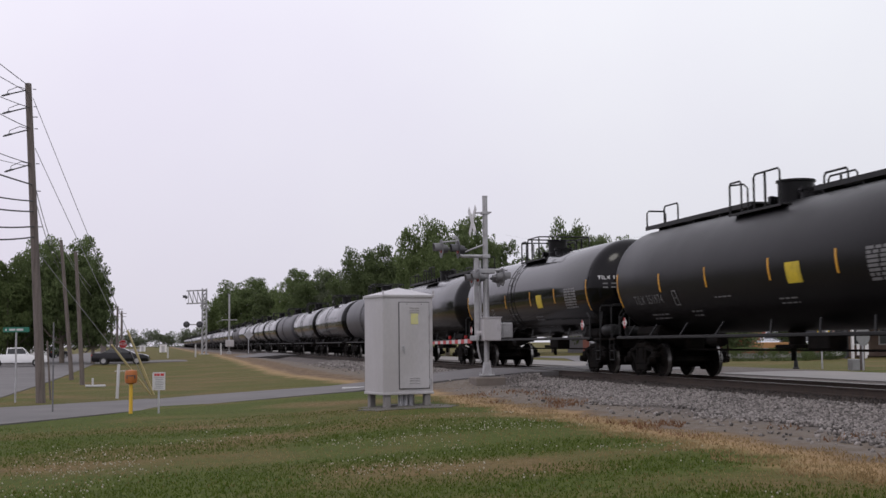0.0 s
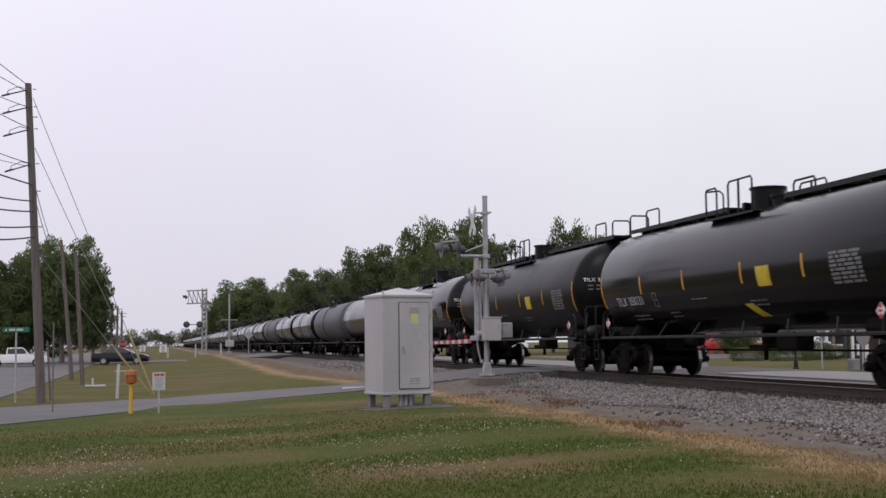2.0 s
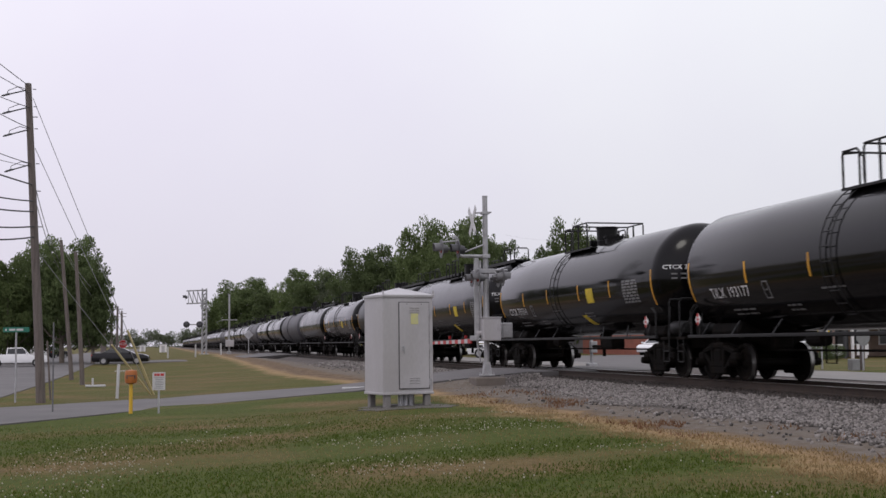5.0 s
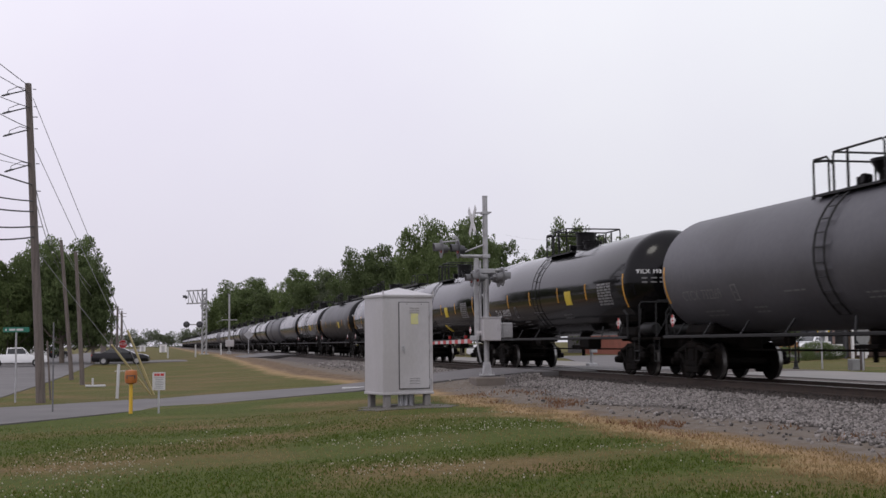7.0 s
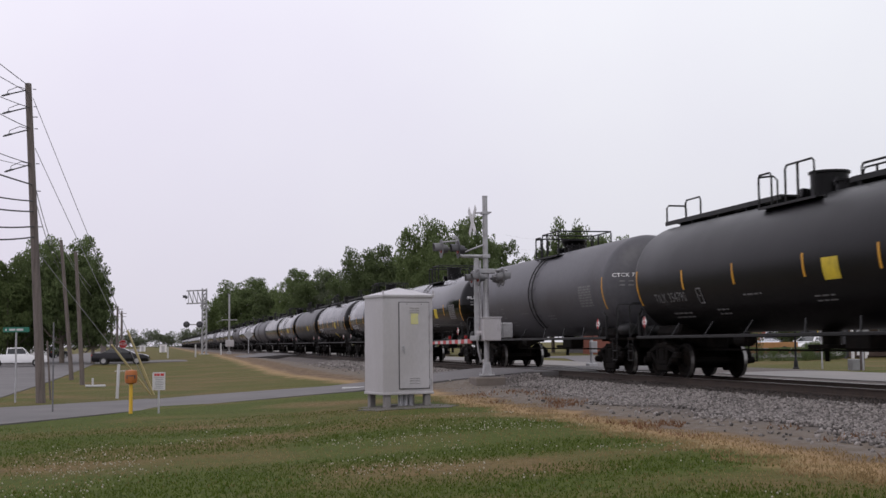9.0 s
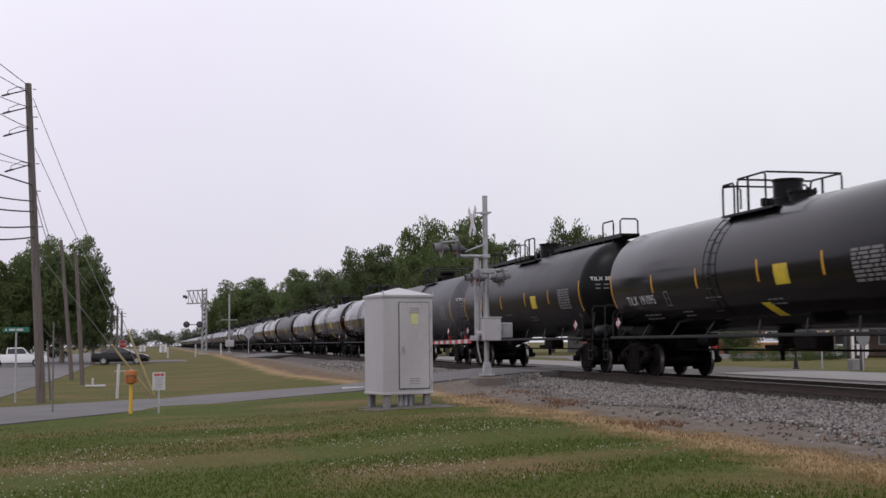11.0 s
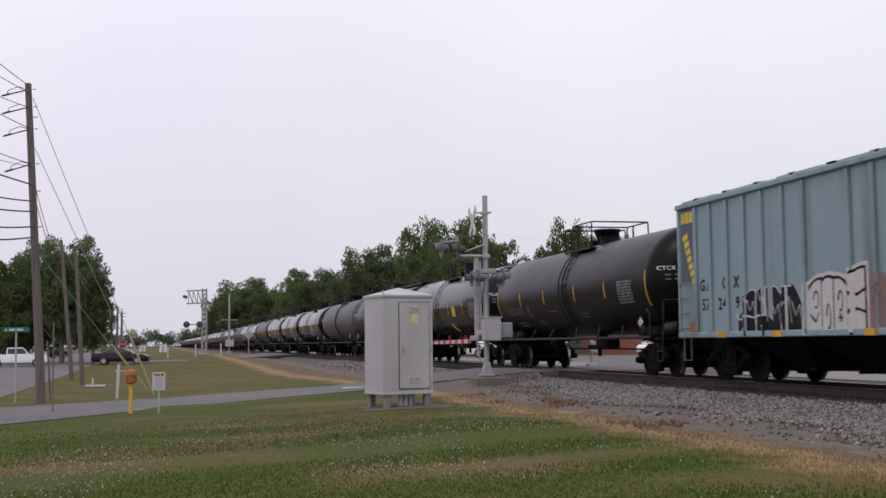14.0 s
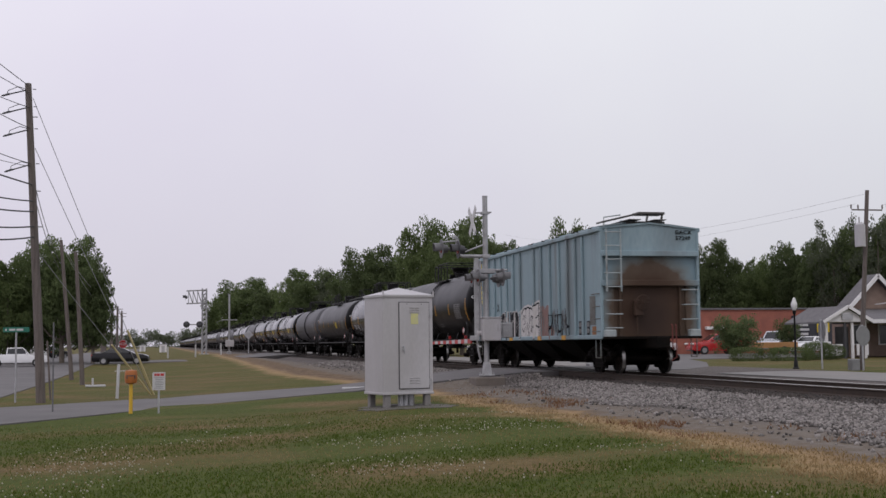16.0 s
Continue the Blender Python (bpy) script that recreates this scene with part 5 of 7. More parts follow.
far_woods()
place(OAK1, [(23.0, 333, 1.73, 1.65, 303), (23.0, 189, 0.93, 1.12, 189), (22.0, 130, 0.68, 1.02, 320), (29.1, 118, 0.71, 1.19, 310), (47.4, 126, 0.62, 1.12, 119), (59.9, 135, 0.74, 1.02, 276), (61.1, 128, 0.56, 1.09, 281), (72.6, 130, 0.68, 1.11, 327), (74.6, 120, 0.62, 1.21, 77), (76.5, 140, 0.84, 0.94, 32), (-8.7, 116, 0.67, 1.01, 21)])
place(OAK2, [(23.0, 266, 1.05, 1.18, 278), (22.3, 150, 0.57, 0.87, 242), (25.7, 135, 0.6, 1.01, 297), (33.3, 122, 0.54, 1.11, 6), (35.8, 120, 0.69, 0.9, 132), (44.1, 135, 0.6, 1.16, 98), (71.2, 140, 0.67, 1.02, 243), (71.9, 125, 0.56, 1.02, 325), (74.1, 142, 0.81, 0.88, 343), (-17.2, 122, 0.7, 0.9, 302), (-5.9, 113, 0.48, 0.82, 154), (-7.3, 120, 0.54, 0.98, 137), (-14.0, 128, 0.65, 0.81, 304)])
place(OAK3, [(23.0, 471, 1.77, 2.03, 121), (23.0, 218, 0.79, 1.28, 66), (25.3, 120, 0.57, 1.25, 33), (26.2, 112, 0.67, 0.99, 240), (44.7, 128, 0.71, 1.35, 282), (54.9, 135, 0.68, 1.15, 240), (72.0, 135, 0.54, 1.05, 203), (75.9, 128, 0.64, 1.25, 118), (78.2, 118, 0.77, 1.35, 199), (68.6, 138, 0.76, 0.88, 7), (-13.7, 118, 0.65, 0.92, 81), (-11.5, 124, 0.56, 1.03, 15)])
# round shrubs in front of the shops, the same leaf and habit
SHRUB = tree(6, 2.8, 3.4, 0.07, 5000, LEAF_A, low=0.1, label="dark leafy shrub in front of the shops")
place(SHRUB, [(41.7, 84, 1.0, 1.0, 40), (50.3, 92, 0.6, 0.95, 80)])
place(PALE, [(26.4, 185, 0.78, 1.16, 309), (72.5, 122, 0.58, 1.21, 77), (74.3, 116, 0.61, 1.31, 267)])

# ---- crossing signal ----
FLASHER_GREY = material("dull_grey_signal_casting", (0.1, 0.1, 0.105), (0.15, 0.15, 0.155), 0.5, scale=4, stain=(0.06, 0.06, 0.06), amount=0.5)
HOOD = material("flat_black_signal_paint", (0.035, 0.035, 0.04), (0.06, 0.06, 0.065), 0.55, scale=4)
SIGNAL_GREY = material("silver_signal_paint", (0.3, 0.3, 0.31), (0.42, 0.42, 0.43), 0.4, metal=0.3, scale=4, fine=25, stain=(0.2, 0.19, 0.18), amount=0.4)
RED_LENS = material("red_lens", (0.25, 0.01, 0.01), (0.2, 0.01, 0.01), 0.15, scale=5)
SIGN_WHITE = material("white_sign_sheet", (0.47, 0.465, 0.47), (0.55, 0.545, 0.55), 0.45, scale=4, stain=(0.45, 0.43, 0.42), amount=0.3)
SIGN_GREEN = material("green_sign_sheet", (0.01, 0.13, 0.09), (0.015, 0.17, 0.11), 0.45, scale=4)
YELLOW_POST = material("yellow_plastic_post", (0.6, 0.36, 0.03), (0.68, 0.43, 0.05), 0.45, scale=3)
ORANGE_CAP = material("weathered_orange_cap", (0.42, 0.13, 0.02), (0.32, 0.1, 0.02), 0.5, scale=6)
GUARD_YELLOW = material("faded_yellow_guy_guard", (0.5, 0.42, 0.22), (0.42, 0.35, 0.18), 0.5, scale=4)
WIRE = material("dark_cable", (0.03, 0.03, 0.035), (0.05, 0.05, 0.05), 0.6)
THIN_WIRE = material("grey_steel_strand", (0.2, 0.2, 0.21), (0.26, 0.26, 0.27), 0.5)


def flasher(parent, x, y, z, d, mat_back, s=1.0):
    """A round backed flasher facing d along X, with hood and lens as sub-parts."""
    bm = bmesh.new()
    rod(bm, (x, y, z), (x + d * 0.02, y, z), 0.27 * s, seg=28)
    rod(bm, (x, y, z), (x - d * 0.2, y, z), 0.15 * s, 0.11 * s, seg=18)
    rod(bm, (x - d * 0.2, y, z), (x - d * 0.3, y, z), 0.06, 0.03, seg=12)
    f = part("flasher", bm, mat_back, parent, "round flasher with hood", True)
    bm = bmesh.new()
    n = 14
    rows = []
    for k in range(n + 1):
        a = radians(-20 + 220 * k / n)
        ln = 0.26 * s - 0.1 * abs(k / n - 0.5)
        for rr in (0.165 * s, 0.155 * s):
            rows.append([bm.verts.new((x + d * 0.02, y + rr * math.cos(a), z + rr * math.sin(a))), bm.verts.new((x + d * ln, y + rr * math.cos(a), z + rr * math.sin(a)))])
    for k in range(n):
        for o in (0, 1):
            a, b = rows[2 * k + o], rows[2 * k + 2 + o]
            bm.faces.new((a[0], a[1], b[1], b[0]))
        bm.faces.new((rows[2 * k][1], rows[2 * k + 1][1], rows[2 * k + 3][1], rows[2 * k + 2][1]))
    part("hood", bm, mat_back, f)
    bm = bmesh.new()
    rod(bm, (x + d * 0.02, y, z), (x + d * 0.05, y, z), 0.14 * s, 0.12 * s, seg=20)
    part("lens", bm, RED_LENS, f)


def crossbuck(parent, x, y, z, s=1.0):
    for k in (-1, 1):
        bm = bmesh.new()
        box(bm, x + 0.012 * k, y, z, 0.02, 0.23 * s, 1.22 * s, 0.004, rx=45 * k)
        part("crossbuck_blade", bm, SIGN_WHITE, parent, "white crossbuck blade")


def crossing_signal():
    c = thing("crossing_signal", pose(10.55, 39.38, -0.15), "silver railroad crossing signal with lowered gate arm", "crossing signal")
    bm = bmesh.new()
    box(bm, 0, 0, -0.14, 1.0, 1.0, 0.3, 0.03)
    part("foundation", bm, material("dirty_brown_concrete", (0.13, 0.11, 0.095), (0.18, 0.155, 0.135), 0.9, scale=3), c)
    bm = bmesh.new()
    box(bm, 0, 0, 0.07, 0.44, 0.44, 0.05, 0.01)
    lathe(bm, [(0.2, 0.08), (0.17, 0.3), (0.13, 0.5), (0.0, 0.5)], 4, pose(0, 0, 0, 0, 0, 45))
    for sx in (-1, 1):
        for sy in (-1, 1):
            rod(bm, (sx * 0.18, sy * 0.18, 0.05), (sx * 0.18, sy * 0.18, 0.16), 0.025, seg=6)
    part("base_casting", bm, SIGNAL_GREY, c)
    bm = bmesh.new()
    rod(bm, (0, 0, 0.45), (0, 0, 6.03), 0.088, seg=18)
    rod(bm, (0, 0, 6.0), (0, 0, 6.05), 0.095, seg=18)
    rod(bm, (0, 0, 2.0), (0, 0, 3.6), 0.1, seg=18)
    part("mast", bm, SIGNAL_GREY, c, smooth=True)
    bm = bmesh.new()
    box(bm, -0.33, -0.02, 2.6, 0.15, 0.1, 2.7, 0.01)
    box(bm, -0.2, -0.02, 2.62, 0.05, 0.14, 2.5, 0.01)
    tube(bm, [(-0.33, -0.02, 1.3), (-0.3, -0.04, 0.9), (-0.2, 0, 0.5)], 0.03)
    part("counterweight_channel", bm, SIGNAL_GREY, c)
    bm = bmesh.new()
    box(bm, 0.08, -0.25, 1.58, 0.62, 0.42, 0.76, 0.03)
    box(bm, 0.08, -0.25, 1.97, 0.66, 0.46, 0.04, 0.01)
    box(bm, 0.26, -0.48, 1.66, 0.03, 0.03, 0.2)
    rod(bm, (-0.36, -0.1, 1.45), (-0.2, -0.1, 1.45), 0.09, seg=14)
    part("gate_mechanism", bm, CAB_GREY, c, "light grey gate mechanism box")
    bm = bmesh.new()
    box(bm, 0.72, 0.1, 1.55, 0.36, 0.3, 0.5, 0.02)
    rod(bm, (0.3, 0.05, 1.5), (0.6, 0.1, 1.5), 0.04)
    part("junction_box", bm, SIGNAL_GREY, c)
    # lowered gate arm along the track
    bm = bmesh.new()
    box(bm, -0.36, 0.2, 1.3, 0.1, 0.9, 0.16, 0.01)
    arm = part("gate_arm", bm, SIGNAL_GREY, c, "lowered red and white gate arm")
    for k in range(14):
        bm = bmesh.new()
        box(bm, -0.36, 0.85 + k * 0.46, 1.2 - k * 0.004, 0.05, 0.46, 0.15 - k * 0.004)
        part("stripe", bm, RED_PAINT if k % 2 == 0 else SIGN_WHITE, arm)
    for k in (1.4, 3.8, 6.9):
        bm = bmesh.new()
        rod(bm, (-0.36, k, 1.28), (-0.36, k, 1.4), 0.05, seg=12)
        part("arm_lamp", bm, RED_LENS, arm)
    bm = bmesh.new()
    rod(bm, (-0.35, 0, 3.56), (0.75, 0, 3.56), 0.035)
    box(bm, 0.05, 0, 3.52, 0.5, 0.26, 0.16, 0.02)
    for y in (-0.42, 0.42):
        rod(bm, (-0.3, y, 3.56), (-0.3, y, 3.3), 0.035)
        rod(bm, (0.5, y, 3.56), (0.5, y, 3.3), 0.035)
    for x in (-0.3, 0.5):
        rod(bm, (x, -0.45, 3.56), (x, 0.45, 3.56), 0.035)
    part("flasher_crossarm", bm, SIGNAL_GREY, c)
    for y in (-0.42, 0.42):
        flasher(c, -0.36, y, 3.28, -1, FLASHER_GREY)
        flasher(c, 0.5 + 0.12 * y, y, 3.3, 1, FLASHER_GREY, 1.1)
    bm = bmesh.new()
    tube(bm, [(0.05, 0, 4.02), (-0.8, 0, 4.02), (-0.93, 0, 4.08), (-0.97, 0, 4.2), (-0.97, 0, 4.6)], 0.06, 10)
    rod(bm, (-0.02, 0, 4.42), (-0.82, 0, 4.12), 0.03)
    box(bm, 0, 0, 4.02, 0.26, 0.26, 0.12, 0.01)
    rod(bm, (-1.02, 0, 4.52), (-1.5, 0, 4.48), 0.03)
    rod(bm, (-1.02, 0, 4.6), (-1.02, 0, 4.68), 0.08, seg=12)
    part("extension_arm", bm, SIGNAL_GREY, c, smooth=True)
    flasher(c, -1.5, 0.0, 4.26, -1, FLASHER_GREY, 1.15)
    flasher(c, -1.05, -0.5, 4.2, -1, HOOD, 1.1)
    bm = bmesh.new()
    rod(bm, (-0.4, 0, 5.47), (0.22, 0, 5.5), 0.028)
    box(bm, 0, 0, 5.47, 0.26, 0.24, 0.08)
    part("sign_bracket", bm, SIGNAL_GREY, c)
    crossbuck(c, -0.44, 0, 5.2, 1.0)


crossing_signal()


def cantilever(x, y, z):
    c = thing("cantilever_signal", pose(x, y, z), "galvanised cantilever crossing signal far down the track", "crossing signal")
    bm = bmesh.new()
    for s in (-0.25, 0.25):
        rod(bm, (s, 0, 0), (s, 0, 8.4), 0.11, seg=8)
    for k in range(14):
        rod(bm, (-0.25, 0, 0.4 + k * 0.58), (0.25, 0, 0.98 + k * 0.58 if k < 13 else 8.3), 0.07, seg=6)
    box(bm, 0, 0, 0.1, 1.2, 1.2, 0.3, 0.03)
    part("mast", bm, SIGNAL_GREY, c)
    bm = bmesh.new()
    for h in (6.6, 8.2):
        for yy in (-0.4, 0.4):
            rod(bm, (0.2, yy, h), (-2.2, yy, h - 0.1), 0.07, seg=6)
    for k in range(4):
        xx = 0.2 - k * 0.55
        for yy in (-0.4, 0.4):
            rod(bm, (xx, yy, 6.6), (xx - 0.5, yy, 8.1), 0.045, seg=6)
            rod(bm, (xx - 0.5, yy, 6.6), (xx - 0.5, yy, 8.1), 0.04, seg=6)
    part("truss_arm", bm, SIGNAL_GREY, c)
    for h, xx in ((7.3, -2.3),):
        flasher(c, xx, -0.2, h, -1, HOOD, 1.5)
    for xx in (-0.6, -2.2):
        bm = bmesh.new()
        rod(bm, (xx, -0.4, 3.9), (xx, -0.45, 3.9), 0.4, seg=24)
        rod(bm, (xx, -0.45, 3.9), (xx, -0.8, 3.95), 0.24, 0.22, seg=16)
        part("backplate", bm, HOOD, c)
    bm = bmesh.new()
    rod(bm, (0, 0, 3.9), (-2.3, 0, 3.9), 0.07)
    part("flasher_crossarm", bm, SIGNAL_GREY, c)
    return c


cantilever(5.3, 156, -0.3)


def far_signal(x, y, z):
    c = thing("crossing_signal", pose(x, y, z), "slim crossing signal mast far down the track", "crossing signal")
    bm = bmesh.new()
    rod(bm, (0, 0, 0), (0, 0, 7.3), 0.11, seg=10)
    box(bm, 0, 0, 0.2, 0.5, 0.5, 0.5, 0.05)
    rod(bm, (-0.9, 0, 4.2), (0.9, 0, 4.2), 0.05)
    part("mast", bm, SIGNAL_GREY, c)
    bm = bmesh.new()
    box(bm, 0.05, -0.3, 1.4, 1.0, 0.5, 0.8, 0.05)
    part("gate_mechanism", bm, CAB_GREY, c)
    flasher(c, 0.7, 0, 2.9, 1, HOOD)
    flasher(c, -0.7, 0, 2.9, -1, HOOD)
    return c


far_signal(8.0, 149, -0.2)


def small_sign_post(x, y, z, h, label):
    c = thing("sign", pose(x, y, z), label, "road sign")
    bm = bmesh.new()
    rod(bm, (0, 0, -0.2), (0, 0, h), 0.045, seg=8)
    part("post", bm, GALV, c)
    bm = bmesh.new()
    box(bm, 0, -0.06, h - 0.35, 0.75, 0.03, 0.75, 0.01, ry=45)
    part("sign_plate", bm, GALV, c)


small_sign_post(9.4, 136, -0.25, 2.7, "back of a diamond road sign beside the far crossing")


# ---- poles and wires ----
def utility_pole(x, y, z, top, r0, r1, label="weathered wooden utility pole"):
    c = thing("utility_pole", pose(x, y, z), label, "utility pole", "utility poles along the street")
    bm = bmesh.new()
    t = Vector(top) - Vector((x, y, z))
    n, seg, rings = 9, 14, []
    for k in range(n + 1):
        p, r = (t * (k / n) if k else Vector((0, 0, -0.4))), r0 + (r1 - r0) * k / n
        rings.append([bm.verts.new(p + Vector((r * math.cos(6.2832 * i / seg), r * math.sin(6.2832 * i / seg), 0))) for i in range(seg)])
    for lo, hi in zip(rings, rings[1:]):
        for i in range(seg):
            bm.faces.new((lo[i], lo[(i + 1) % seg], hi[(i + 1) % seg], hi[i]))
    bm.faces.new(rings[-1])
    part("pole", bm, POLE_WOOD, c, smooth=True)
    return c, t


def sag(p, q, drop, n=14):
    p, q = Vector(p), Vector(q)
    return [p.lerp(q, k / n) - Vector((0, 0, 4 * drop * (k / n) * (1 - k / n))) for k in range(n + 1)]


def wire(p, q, drop, r=0.012, mat=WIRE, label="dark overhead service cable", n=14):
    bm = bmesh.new()
    tube(bm, sag(p, q, drop, n), r, 5)
    ob = part("overhead_wire", bm, mat)
    return tagged(ob, label, "cable", "overhead wires")


P1, T1 = utility_pole(-3.83, 42.6, -0.85, (-4.4, 42.6, 9.83), 0.158, 0.105)
ARMS = ((9.62, 0.1), (9.03, 0.25), (8.28, 0.25), (7.1, 0.1), (6.4, 0.0), (5.85, 0.0))
for zz, up in ARMS[:4]:
    bm = bmesh.new()
    k = (zz + 0.85) / 10.68
    px = -0.57 * k
    rod(bm, (px, 0, zz + 0.85), (px - 0.78, -0.6, zz + 0.85 - 0.36), 0.022, seg=6)
    rod(bm, (px + 0.14, 0, zz + 0.87), (px + 0.25, 0, zz + 0.87), 0.015, seg=6)
    for q in range(3):
        rod(bm, (px - 0.55 - q * 0.07, -0.42 - q * 0.055, zz + 0.6 - q * 0.033), (px - 0.59 - q * 0.07, -0.45 - q * 0.055, zz + 0.582 - q * 0.033), 0.035, seg=8)
    tube(bm, [(px, 0, zz + 0.85), (px - 0.3, -0.2, zz + 0.9), (px - 0.6, -0.4, zz + 0.72), (px - 0.62, -0.45, zz + 0.6)], 0.012)
    part("insulator_bracket", bm, WIRE, P1)
for zz in (8.7, 5.0, 6.2):
    bm = bmesh.new()
    k = (zz + 0.85) / 10.68
    rod(bm, (-0.57 * k + 0.1, 0, zz + 0.85), (-0.57 * k + 0.26, 0, zz + 0.85), 0.02, seg=6)
    part("guy_bolt", bm, GALV, P1)
for z0, dz, drop, r in ((9.75, 1.4, 0.3, 0.014), (9.5, 0.4, 0.5, 0.012), (9.0, 0.6, 1.0, 0.012), (8.3, 4.5, 1.6, 0.014), (7.1, 4.0, 1.6, 0.014), (7.0, 0.0, 0.8, 0.01), (6.4, 0.8, 0.6, 0.026), (5.85, 3.2, 1.7, 0.024), (5.5, 3.0, 1.7, 0.026), (5.0, 2.9, 1.8, 0.026), (4.65, 2.6, 1.8, 0.026)):
    k = (z0 + 0.85) / 10.68
    wire((-3.83 - 0.57 * k, 42.5, z0), (-10.5, 8, z0 + dz), drop, r, n=30)
# guy strands with yellow guards, tied to one anchor
for z0, ax, gl in ((9.35, -0.22, 0.235), (7.65, -0.3, 0.0), (4.1, -0.3, 0.38)):
    k = (z0 + 0.85) / 10.68
    p, q = Vector((-3.83 - 0.57 * k + 0.13, 42.6, z0)), Vector((ax, 46.1, -0.82))
    ob = wire(p, q, 0.05, 0.012, THIN_WIRE, "thin steel guy strand of the pole")
    if not gl:
        continue
    bm = bmesh.new()
    rod(bm, q, q.lerp(p, gl), 0.04, seg=8)
    part("guy_guard", bm, GUARD_YELLOW, ob, "faded yellow guy guard")
for z0, z1 in ((6.3, 5.6), (5.8, 5.2)):
    k = (z0 + 0.85) / 10.68
    wire((-3.83 - 0.57 * k + 0.1, 42.6, z0), (-5.4, 70.5, z1), 0.35, 0.014)
P2, _ = utility_pole(-4.75, 70.48, -0.8, (-5.42, 70.48, 6.9), 0.125, 0.085)
P3, _ = utility_pole(-3.66, 61.68, -0.8, (-4.05, 61.68, 5.6), 0.115, 0.08)
for i, (x, y, h, r) in enumerate(((-6.6, 152, 8.0, 0.26), (-7.6, 200, 7.6, 0.24), (-8.2, 182, 6.9, 0.2), (-8.4, 250, 8.8, 0.26), (-8.8, 290, 9.0, 0.26), (-10.2, 340, 9.4, 0.28))):
    pz = ground_z(x, y)
    c, _ = utility_pole(x, y, pz, (x + 0.05, y, pz + h + 0.6), r, r * 0.7, "distant dark wooden utility pole")
    bm = bmesh.new()
    box(bm, 0, 0, h, 2.2, 0.12, 0.12)
    part("crossarm", bm, POLE_WOOD, c)
wire((-5.42, 70.5, 6.8), (-6.6, 152, 7.4), 0.9, 0.02, THIN_WIRE)
wire((-5.3, 70.5, 6.4), (-7.6, 200, 7.0), 1.2, 0.02, THIN_WIRE)
wire((-6.6, 152, 7.6), (-10.2, 340, 8.8), 1.6, 0.03, THIN_WIRE)


# ---- signs and markers by the side street ----
def street_name_sign():
    c = thing("street_sign", pose(-4.74, 43.43, -0.85), "green street name sign on a thin post", "street sign")
    bm = bmesh.new()
    rod(bm, (0, 0, -0.2), (0, 0, 2.5), 0.03, seg=8)
    part("post", bm, GALV, c)
    bm = bmesh.new()
    box(bm, 0, -0.03, 2.44, 0.86, 0.012, 0.17, 0.004, rz=-8)
    pl = part("sign_plate", bm, SIGN_GREEN, c)
    bm = bmesh.new()
    for k, w in ((-0.33, 0.05), (-0.13, 0.2), (0.12, 0.22)):
        box(bm, k, -0.04 - k * 0.14, 2.44, w, 0.004, 0.07, rz=-8)
    part("lettering", bm, SIGN_WHITE, pl)


street_name_sign()


def simple_post(name, x, y, z, h, r, mat, label, cat, lean=(0, 0)):
    bm = bmesh.new()
    rod(bm, (0, 0, -0.2), (lean[0], lean[1], h), r, r * 0.95, 10)
    rod(bm, (lean[0], lean[1], h), (lean[0], lean[1], h + r * 0.5), r * 0.95, r * 0.5, 10)
    ob = part(name, bm, mat, smooth=True)
    ob.matrix_basis = pose(x, y, z)
    return tagged(ob, label, cat)


simple_post("marker_post", -1.47, 44.29, -0.82, 1.17, 0.055, SIGN_WHITE, "slim white plastic marker post in grass", "marker post", (0.05, 0))
simple_post("wooden_stake", -3.74, 45.16, -0.85, 2.05, 0.035, POLE_WOOD, "thin dark wooden stake beside the pole", "stake", (-0.15, 0))
simple_post("steel_pipe", -2.9, 35.6, -0.83, 2.5, 0.022, FLASHER_GREY, "thin bare steel sign pipe by the street", "post")
simple_post("marker_post", 3.8, 140, -0.45, 1.5, 0.09, SIGN_WHITE, "white marker post near the far crossing", "marker post")
simple_post("marker_post", 6.6, 140, -0.35, 1.5, 0.09, SIGN_WHITE, "white marker post near the far crossing", "marker post")
simple_post("marker_post", 0.8, 142, -0.5, 1.3, 0.09, SIGN_WHITE, "white marker post near the far crossing", "marker post")
simple_post("street_pole", -14.0, 174, -0.6, 5.0, 0.12, GALV, "pale metal pole beside the trees", "pole")


def pipeline_marker():
    c = thing("pipeline_marker", pose(-0.77, 34.02, -0.78), "yellow pipeline marker post with orange cap", "marker post")
    bm = bmesh.new()
    rod(bm, (0, 0, -0.2), (0, 0, 0.98), 0.05, seg=12)
    part("post", bm, YELLOW_POST, c)
    bm = bmesh.new()
    lathe(bm, [(0.05, 0.76), (0.15, 0.8), (0.165, 0.9), (0.165, 1.06), (0.14, 1.13), (0.0, 1.15)], 18)
    part("cap", bm, ORANGE_CAP, c, "weathered orange cap", True)
    bm = bmesh.new()
    for s in (-0.1, 0.1):
        box(bm, s, -0.14, 0.96, 0.03, 0.02, 0.1)
    box(bm, 0, -0.168, 0.99, 0.14, 0.01, 0.03)
    part("cap_mark", bm, HOOD, c)


pipeline_marker()


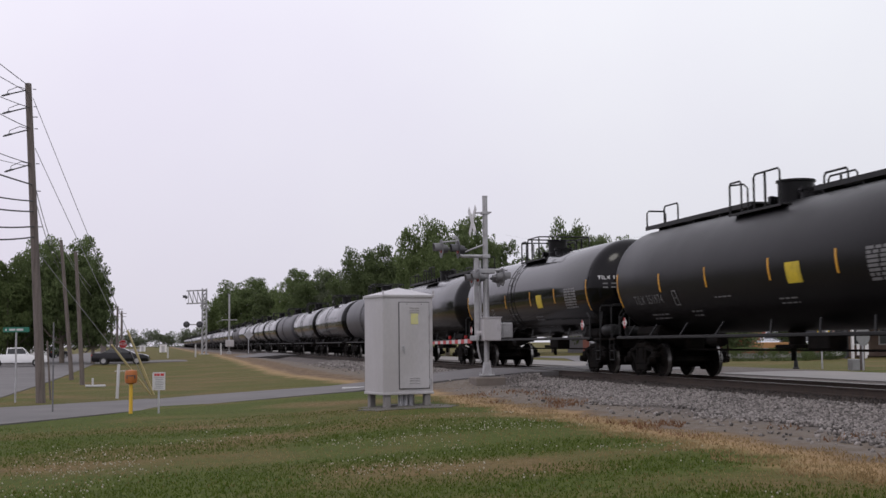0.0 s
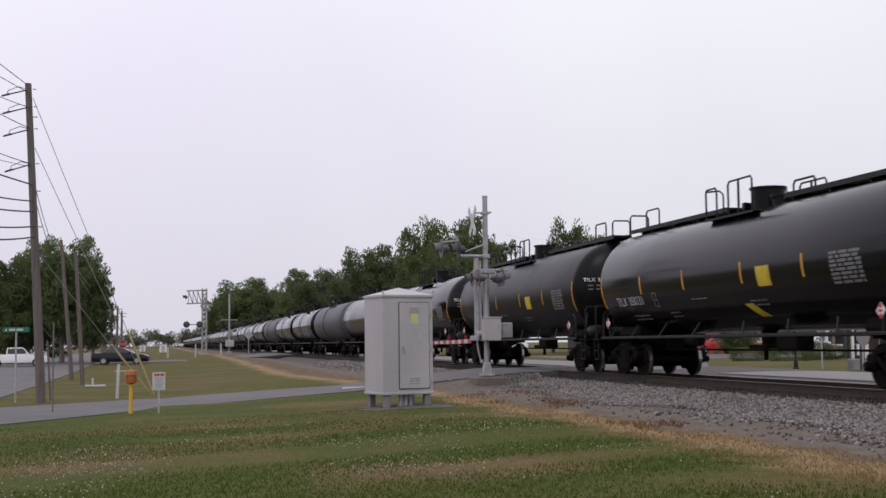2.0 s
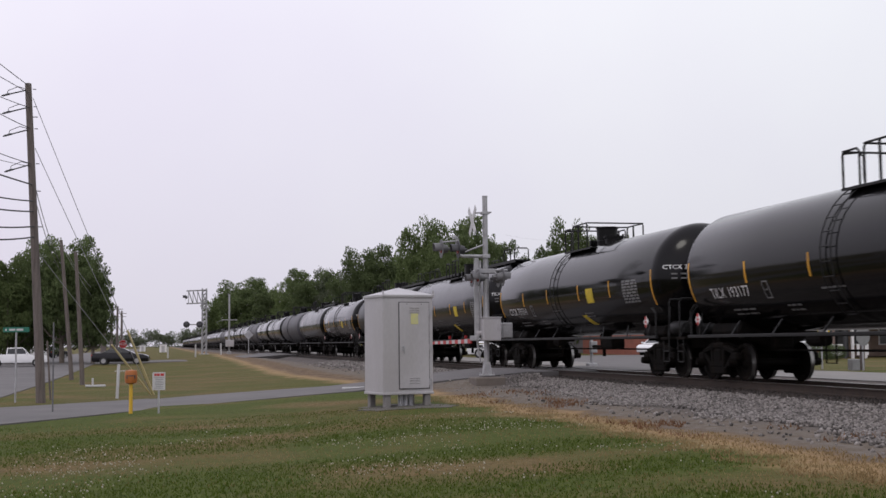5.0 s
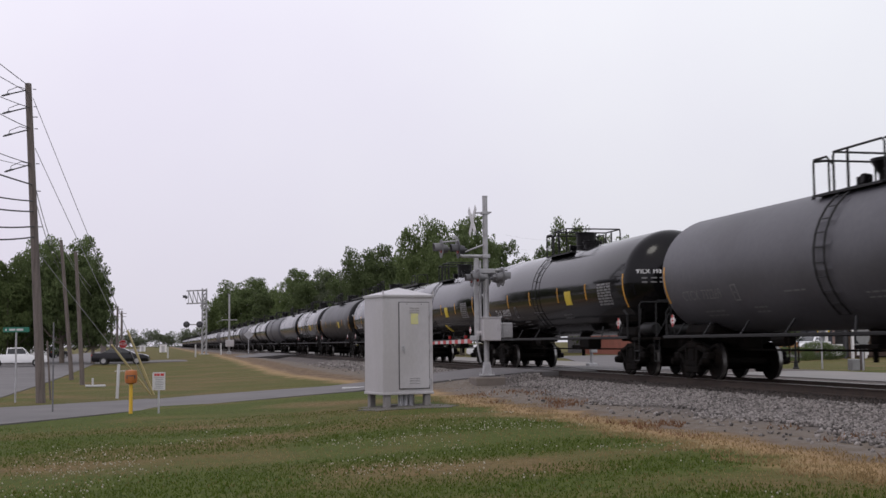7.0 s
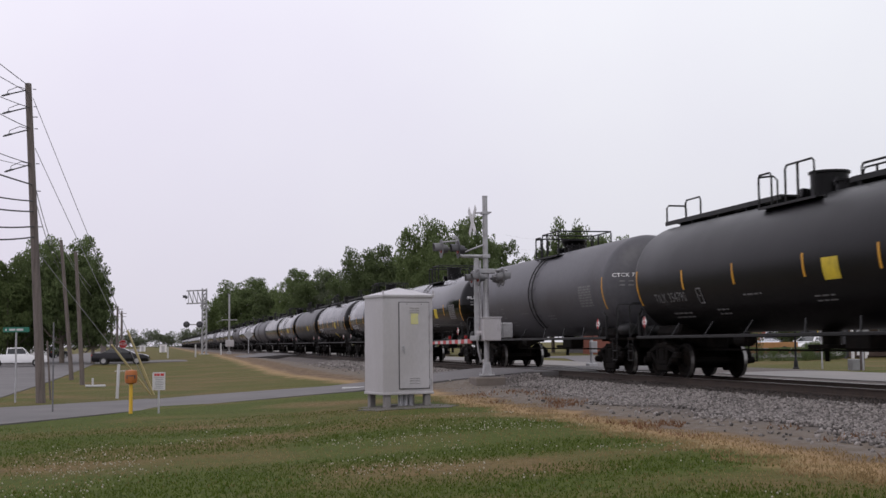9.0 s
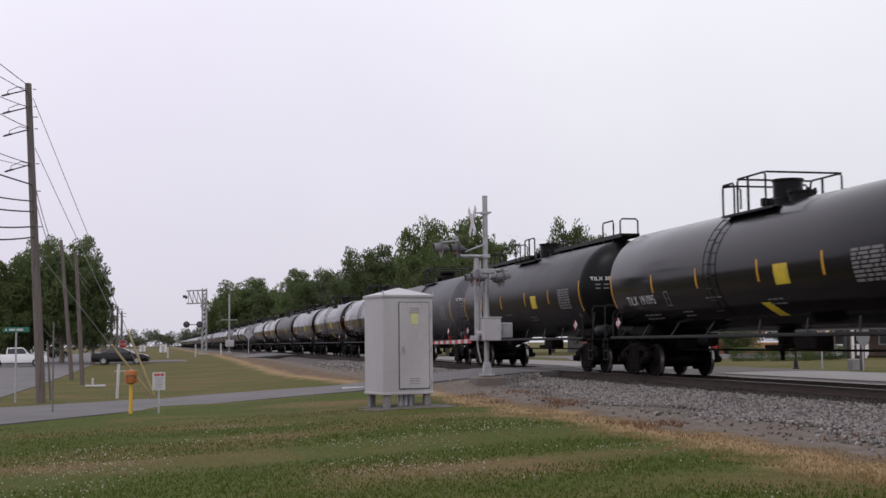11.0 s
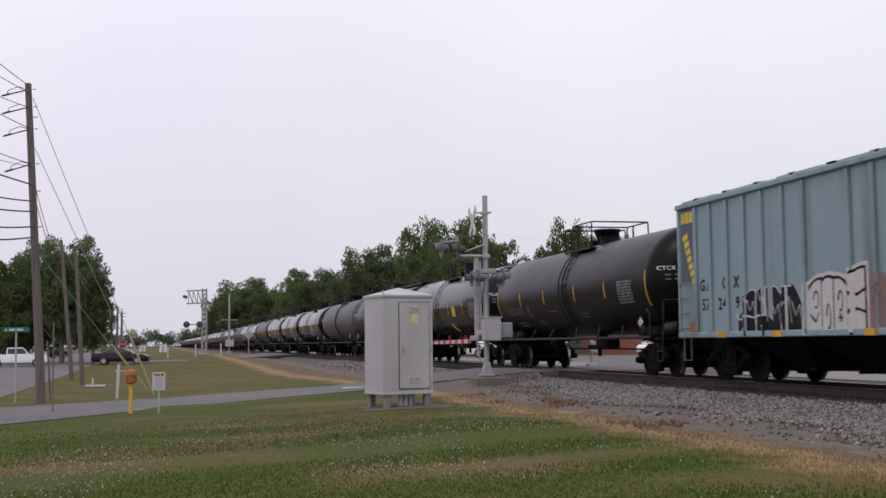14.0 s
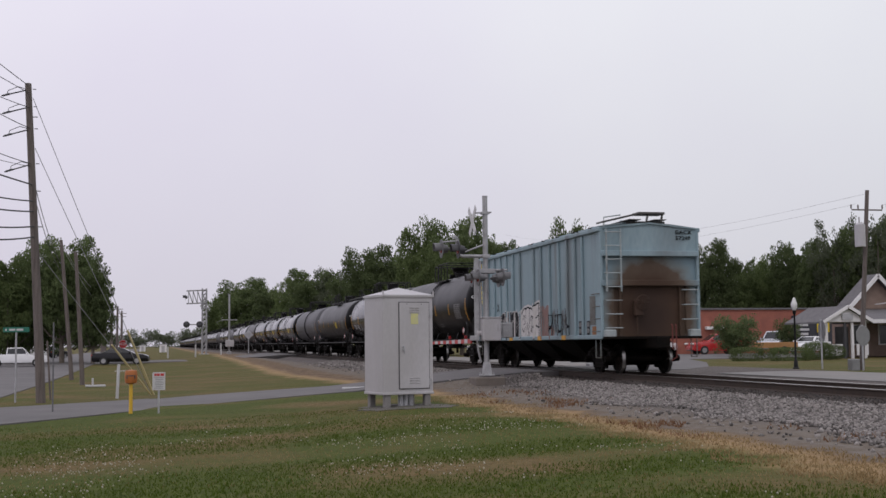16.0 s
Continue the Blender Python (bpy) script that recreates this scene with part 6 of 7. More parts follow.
def notice_sign():
    c = thing("notice_sign", pose(-0.04, 33.32, -0.76), "small white notice sign with red heading on post", "sign")
    bm = bmesh.new()
    box(bm, 0, 0.02, 0.35, 0.05, 0.03, 1.1)
    part("post", bm, GALV, c)
    bm = bmesh.new()
    box(bm, 0, -0.005, 0.83, 0.33, 0.012, 0.47, 0.004)
    part("sign_plate", bm, SIGN_WHITE, c)
    bm = bmesh.new()
    for k, w in ((-0.09, 0.06), (-0.015, 0.07), (0.085, 0.09)):
        box(bm, k, -0.013, 1.0, w, 0.004, 0.065)
    part("heading", bm, RED_PAINT, c)
    bm = bmesh.new()
    for k in range(7):
        box(bm, 0.01 * (k % 2), -0.013, 0.92 - k * 0.045, 0.24 - 0.03 * (k % 3), 0.004, 0.012)
    part("small_print", bm, DIM_PAINT, c)


notice_sign()


def guy_anchor_plank(x, y, z, l, a, label):
    bm = bmesh.new()
    box(bm, 0, 0, 0.04, l, 0.16, 0.1, 0.02)
    ob = part("kerb_block", bm, SIGN_WHITE)
    ob.matrix_basis = pose(x, y, z, 0, 0, a)
    return tagged(ob, label, "kerb block")


guy_anchor_plank(6.3, 40.8, -0.53, 0.8, 18, "pale concrete block beside the side street")
guy_anchor_plank(-2.9, 58.5, -0.84, 0.9, 12, "white painted kerb block in the grass")
guy_anchor_plank(-2.2, 88, -0.78, 1.8, 20, "white painted kerb block at the corner")
guy_anchor_plank(4.0, 128, -0.5, 1.4, 5, "white painted kerb block near the far crossing")
simple_post("marker_post", -3.1, 60.0, -0.85, 0.35, 0.05, SIGN_WHITE, "short white stub post in grass", "marker post")


def octagon(bm, y, r, th):
    rod(bm, (0, y - th / 2, 0), (0, y + th / 2, 0), r, seg=8)


DULL_ALU = material("dull_aluminium_sign_back", (0.2, 0.2, 0.205), (0.26, 0.26, 0.265), 0.5, metal=0.3, scale=4)


def stop_sign(x, y, z, h, face, label, turn=0):
    c = thing("stop_sign", pose(x, y, z, 0, 0, turn), label, "stop sign")
    bm = bmesh.new()
    rod(bm, (0, 0.03, -0.2), (0, 0.03, h), 0.035, seg=8)
    part("post", bm, GALV, c)
    bm = bmesh.new()
    rod(bm, (0, -0.015, 0), (0, 0.01, 0), 0.41, seg=8)
    bmesh.ops.rotate(bm, verts=bm.verts, cent=(0, 0, 0), matrix=Matrix.Rotation(radians(22.5), 3, "Y"))
    pl = part("sign_plate", bm, SIGN_WHITE if face else DULL_ALU, c)
    pl.location = (0, 0, h - 0.42)
    if face:
        bm = bmesh.new()
        rod(bm, (0, -0.02, 0), (0, -0.01, 0), 0.385, seg=8)
        bmesh.ops.rotate(bm, verts=bm.verts, cent=(0, 0, 0), matrix=Matrix.Rotation(radians(22.5), 3, "Y"))
        part("red_face", bm, RED_PAINT, pl)
        lettering("lettering", "STOP", 0.33, SIGN_WHITE, pl, pose(0, -0.025, 0, 90, 0, 0), 0.01, stretch=0.85)
    return c


stop_sign(-3.4, 117.0, -0.6, 2.2, True, "red octagonal stop sign at the far side street")

# ---- vehicles ----
GLASS = material("dark_vehicle_glass", (0.015, 0.018, 0.02), (0.02, 0.022, 0.025), 0.06, scale=3)
TYRE = material("tyre_rubber", (0.02, 0.02, 0.02), (0.035, 0.035, 0.035), 0.85, scale=8)
RIM = material("alloy_rim", (0.4, 0.4, 0.41), (0.5, 0.5, 0.5), 0.35, metal=0.8, scale=5)
CAR_BLACK = material("black_car_paint", (0.006, 0.006, 0.007), (0.01, 0.01, 0.011), 0.15, scale=2, coat=0.0, spec=0.35)
CAR_WHITE = material("white_car_paint", (0.72, 0.72, 0.73), (0.78, 0.78, 0.79), 0.2, scale=2, coat=0.5)
CAR_RED = material("red_car_paint", (0.4, 0.02, 0.02), (0.45, 0.03, 0.03), 0.25, scale=2, coat=0.5)
CAR_SILVER = material("silver_car_paint", (0.5, 0.52, 0.55), (0.56, 0.58, 0.6), 0.25, metal=0.3, scale=2, coat=0.5)
LAMP_GLASS = material("clear_headlamp", (0.6, 0.58, 0.52), (0.7, 0.7, 0.68), 0.1, scale=3)
TAIL = material("tail_lamp_red", (0.35, 0.01, 0.01), (0.3, 0.01, 0.01), 0.2, scale=3)
SHAPES = {
    "sedan": dict(l=4.75, w=1.82, body=[(-2.36, 0.35), (-2.38, 0.75), (-2.25, 0.98), (-1.5, 1.0), (0.95, 0.98), (1.9, 0.88), (2.3, 0.72), (2.38, 0.5), (2.3, 0.25), (-2.25, 0.25)], cab=[(-1.75, 0.97), (-0.75, 1.4), (0.15, 1.43), (1.15, 0.96)], wb=1.38, r=0.33, split=0.1),
    "pickup": dict(l=5.8, w=2.0, body=[(-2.88, 0.55), (-2.9, 1.2), (-0.95, 1.22), (0.9, 1.2), (1.2, 1.18), (2.75, 1.1), (2.9, 0.9), (2.92, 0.45), (2.7, 0.4), (-2.8, 0.4)], cab=[(-1.0, 1.2), (-0.9, 1.86), (0.55, 1.9), (1.25, 1.18)], wb=1.83, r=0.4, split=-0.1),
    "suv": dict(l=4.8, w=1.9, body=[(-2.38, 0.45), (-2.4, 1.05), (-2.2, 1.12), (1.0, 1.1), (2.1, 1.0), (2.35, 0.8), (2.4, 0.4), (2.2, 0.3), (-2.25, 0.3)], cab=[(-2.3, 1.1), (-1.95, 1.68), (0.2, 1.72), (1.05, 1.1)], wb=1.42, r=0.36, split=-0.5),
}


def vehicle(kind, paint, m, label, category="car"):
    s = SHAPES[kind]
    c = thing("pickup_truck" if kind == "pickup" else "car", m, label, category, "vehicles on the streets")
    w = s["w"] / 2
    bm = bmesh.new()

    def slab(pts, w0, w1f):
        a = [bm.verts.new((x, -w1f(z), z)) for x, z in pts]
        b = [bm.verts.new((x, w1f(z), z)) for x, z in pts]
        n = len(pts)
        for i in range(n):
            j = (i + 1) % n
            bm.faces.new((a[i], a[j], b[j], b[i]))
        bm.faces.new(a[::-1])
        bm.faces.new(b)

    slab(s["body"], w, lambda z: w - 0.06 * abs(z - 0.7))
    bmesh.ops.recalc_face_normals(bm, faces=bm.faces)
    bmesh.ops.bevel(bm, geom=list(bm.edges), offset=0.05, segments=2, affect="EDGES", profile=0.6)
    body = part("body", bm, paint, c, smooth=True)
    bm = bmesh.new()
    z0, z1 = s["cab"][0][1], max(p[1] for p in s["cab"])
    slab(s["cab"], w, lambda z: w - 0.08 - 0.2 * (z - z0) / (z1 - z0))
    bmesh.ops.recalc_face_normals(bm, faces=bm.faces)
    bmesh.ops.bevel(bm, geom=list(bm.edges), offset=0.05, segments=2, affect="EDGES", profile=0.6)
    part("cabin", bm, paint, c, smooth=True)
    # side glass in two panes, windscreen and rear glass
    (ax, az), (bx, bz), (cx, cz), (dx, dz) = s["cab"]
    zl, zh = z0 + 0.06, z1 - 0.1
    fa = (zl - z0) / (z1 - z0)
    fb = (zh - z0) / (z1 - z0)
    la, lb = ax + (bx - ax) * fa + 0.12, ax + (bx - ax) * fb + 0.1
    ra, rb = dx + (cx - dx) * fa - 0.14, dx + (cx - dx) * fb - 0.1
    sp = s["split"]
    for sd in (-1, 1):
        for q in (((la, zl), (lb, zh), (sp - 0.04, zh), (sp - 0.04, zl)), ((sp + 0.04, zl), (sp + 0.04, zh), (rb, zh), (ra, zl))):
            bm = bmesh.new()
            for o in (0.012,):
                vs = [bm.verts.new((x, sd * (w - 0.08 - 0.2 * (z - z0) / (z1 - z0) + o), z)) for x, z in q]
                bm.faces.new(vs if sd < 0 else vs[::-1])
            g = bmesh.ops.extrude_face_region(bm, geom=list(bm.faces))
            for v in g["geom"]:
                if isinstance(v, bmesh.types.BMVert):
                    v.co.y -= sd * 0.02
            part("side_window", bm, GLASS, c)
    for (px, pz), (qx, qz), nm in (((dx, dz), (cx, cz), "windscreen"), ((ax, az), (bx, bz), "rear_window")):
        bm = bmesh.new()
        d = Vector((qx - px, 0, qz - pz))
        nrm = Vector((d.z, 0, -d.x)).normalized() * (1 if nm == "windscreen" else -1)
        if nm == "windscreen" and nrm.x < 0 or nm != "windscreen" and nrm.x > 0:
            nrm = -nrm
        vs = []
        for t in (0.12, 0.88):
            p = Vector((px, 0, pz)) + d * t + nrm * 0.012
            ww = w - 0.2 - 0.2 * t
            vs.append((p, ww))
        q = [bm.verts.new((vs[0][0].x, -vs[0][1], vs[0][0].z)), bm.verts.new((vs[0][0].x, vs[0][1], vs[0][0].z)), bm.verts.new((vs[1][0].x, vs[1][1], vs[1][0].z)), bm.verts.new((vs[1][0].x, -vs[1][1], vs[1][0].z))]
        bm.faces.new(q)
        part(nm, bm, GLASS, c)
    fx, rx_ = s["body"][5][0] if kind != "pickup" else 2.75, s["body"][1][0]
    for sd in (-1, 1):
        bm = bmesh.new()
        box(bm, fx + 0.06, sd * (w - 0.3), 0.72 if kind == "sedan" else 0.9, 0.25, 0.4, 0.14, 0.03)
        part("headlamp", bm, LAMP_GLASS, c)
        bm = bmesh.new()
        box(bm, rx_ + 0.05, sd * (w - 0.2), 0.8 if kind == "sedan" else 0.95, 0.16, 0.3, 0.18, 0.03)
        part("tail_lamp", bm, TAIL, c)
        bm = bmesh.new()
        box(bm, s["cab"][3][0] - 0.35, sd * (w + 0.08), z0 + 0.08, 0.14, 0.2, 0.14, 0.03)
        part("wing_mirror", bm, paint, c)
        for fxw in (-1, 1):
            bm = bmesh.new()
            x, r = fxw * s["wb"], s["r"]
            rod(bm, (x, sd * (w - 0.24), r), (x, sd * (w + 0.01), r), r, seg=22)
            wl_ = part("wheel", bm, TYRE, c)
            bm = bmesh.new()
            rod(bm, (x, sd * (w - 0.02), r), (x, sd * (w + 0.02), r), r * 0.64, r * 0.58, seg=16)
            for k in range(5):
                a = k * 1.2566
                box(bm, x + 0.3 * r * math.cos(a), sd * (w + 0.02), r + 0.3 * r * math.sin(a), 0.5 * r, 0.02, 0.07, ry=-math.degrees(a))
            part("rim", bm, RIM, wl_)
    return c


vehicle("sedan", CAR_BLACK, pose(-3.3, 108.9, -0.58, 0, 0, -4), "black sedan waiting on the far side street")
vehicle("pickup", CAR_WHITE, pose(-11.26, 104, ground_z(-8, 104) + 0.05, 0, 0, 4) @ Matrix.Scale(0.82, 4), "white crew-cab pickup truck on the street", "pickup truck")
vehicle("suv", CAR_BLACK, pose(-13.8, 170, -0.6, 0, 0, 70), "dark parked vehicle under the trees")

# ---- across the track ----
BRICK_RED = material("painted_red_brick", (0.25, 0.085, 0.06), (0.33, 0.12, 0.085), 0.85, scale=1.5, fine=30, stain=(0.2, 0.08, 0.06), amount=0.5)
BRICK_TAN = material("tan_brown_brick", (0.18, 0.125, 0.1), (0.27, 0.2, 0.165), 0.9, scale=2, fine=30)
ROOF_GREY = material("grey_shingles", (0.1, 0.095, 0.1), (0.16, 0.155, 0.16), 0.9, scale=3, fine=40, bump=0.01)
TRIM_WHITE = material("white_trim_paint", (0.68, 0.67, 0.67), (0.76, 0.75, 0.75), 0.55, scale=3, stain=(0.5, 0.48, 0.46), amount=0.3)
DARK_SIGN = material("dark_sign_panel", (0.02, 0.02, 0.03), (0.035, 0.035, 0.045), 0.4)


def gable_prism(bm, x0, x1, y0, y1, ze, zr, over=0.0):
    """Ridge along Y."""
    xm = (x0 + x1) / 2
    a = [bm.verts.new((x, y, z)) for y in (y0, y1) for x, z in ((x0 - over, ze), (xm, zr), (x1 + over, ze))]
    bm.faces.new((a[0], a[1], a[2]))
    bm.faces.new((a[5], a[4], a[3]))
    bm.faces.new((a[0], a[3], a[4], a[1]))
    bm.faces.new((a[1], a[4], a[5], a[2]))
    bm.faces.new((a[0], a[2], a[5], a[3]))


def roof_planes(bm, x0, x1, y0, y1, ze, zr, th=0.14):
    xm = (x0 + x1) / 2
    for xe in (x0, x1):
        q = [(xe, y0, ze), (xm, y0, zr), (xm, y1, zr), (xe, y1, ze)]
        lo = [bm.verts.new(p) for p in q]
        hi = [bm.verts.new((p[0], p[1], p[2] + th)) for p in q]
        bm.faces.new(lo)
        bm.faces.new(hi[::-1])
        for i in range(4):
            j = (i + 1) % 4
            bm.faces.new((lo[i], hi[i], hi[j], lo[j]))


def house():
    c = thing("house", pose(0, 0, -0.24), "tan brick house with white-trimmed gables and porch", "house")
    x0, x1, y0, y1 = 44.9, 49.1, 74, 75.0
    bm = bmesh.new()
    box(bm, (x0 + x1) / 2, (y0 + y1) / 2, 1.55, x1 - x0, y1 - y0, 3.4)
    gable_prism(bm, x0, x1, y0, y1, 3.22, 5.35)
    part("wall", bm, BRICK_TAN, c)
    bm = bmesh.new()
    roof_planes(bm, x0 - 0.4, x1 + 0.4, y0 - 0.5, y1 + 0.2, 2.95, 5.42)
    part("roof", bm, ROOF_GREY, c)
    bm = bmesh.new()
    for s, xe in ((1, x0 - 0.4), (-1, x1 + 0.4)):
        d = Vector(((x0 + x1) / 2 - xe, 0, 2.47))
        mid = Vector((xe, y0 - 0.52, 2.95)) + d / 2
        box(bm, mid.x, mid.y, mid.z + 0.05, d.length, 0.06, 0.26, ry=-math.degrees(math.atan2(d.z, d.x)))
    part("barge_board", bm, TRIM_WHITE, c)
    # front wing with a long shallow roof
    bm = bmesh.new()
    v = [bm.verts.new(p) for p in ((43.2, 69.6, 2.45), (56, 69.6, 2.45), (56, 73.9, 3.2), (44.8, 73.9, 3.2))]
    w_ = [bm.verts.new(p.co + Vector((0, 0, -0.14))) for p in v]
    bm.faces.new(v)
    bm.faces.new(w_[::-1])
    for i in range(4):
        bm.faces.new((v[i], w_[i], w_[(i + 1) % 4], v[(i + 1) % 4]))
    part("porch_roof", bm, ROOF_GREY, c)
    bm = bmesh.new()
    box(bm, 49.6, 69.58, 2.33, 12.8, 0.08, 0.24)
    part("fascia", bm, TRIM_WHITE, c)
    bm = bmesh.new()
    box(bm, 54, 79, 1.3, 10.5, 7, 2.9)
    part("wall", bm, BRICK_TAN, c)
    bm = bmesh.new()
    v = [bm.verts.new(p) for p in ((48.6, 74.4, 2.7), (59.4, 74.4, 2.7), (59.4, 79, 5.0), (50.5, 79, 5.0), (59.4, 83, 2.7), (48.6, 83, 2.7))]
    for q in ((0, 1, 2, 3), (3, 2, 4, 5), (0, 3, 5), (1, 4, 2), (0, 5, 4, 1)):
        bm.faces.new([v[i] for i in q])
    part("roof", bm, ROOF_GREY, c)
    # porch gable
    bm = bmesh.new()
    gable_prism(bm, 40.4, 43.5, 69.2, 72.5, 2.3, 3.15)
    part("porch_gable", bm, TRIM_WHITE, c)
    bm = bmesh.new()
    roof_planes(bm, 40.15, 43.75, 69.0, 73.8, 2.2, 3.2, 0.1)
    part("porch_roof", bm, ROOF_GREY, c)
    bm = bmesh.new()
    for xe, sg in ((40.15, 1), (43.75, -1)):
        d = Vector((sg * 1.8, 0, 1.0))
        mid = Vector((xe, 68.97, 2.26)) + d / 2
        box(bm, mid.x, mid.y, mid.z, d.length, 0.05, 0.2, ry=-math.degrees(math.atan2(d.z, d.x)))
    part("barge_board", bm, TRIM_WHITE, c)
    bm = bmesh.new()
    box(bm, 41.95, 69.14, 2.6, 0.75, 0.06, 0.36)
    part("louvre", bm, GALV, c)
    for x in (40.6, 41.9, 42.4, 43.3):
        bm = bmesh.new()
        box(bm, x, 69.4, 1.1, 0.16, 0.16, 2.3, 0.01)
        part("porch_post", bm, TRIM_WHITE if x != 41.9 else HOOD, c)
    for x0_, x1_ in ((40.6, 41.7), (42.7, 43.5)):
        bm = bmesh.new()
        box(bm, (x0_ + x1_) / 2, 69.4, 0.55, x1_ - x0_, 0.08, 0.7)
        part("porch_rail_panel", bm, TRIM_WHITE, c)
    for x in (45.6, 47.6, 49.4):
        bm = bmesh.new()
        box(bm, x, 73.97, 1.5, 0.9, 0.08, 1.4)
        win = part("window", bm, TRIM_WHITE, c)
        bm = bmesh.new()
        box(bm, x, 73.94, 1.5, 0.74, 0.06, 1.24)
        part("pane", bm, GLASS, win)
    bm = bmesh.new()
    box(bm, 44.4, 73.97, 1.0, 0.95, 0.08, 2.1)
    part("door", bm, HOOD, c)
    bm = bmesh.new()
    rod(bm, (46.5, 68.9, 3.75), (46.5, 69.1, 3.7), 0.1, seg=12)
    rod(bm, (46.5, 69.1, 3.7), (46.5, 73.2, 3.5), 0.03, seg=6)
    part("floodlight", bm, TRIM_WHITE, c)


house()


def shop():
    c = thing("brick_building", pose(0, 0, -0.24), "long low red brick shop building with flat roof", "building")
    bm = bmesh.new()
    box(bm, 56, 108, 1.9, 30, 16, 4.0)
    part("wall", bm, BRICK_RED, c)
    bm = bmesh.new()
    box(bm, 56, 108, 3.97, 30.3, 16.3, 0.16, 0.02)
    part("parapet", bm, ROOF_GREY, c)
    bm = bmesh.new()
    box(bm, 57.2, 99.93, 1.9, 4.2, 0.2, 2.9, 0.02)
    sg = part("shop_sign", bm, DARK_SIGN, c, "dark shopfront panel with signs")
    bm = bmesh.new()
    for k in range(4):
        box(bm, 56.1, 99.8, 2.9 - k * 0.4, 1.2 - 0.2 * (k % 2), 0.06, 0.2)
    part("lettering", bm, SIGN_WHITE, sg)
    bm = bmesh.new()
    box(bm, 58.1, 99.8, 2.5, 1.2, 0.06, 1.3)
    part("yellow_sign", bm, YELLOW_PANEL, sg)
    bm = bmesh.new()
    box(bm, 61.6, 99.95, 1.5, 2.6, 0.12, 2.4)
    part("door", bm, TRIM_WHITE, c)
    for x in (44.2, 47.6):
        bm = bmesh.new()
        box(bm, x, 99.8, 2.3, 1.8, 0.5, 0.25)
        part("awning", bm, TRIM_WHITE, c)
    bm = bmesh.new()
    gable_prism(bm, 44.0, 57.0, 116.5, 130, 3.4, 5.6, 0.4)
    box(bm, 50.5, 123, 1.6, 13, 13, 3.6)
    h = thing("house", pose(0, 0, -0.24), "grey-roofed house behind the brick building", "house")
    part("roof", bm, ROOF_GREY, h)


shop()
tagged(strip("parking_lot", [(29, y, 60, y, -0.22) for y in (74, 88, 99.7)], ASPHALT, "grey asphalt parking lot in front of the shops", category="parking lot"))


def hedge(x, y, l, w, h, seed, label, mat, e=5.0):
    g = np.random.RandomState(seed)
    n = int(3000 * l * h)
    p = g.uniform(-1, 1, (n, 3))
    q = np.abs(p) ** e
    p = p / (q.sum(1) ** (1 / e))[:, None] * g.uniform(0.55, 1.08, n)[:, None] ** 0.6
    cen = p * np.array([l / 2, w / 2, h / 2]) + np.array([0, 0, h / 2])
    cen[:, 2] = np.maximum(cen[:, 2], 0.02)
    u, v = g.normal(size=(n, 3)), g.normal(size=(n, 3))
    u /= np.linalg.norm(u, axis=1)[:, None]
    v /= np.linalg.norm(v, axis=1)[:, None]
    s = 0.05 if y < 80 else 0.09
    vs = np.stack([cen - u * s, cen + v * s * 0.6, cen + u * s], 1).reshape(-1, 3)
    c = thing("hedge", pose(x, y, ground_z(x, y)), label, "hedge", "clipped hedges by the lawn")
    ob = new("foliage", many("foliage", vs, np.arange(n * 3).reshape(-1, 3), mat))
    ob.parent = c


hedge(33.5, 66, 2.0, 1.4, 0.78, 1, "low clipped green hedge on the lawn", LEAF_B)
hedge(35.4, 64.5, 2.7, 1.4, 0.78, 2, "low clipped green hedge on the lawn", LEAF_B)
hedge(37.7, 65.5, 1.9, 1.6, 1.1, 3, "rounded dark shrub by the lawn", LEAF_A, 2.4)
hedge(39.0, 66, 1.5, 1.4, 0.9, 4, "rounded dark shrub beside the porch", LEAF_A, 2.4)
hedge(46.0, 66.5, 5.0, 1.8, 1.6, 5, "dark bushy shrubs before the house", LEAF_A, 3)
hedge(42.6, 62, 1.2, 1.2, 0.7, 6, "small dark shrub near the porch", LEAF_A)
vehicle("pickup", CAR_SILVER, pose(50.4, 94.0, -0.2, 0, 0, 226), "silver crew-cab pickup truck parked by the shops", "pickup truck")
vehicle("sedan", CAR_WHITE, pose(51.6, 90.8, -0.2, 0, 0, 218), "white sedan parked beside the pickup truck")
vehicle("suv", CAR_RED, pose(45.8, 96.0, -0.2, 0, 0, 178), "red car parked before the brick building")
vehicle("sedan", CAR_WHITE, pose(40.9, 97, -0.2, 0, 0, 225), "white car parked in the lot")
vehicle("suv", CAR_WHITE, pose(25.5, 92, -0.2, 0, 0, 165), "white car parked across the tracks")


def trailer():
    c = thing("trailer", pose(47.6, 89, -0.2), "small flat trailer with orange wooden sides", "trailer")
    bm = bmesh.new()
    box(bm, 0, 0, 0.75, 3.0, 1.6, 0.45, 0.02)
    rod(bm, (1.5, 0, 0.5), (2.6, 0, 0.45), 0.05)
    part("bed", bm, material("orange_brown_boards", (0.35, 0.17, 0.06), (0.42, 0.23, 0.09), 0.7), c)
    for s in (-0.8, 0.8):
        bm = bmesh.new()
        rod(bm, (0.3, s - 0.1, 0.33), (0.3, s + 0.1, 0.33), 0.33, seg=18)
        part("wheel", bm, TYRE, c)


trailer()


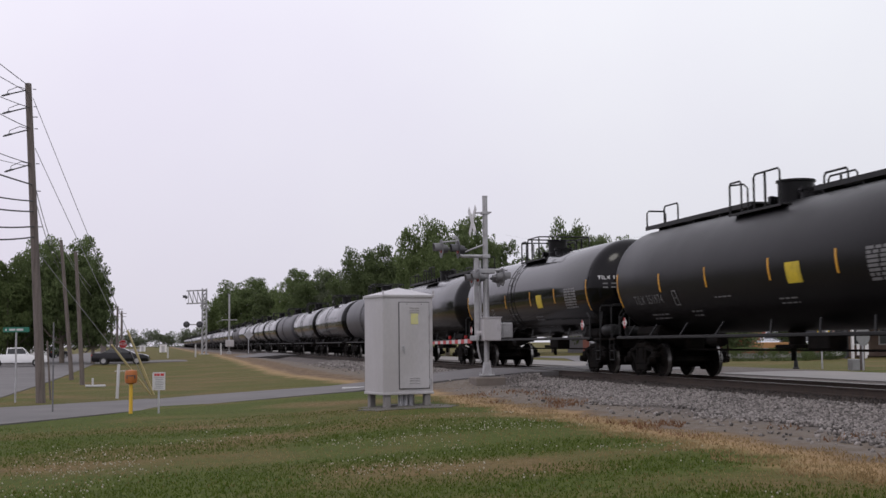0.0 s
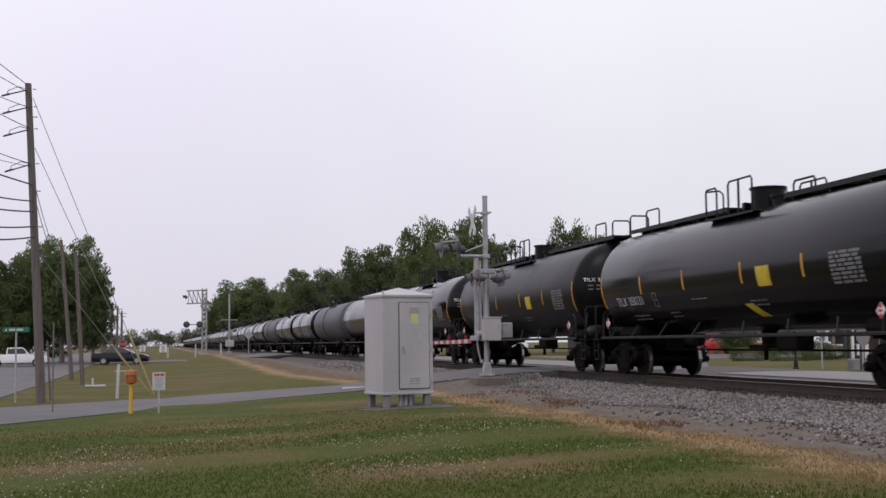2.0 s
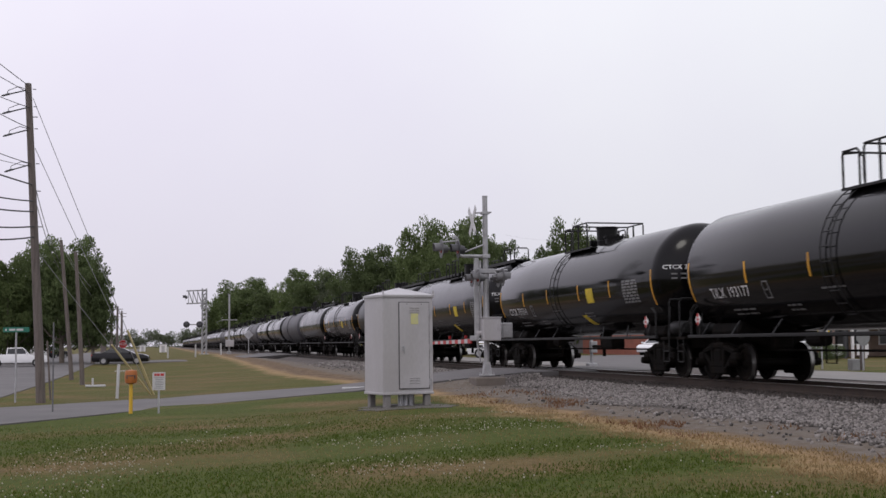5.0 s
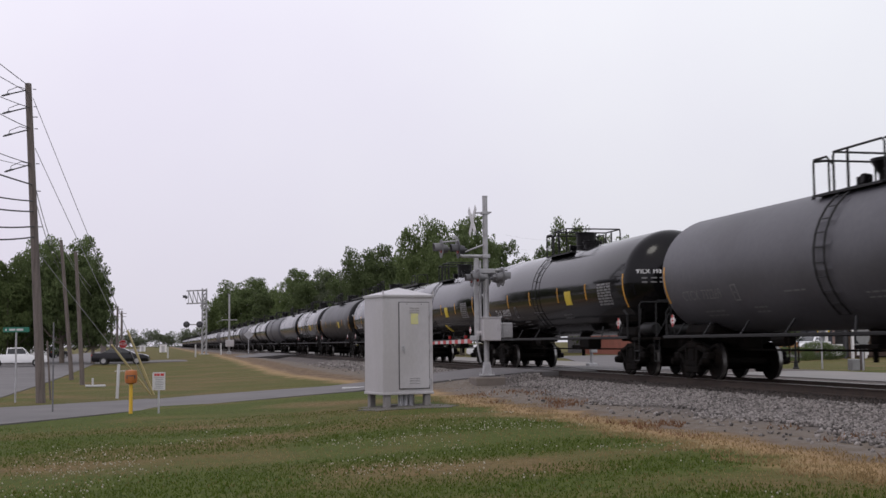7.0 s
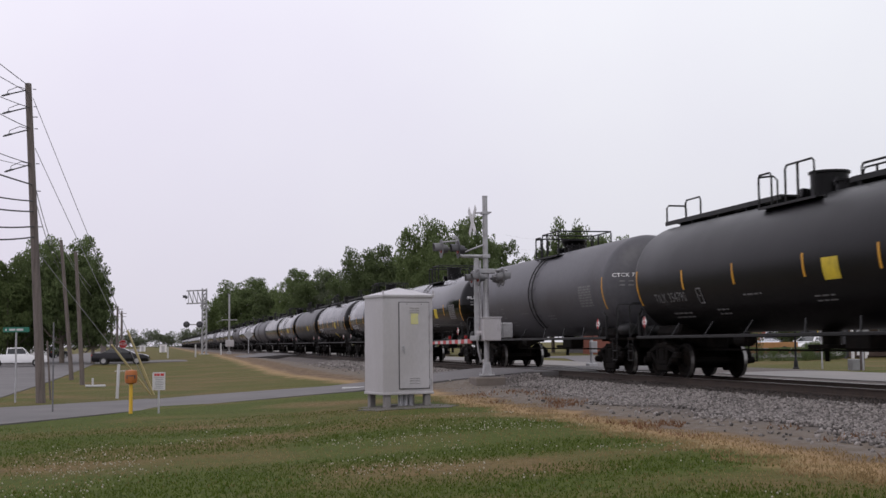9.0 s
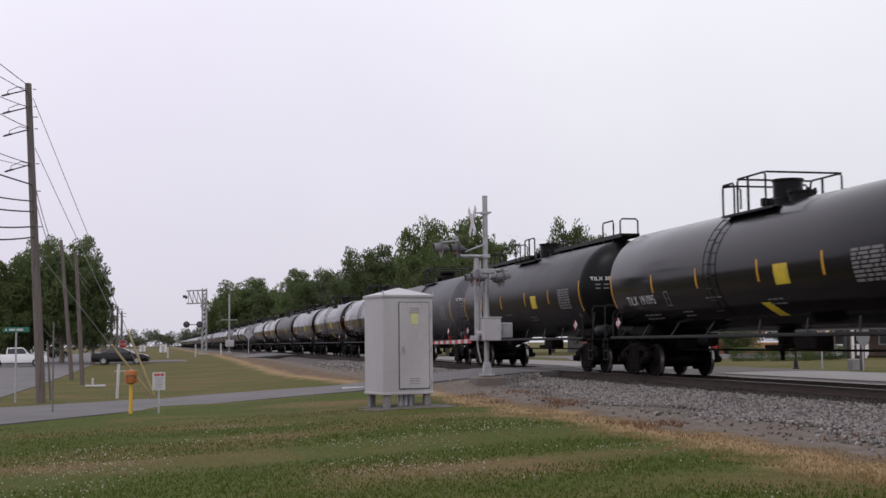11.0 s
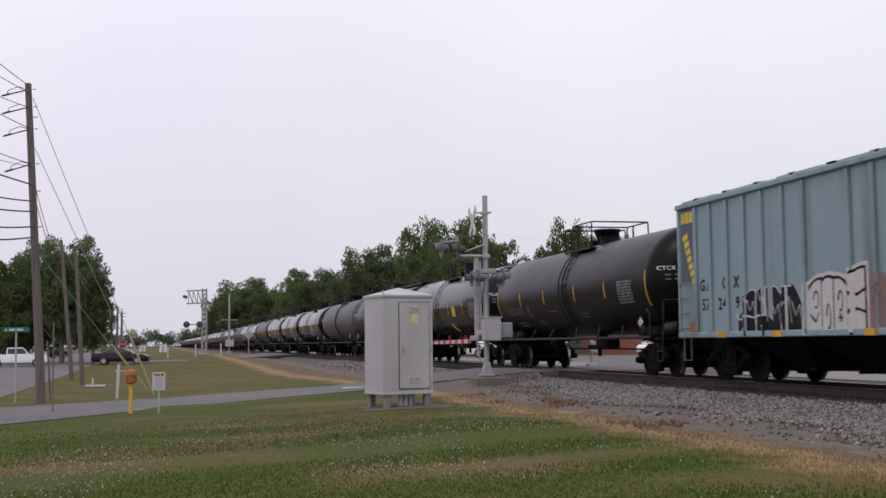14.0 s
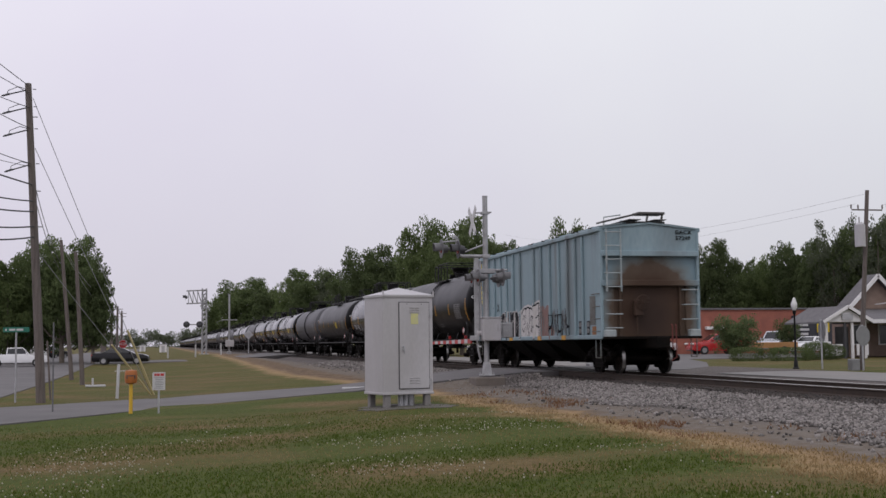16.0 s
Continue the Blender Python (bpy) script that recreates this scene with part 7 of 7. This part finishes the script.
def street_lamp():
    c = thing("street_lamp", pose(24.72, 44.62, -0.22), "black ornamental street lamp with white globe", "street lamp")
    bm = bmesh.new()
    lathe(bm, [(0.13, 0), (0.13, 0.08), (0.09, 0.12), (0.075, 0.34), (0.045, 0.4), (0.035, 2.2), (0.06, 2.24), (0.08, 2.38), (0.0, 2.38)], 16)
    part("post", bm, BLACK_RAIL, c, smooth=True)
    bm = bmesh.new()
    lathe(bm, [(0.07, 2.38), (0.11, 2.48), (0.13, 2.62), (0.1, 2.7), (0.08, 2.74), (0.07, 2.8), (0.04, 2.87), (0.0, 2.9)], 16)
    part("globe", bm, material("frosted_globe", (0.6, 0.6, 0.58), (0.68, 0.68, 0.66), 0.35), c, smooth=True)


street_lamp()
stop_sign(25.54, 43.98, -0.22, 2.0, False, "back of an octagonal sign on a post", 80)
stop_sign(26.05, 41.9, -0.22, 1.75, False, "back of a grey octagonal stop sign", 20)
PR, _ = utility_pole(26.21, 42.33, -0.22, (26.73, 42.33, 6.75), 0.1, 0.075, "grey wooden power pole with transformer")
bm = bmesh.new()
rod(bm, (0.05, -0.15, 4.75), (0.05, -0.15, 5.6), 0.2, seg=18)
rod(bm, (0.05, -0.15, 5.6), (0.05, -0.15, 5.68), 0.2, 0.1, seg=18)
rod(bm, (0.0, -0.2, 5.65), (0.0, -0.2, 5.9), 0.03, seg=8)
part("transformer", bm, CAB_GREY, PR, "grey pole-mounted transformer can", True)
bm = bmesh.new()
box(bm, 0.48, 0, 6.2, 1.3, 0.05, 0.05)
for x in (-0.2, 0.1, 1.15):
    rod(bm, (x, 0, 6.24), (x, 0, 6.4), 0.03, seg=8)
part("crossarm", bm, POLE_WOOD, PR)
wire((26.6, 42.3, 6.6), (34, 120, 12), 1.2, 0.0045, THIN_WIRE)
wire((26.2, 42.3, 6.2), (32, 120, 11), 1.2, 0.0045, THIN_WIRE)
wire((27.3, 42.3, 6.2), (60, 30, 7), 0.8, 0.0045, THIN_WIRE)


def meter_box():
    c = thing("utility_box", pose(25.75, 42.1, -0.22), "grey metal utility box on the lawn", "utility box")
    bm = bmesh.new()
    box(bm, 0, 0, 0.22, 0.36, 0.3, 0.46, 0.02)
    part("body", bm, DULL_ALU, c)
    bm = bmesh.new()
    box(bm, 0, -0.155, 0.23, 0.3, 0.02, 0.38, 0.005)
    part("door", bm, DULL_ALU, c)


meter_box()


def signal_stand(x, y, z, label):
    """Short signal stand near the crossing, seen under the cars."""
    c = thing("signal_stand", pose(x, y, z), label, "signal stand")
    bm = bmesh.new()
    rod(bm, (0, 0, -0.1), (0, 0, 1.3), 0.07, seg=12)
    box(bm, 0, 0, 0.05, 0.4, 0.4, 0.3, 0.03)
    part("post", bm, SIGNAL_GREY, c)
    bm = bmesh.new()
    box(bm, 0.05, -0.1, 0.9, 0.3, 0.25, 0.5, 0.02)
    part("box", bm, SIGNAL_GREY, c)


signal_stand(18.6, 51.5, -0.15, "silver signal stand across the tracks")


def bungalow(x, y, z, s, label):
    c = thing("relay_hut", pose(x, y, z), label, "relay hut")
    bm = bmesh.new()
    box(bm, 0, 0, s * 0.5, s * 0.9, s * 0.8, s, 0.05)
    part("wall", bm, TRIM_WHITE, c)
    bm = bmesh.new()
    box(bm, 0, 0, s * 1.03, s, s * 0.9, 0.12, 0.03)
    part("roof", bm, CAB_GREY, c)
    bm = bmesh.new()
    box(bm, 0, -s * 0.41, s * 0.45, s * 0.4, 0.05, s * 0.8)
    part("door", bm, CAB_GREY, c)


bungalow(0.5, 270, -0.5, 1.7, "white relay hut beside the far track")
bungalow(-4.6, 330, -0.5, 1.6, "white relay hut beside the far street")


def white_shed():
    c = thing("shed", pose(-17.5, 150, -0.6), "small white building behind the street trees", "building")
    bm = bmesh.new()
    box(bm, 0, 0, 1.6, 9, 6, 3.2)
    part("wall", bm, TRIM_WHITE, c)
    bm = bmesh.new()
    roof_planes(bm, -4.8, 4.8, -3.3, 3.3, 3.1, 4.4)
    part("roof", bm, ROOF_GREY, c)
    bm = bmesh.new()
    box(bm, 2.5, -3.02, 1.2, 1.0, 0.06, 2.2)
    part("door", bm, HOOD, c)


white_shed()

# ---- grass, clover, dry stems and ballast stones ----
BLADE = leaf_material("grass_blades", (0.044, 0.074, 0.007), (0.088, 0.122, 0.018), 0.4)
DRY = leaf_material("dry_grass", (0.19, 0.13, 0.06), (0.38, 0.275, 0.14), 0.4)
CLOVER = leaf_material("clover_blossom", (0.42, 0.40, 0.31), (0.58, 0.55, 0.45))
WEED = leaf_material("rusty_dry_weeds", (0.14, 0.07, 0.038), (0.26, 0.15, 0.085), 0.4)
PEBBLE = leaf_material("ballast_stones", (0.05, 0.045, 0.041), (0.285, 0.262, 0.245))

OILY = leaf_material("oily_ballast_stones", (0.015, 0.013, 0.012), (0.075, 0.062, 0.054))


def heights(xy):
    return np.array([ground_z(a, b) + (0.02 * noise.noise((a * 0.35, b * 0.35, 0)) if a < 11 else 0) for a, b in xy])


def field(xy, k):
    return np.array([noise.noise((a * k * 0.55, b * k * 1.5, 3.7)) for a, b in xy])


def blades(xy, h, w, g):
    n = len(xy)
    z = heights(xy)
    a = g.uniform(0, 2 * math.pi, n)
    dx, dy = np.cos(a) * w, np.sin(a) * w
    hh = h * g.uniform(0.5, 1.3, n)
    tip = np.stack([xy[:, 0] + g.normal(0, 0.5, n) * hh, xy[:, 1] + g.normal(0, 0.5, n) * hh, z + hh], 1)
    vs = np.stack([np.stack([xy[:, 0] - dx, xy[:, 1] - dy, z - 0.01], 1), np.stack([xy[:, 0] + dx, xy[:, 1] + dy, z - 0.01], 1), tip], 1).reshape(-1, 3)
    return vs, np.arange(n * 3).reshape(-1, 3)


def in_view(g, n, y0, y1, x0, x1):
    """Spread points denser towards the near end of the lawn."""
    y = y0 * (y1 / y0) ** g.uniform(0, 1, n)
    lo = np.maximum(-0.14 * y - 0.5, x0)
    hi = np.minimum(0.68 * y + 0.5, x1)
    return np.stack([lo + (hi - lo) * g.uniform(0, 1, n), y], 1)


def wobble(xy):
    return np.array([noise.noise((a * 0.9, b * 0.9, 9.1)) for a, b in xy])


def lawn():
    g = np.random.RandomState(8)
    xy = in_view(g, 90000, 8.5, 30, -6, 9)
    edge = 7.3 + 0.5 * wobble(xy)
    f = field(xy, 0.35)
    keep = (xy[:, 0] < edge) & (f < 0.12 + 0.25 * g.uniform(-1, 1, len(xy)))
    vs, tr = blades(xy[keep], 0.034, 0.011, g)
    tagged(new("grass", many("grass", vs, tr, BLADE)), "short mown green grass blades", "grass", kind="stuff")
    keep = (xy[:, 0] < edge) & (f > 0.05 + 0.3 * g.uniform(-1, 1, len(xy)))
    keep &= g.uniform(0, 1, len(xy)) < 0.28
    vs, tr = blades(xy[keep], 0.03, 0.008, g)
    tagged(new("dry_grass", many("dry_grass", vs, tr, DRY)), "tan dry grass blades in worn patches", "grass", kind="stuff")
    xy = in_view(g, 26000, 9, 34, 6, 11)
    w_ = wobble(xy)
    keep = (xy[:, 0] > 7.1 + 0.5 * w_) & (xy[:, 0] < 8.7 + 0.6 * w_)
    vs, tr = blades(xy[keep], 0.04, 0.012, g)
    tagged(new("straw", many("straw", vs, tr, DRY)), "pale dead straw along the ballast edge", "grass", kind="stuff")
    xy = in_view(g, 9000, 11, 38, 8, 10.8)
    cl_ = np.array([noise.noise((a * 0.8, b * 0.5, 1.3)) for a, b in xy])
    keep = cl_ + 0.15 * g.uniform(-1, 1, len(xy)) > 0.36
    vs, tr = blades(xy[keep], 0.08, 0.02, g)
    tagged(new("weeds", many("weeds", vs, tr, WEED)), "rusty dry weeds on the gravel edge", "weeds", kind="stuff")
    # clover blossoms in loose drifts
    xy = in_view(g, 8000, 8.8, 26, -5, 7.3)
    cl_ = np.array([noise.noise((a * 0.45, b * 0.7, 5.2)) for a, b in xy])
    keep = cl_ + 0.35 * g.uniform(-1, 1, len(xy)) > 0.42
    xy = xy[keep]
    n = len(xy)
    z = heights(xy) + g.uniform(0.04, 0.09, n)
    r = g.uniform(0.008, 0.015, n)
    off = np.array([(1, 0, 0), (0, 1, 0), (-1, 0, 0), (0, -1, 0), (0, 0, 1), (0, 0, -1)], float)
    cen = np.stack([xy[:, 0], xy[:, 1], z], 1)
    vs = (cen[:, None, :] + off[None] * r[:, None, None]).reshape(-1, 3)
    t8 = np.array([(0, 1, 4), (1, 2, 4), (2, 3, 4), (3, 0, 4), (1, 0, 5), (2, 1, 5), (3, 2, 5), (0, 3, 5)])
    tr = (np.arange(n)[:, None, None] * 6 + t8[None]).reshape(-1, 3)
    tagged(new("clover", many("clover", vs, tr, CLOVER)), "white clover blossoms scattered in the grass", "clover", kind="stuff")


lawn()


def ballast(bed):
    g = np.random.RandomState(12)
    parts = []
    for n, y0, y1, x0, x1, s in (((42000, 12, 40.5, 9.0, 12.7, 0.034), (9000, 50, 90, 9.5, 12.7, 0.06)) if not bed else ((9000, 12, 40.5, 12.6, 13.75, 0.034), (3000, 50, 90, 12.6, 13.75, 0.05), (4000, 12, 40.5, 15.4, 17.6, 0.04), (3500, 12, 40.5, 13.9, 15.3, 0.03))):
        y = y0 * (y1 / y0) ** g.uniform(0, 1, n)
        x = x0 + (x1 - x0) * g.uniform(0, 1, n) ** 0.8
        if x0 < 10:
            keep = g.uniform(0, 1, n) < np.clip((x - 9.9 - 0.05 * np.clip(y - 20, 0, 20) - 0.35 * np.sin(y * 1.1) - 0.3 * np.sin(y * 0.37)) / 0.9, 0.03, 1)
            x, y = x[keep], y[keep]
        z = np.array([ground_z(a, b) for a, b in zip(x, y)])
        parts.append((np.stack([x, y, z], 1), s * g.uniform(0.6, 1.5, len(x))))
    cen = np.concatenate([p[0] for p in parts])
    sz = np.concatenate([p[1] for p in parts])
    n = len(cen)
    off = np.array([(1, 0, 0), (0, 1, 0), (-1, 0, 0), (0, -1, 0), (0, 0, 1), (0, 0, -1)], float)
    sh = off[None] * g.uniform(0.55, 1.35, (n, 6, 1)) + g.normal(0, 0.18, (n, 6, 3))
    q, _ = np.linalg.qr(g.normal(size=(n, 3, 3)))
    vs = (cen[:, None, :] + np.einsum("nij,nkj->nki", q, sh) * sz[:, None, None] + np.array([0, 0, 0.012])).reshape(-1, 3)
    t8 = np.array([(0, 1, 4), (1, 2, 4), (2, 3, 4), (3, 0, 4), (1, 0, 5), (2, 1, 5), (3, 2, 5), (0, 3, 5)])
    tr = (np.arange(n)[:, None, None] * 6 + t8[None]).reshape(-1, 3)
    tagged(new("ballast", many("ballast", vs, tr, OILY if bed else PEBBLE)), "oil-darkened ballast between the rails" if bed else "grey crushed stone track ballast", "ballast", kind="stuff")


ballast(False)
ballast(True)


def motions():
    for ob, y in CARS:
        walk(ob, [(float(t), pose(TX, y + run(t), 0)) for t in range(17)])
    step = 2 / FPS
    for w, y in wheelsets:
        walk(w, [(k * step, pose(0, y, WR, -math.degrees(run(k * step) / WR), 0, 0)) for k in range(241)])


motions()
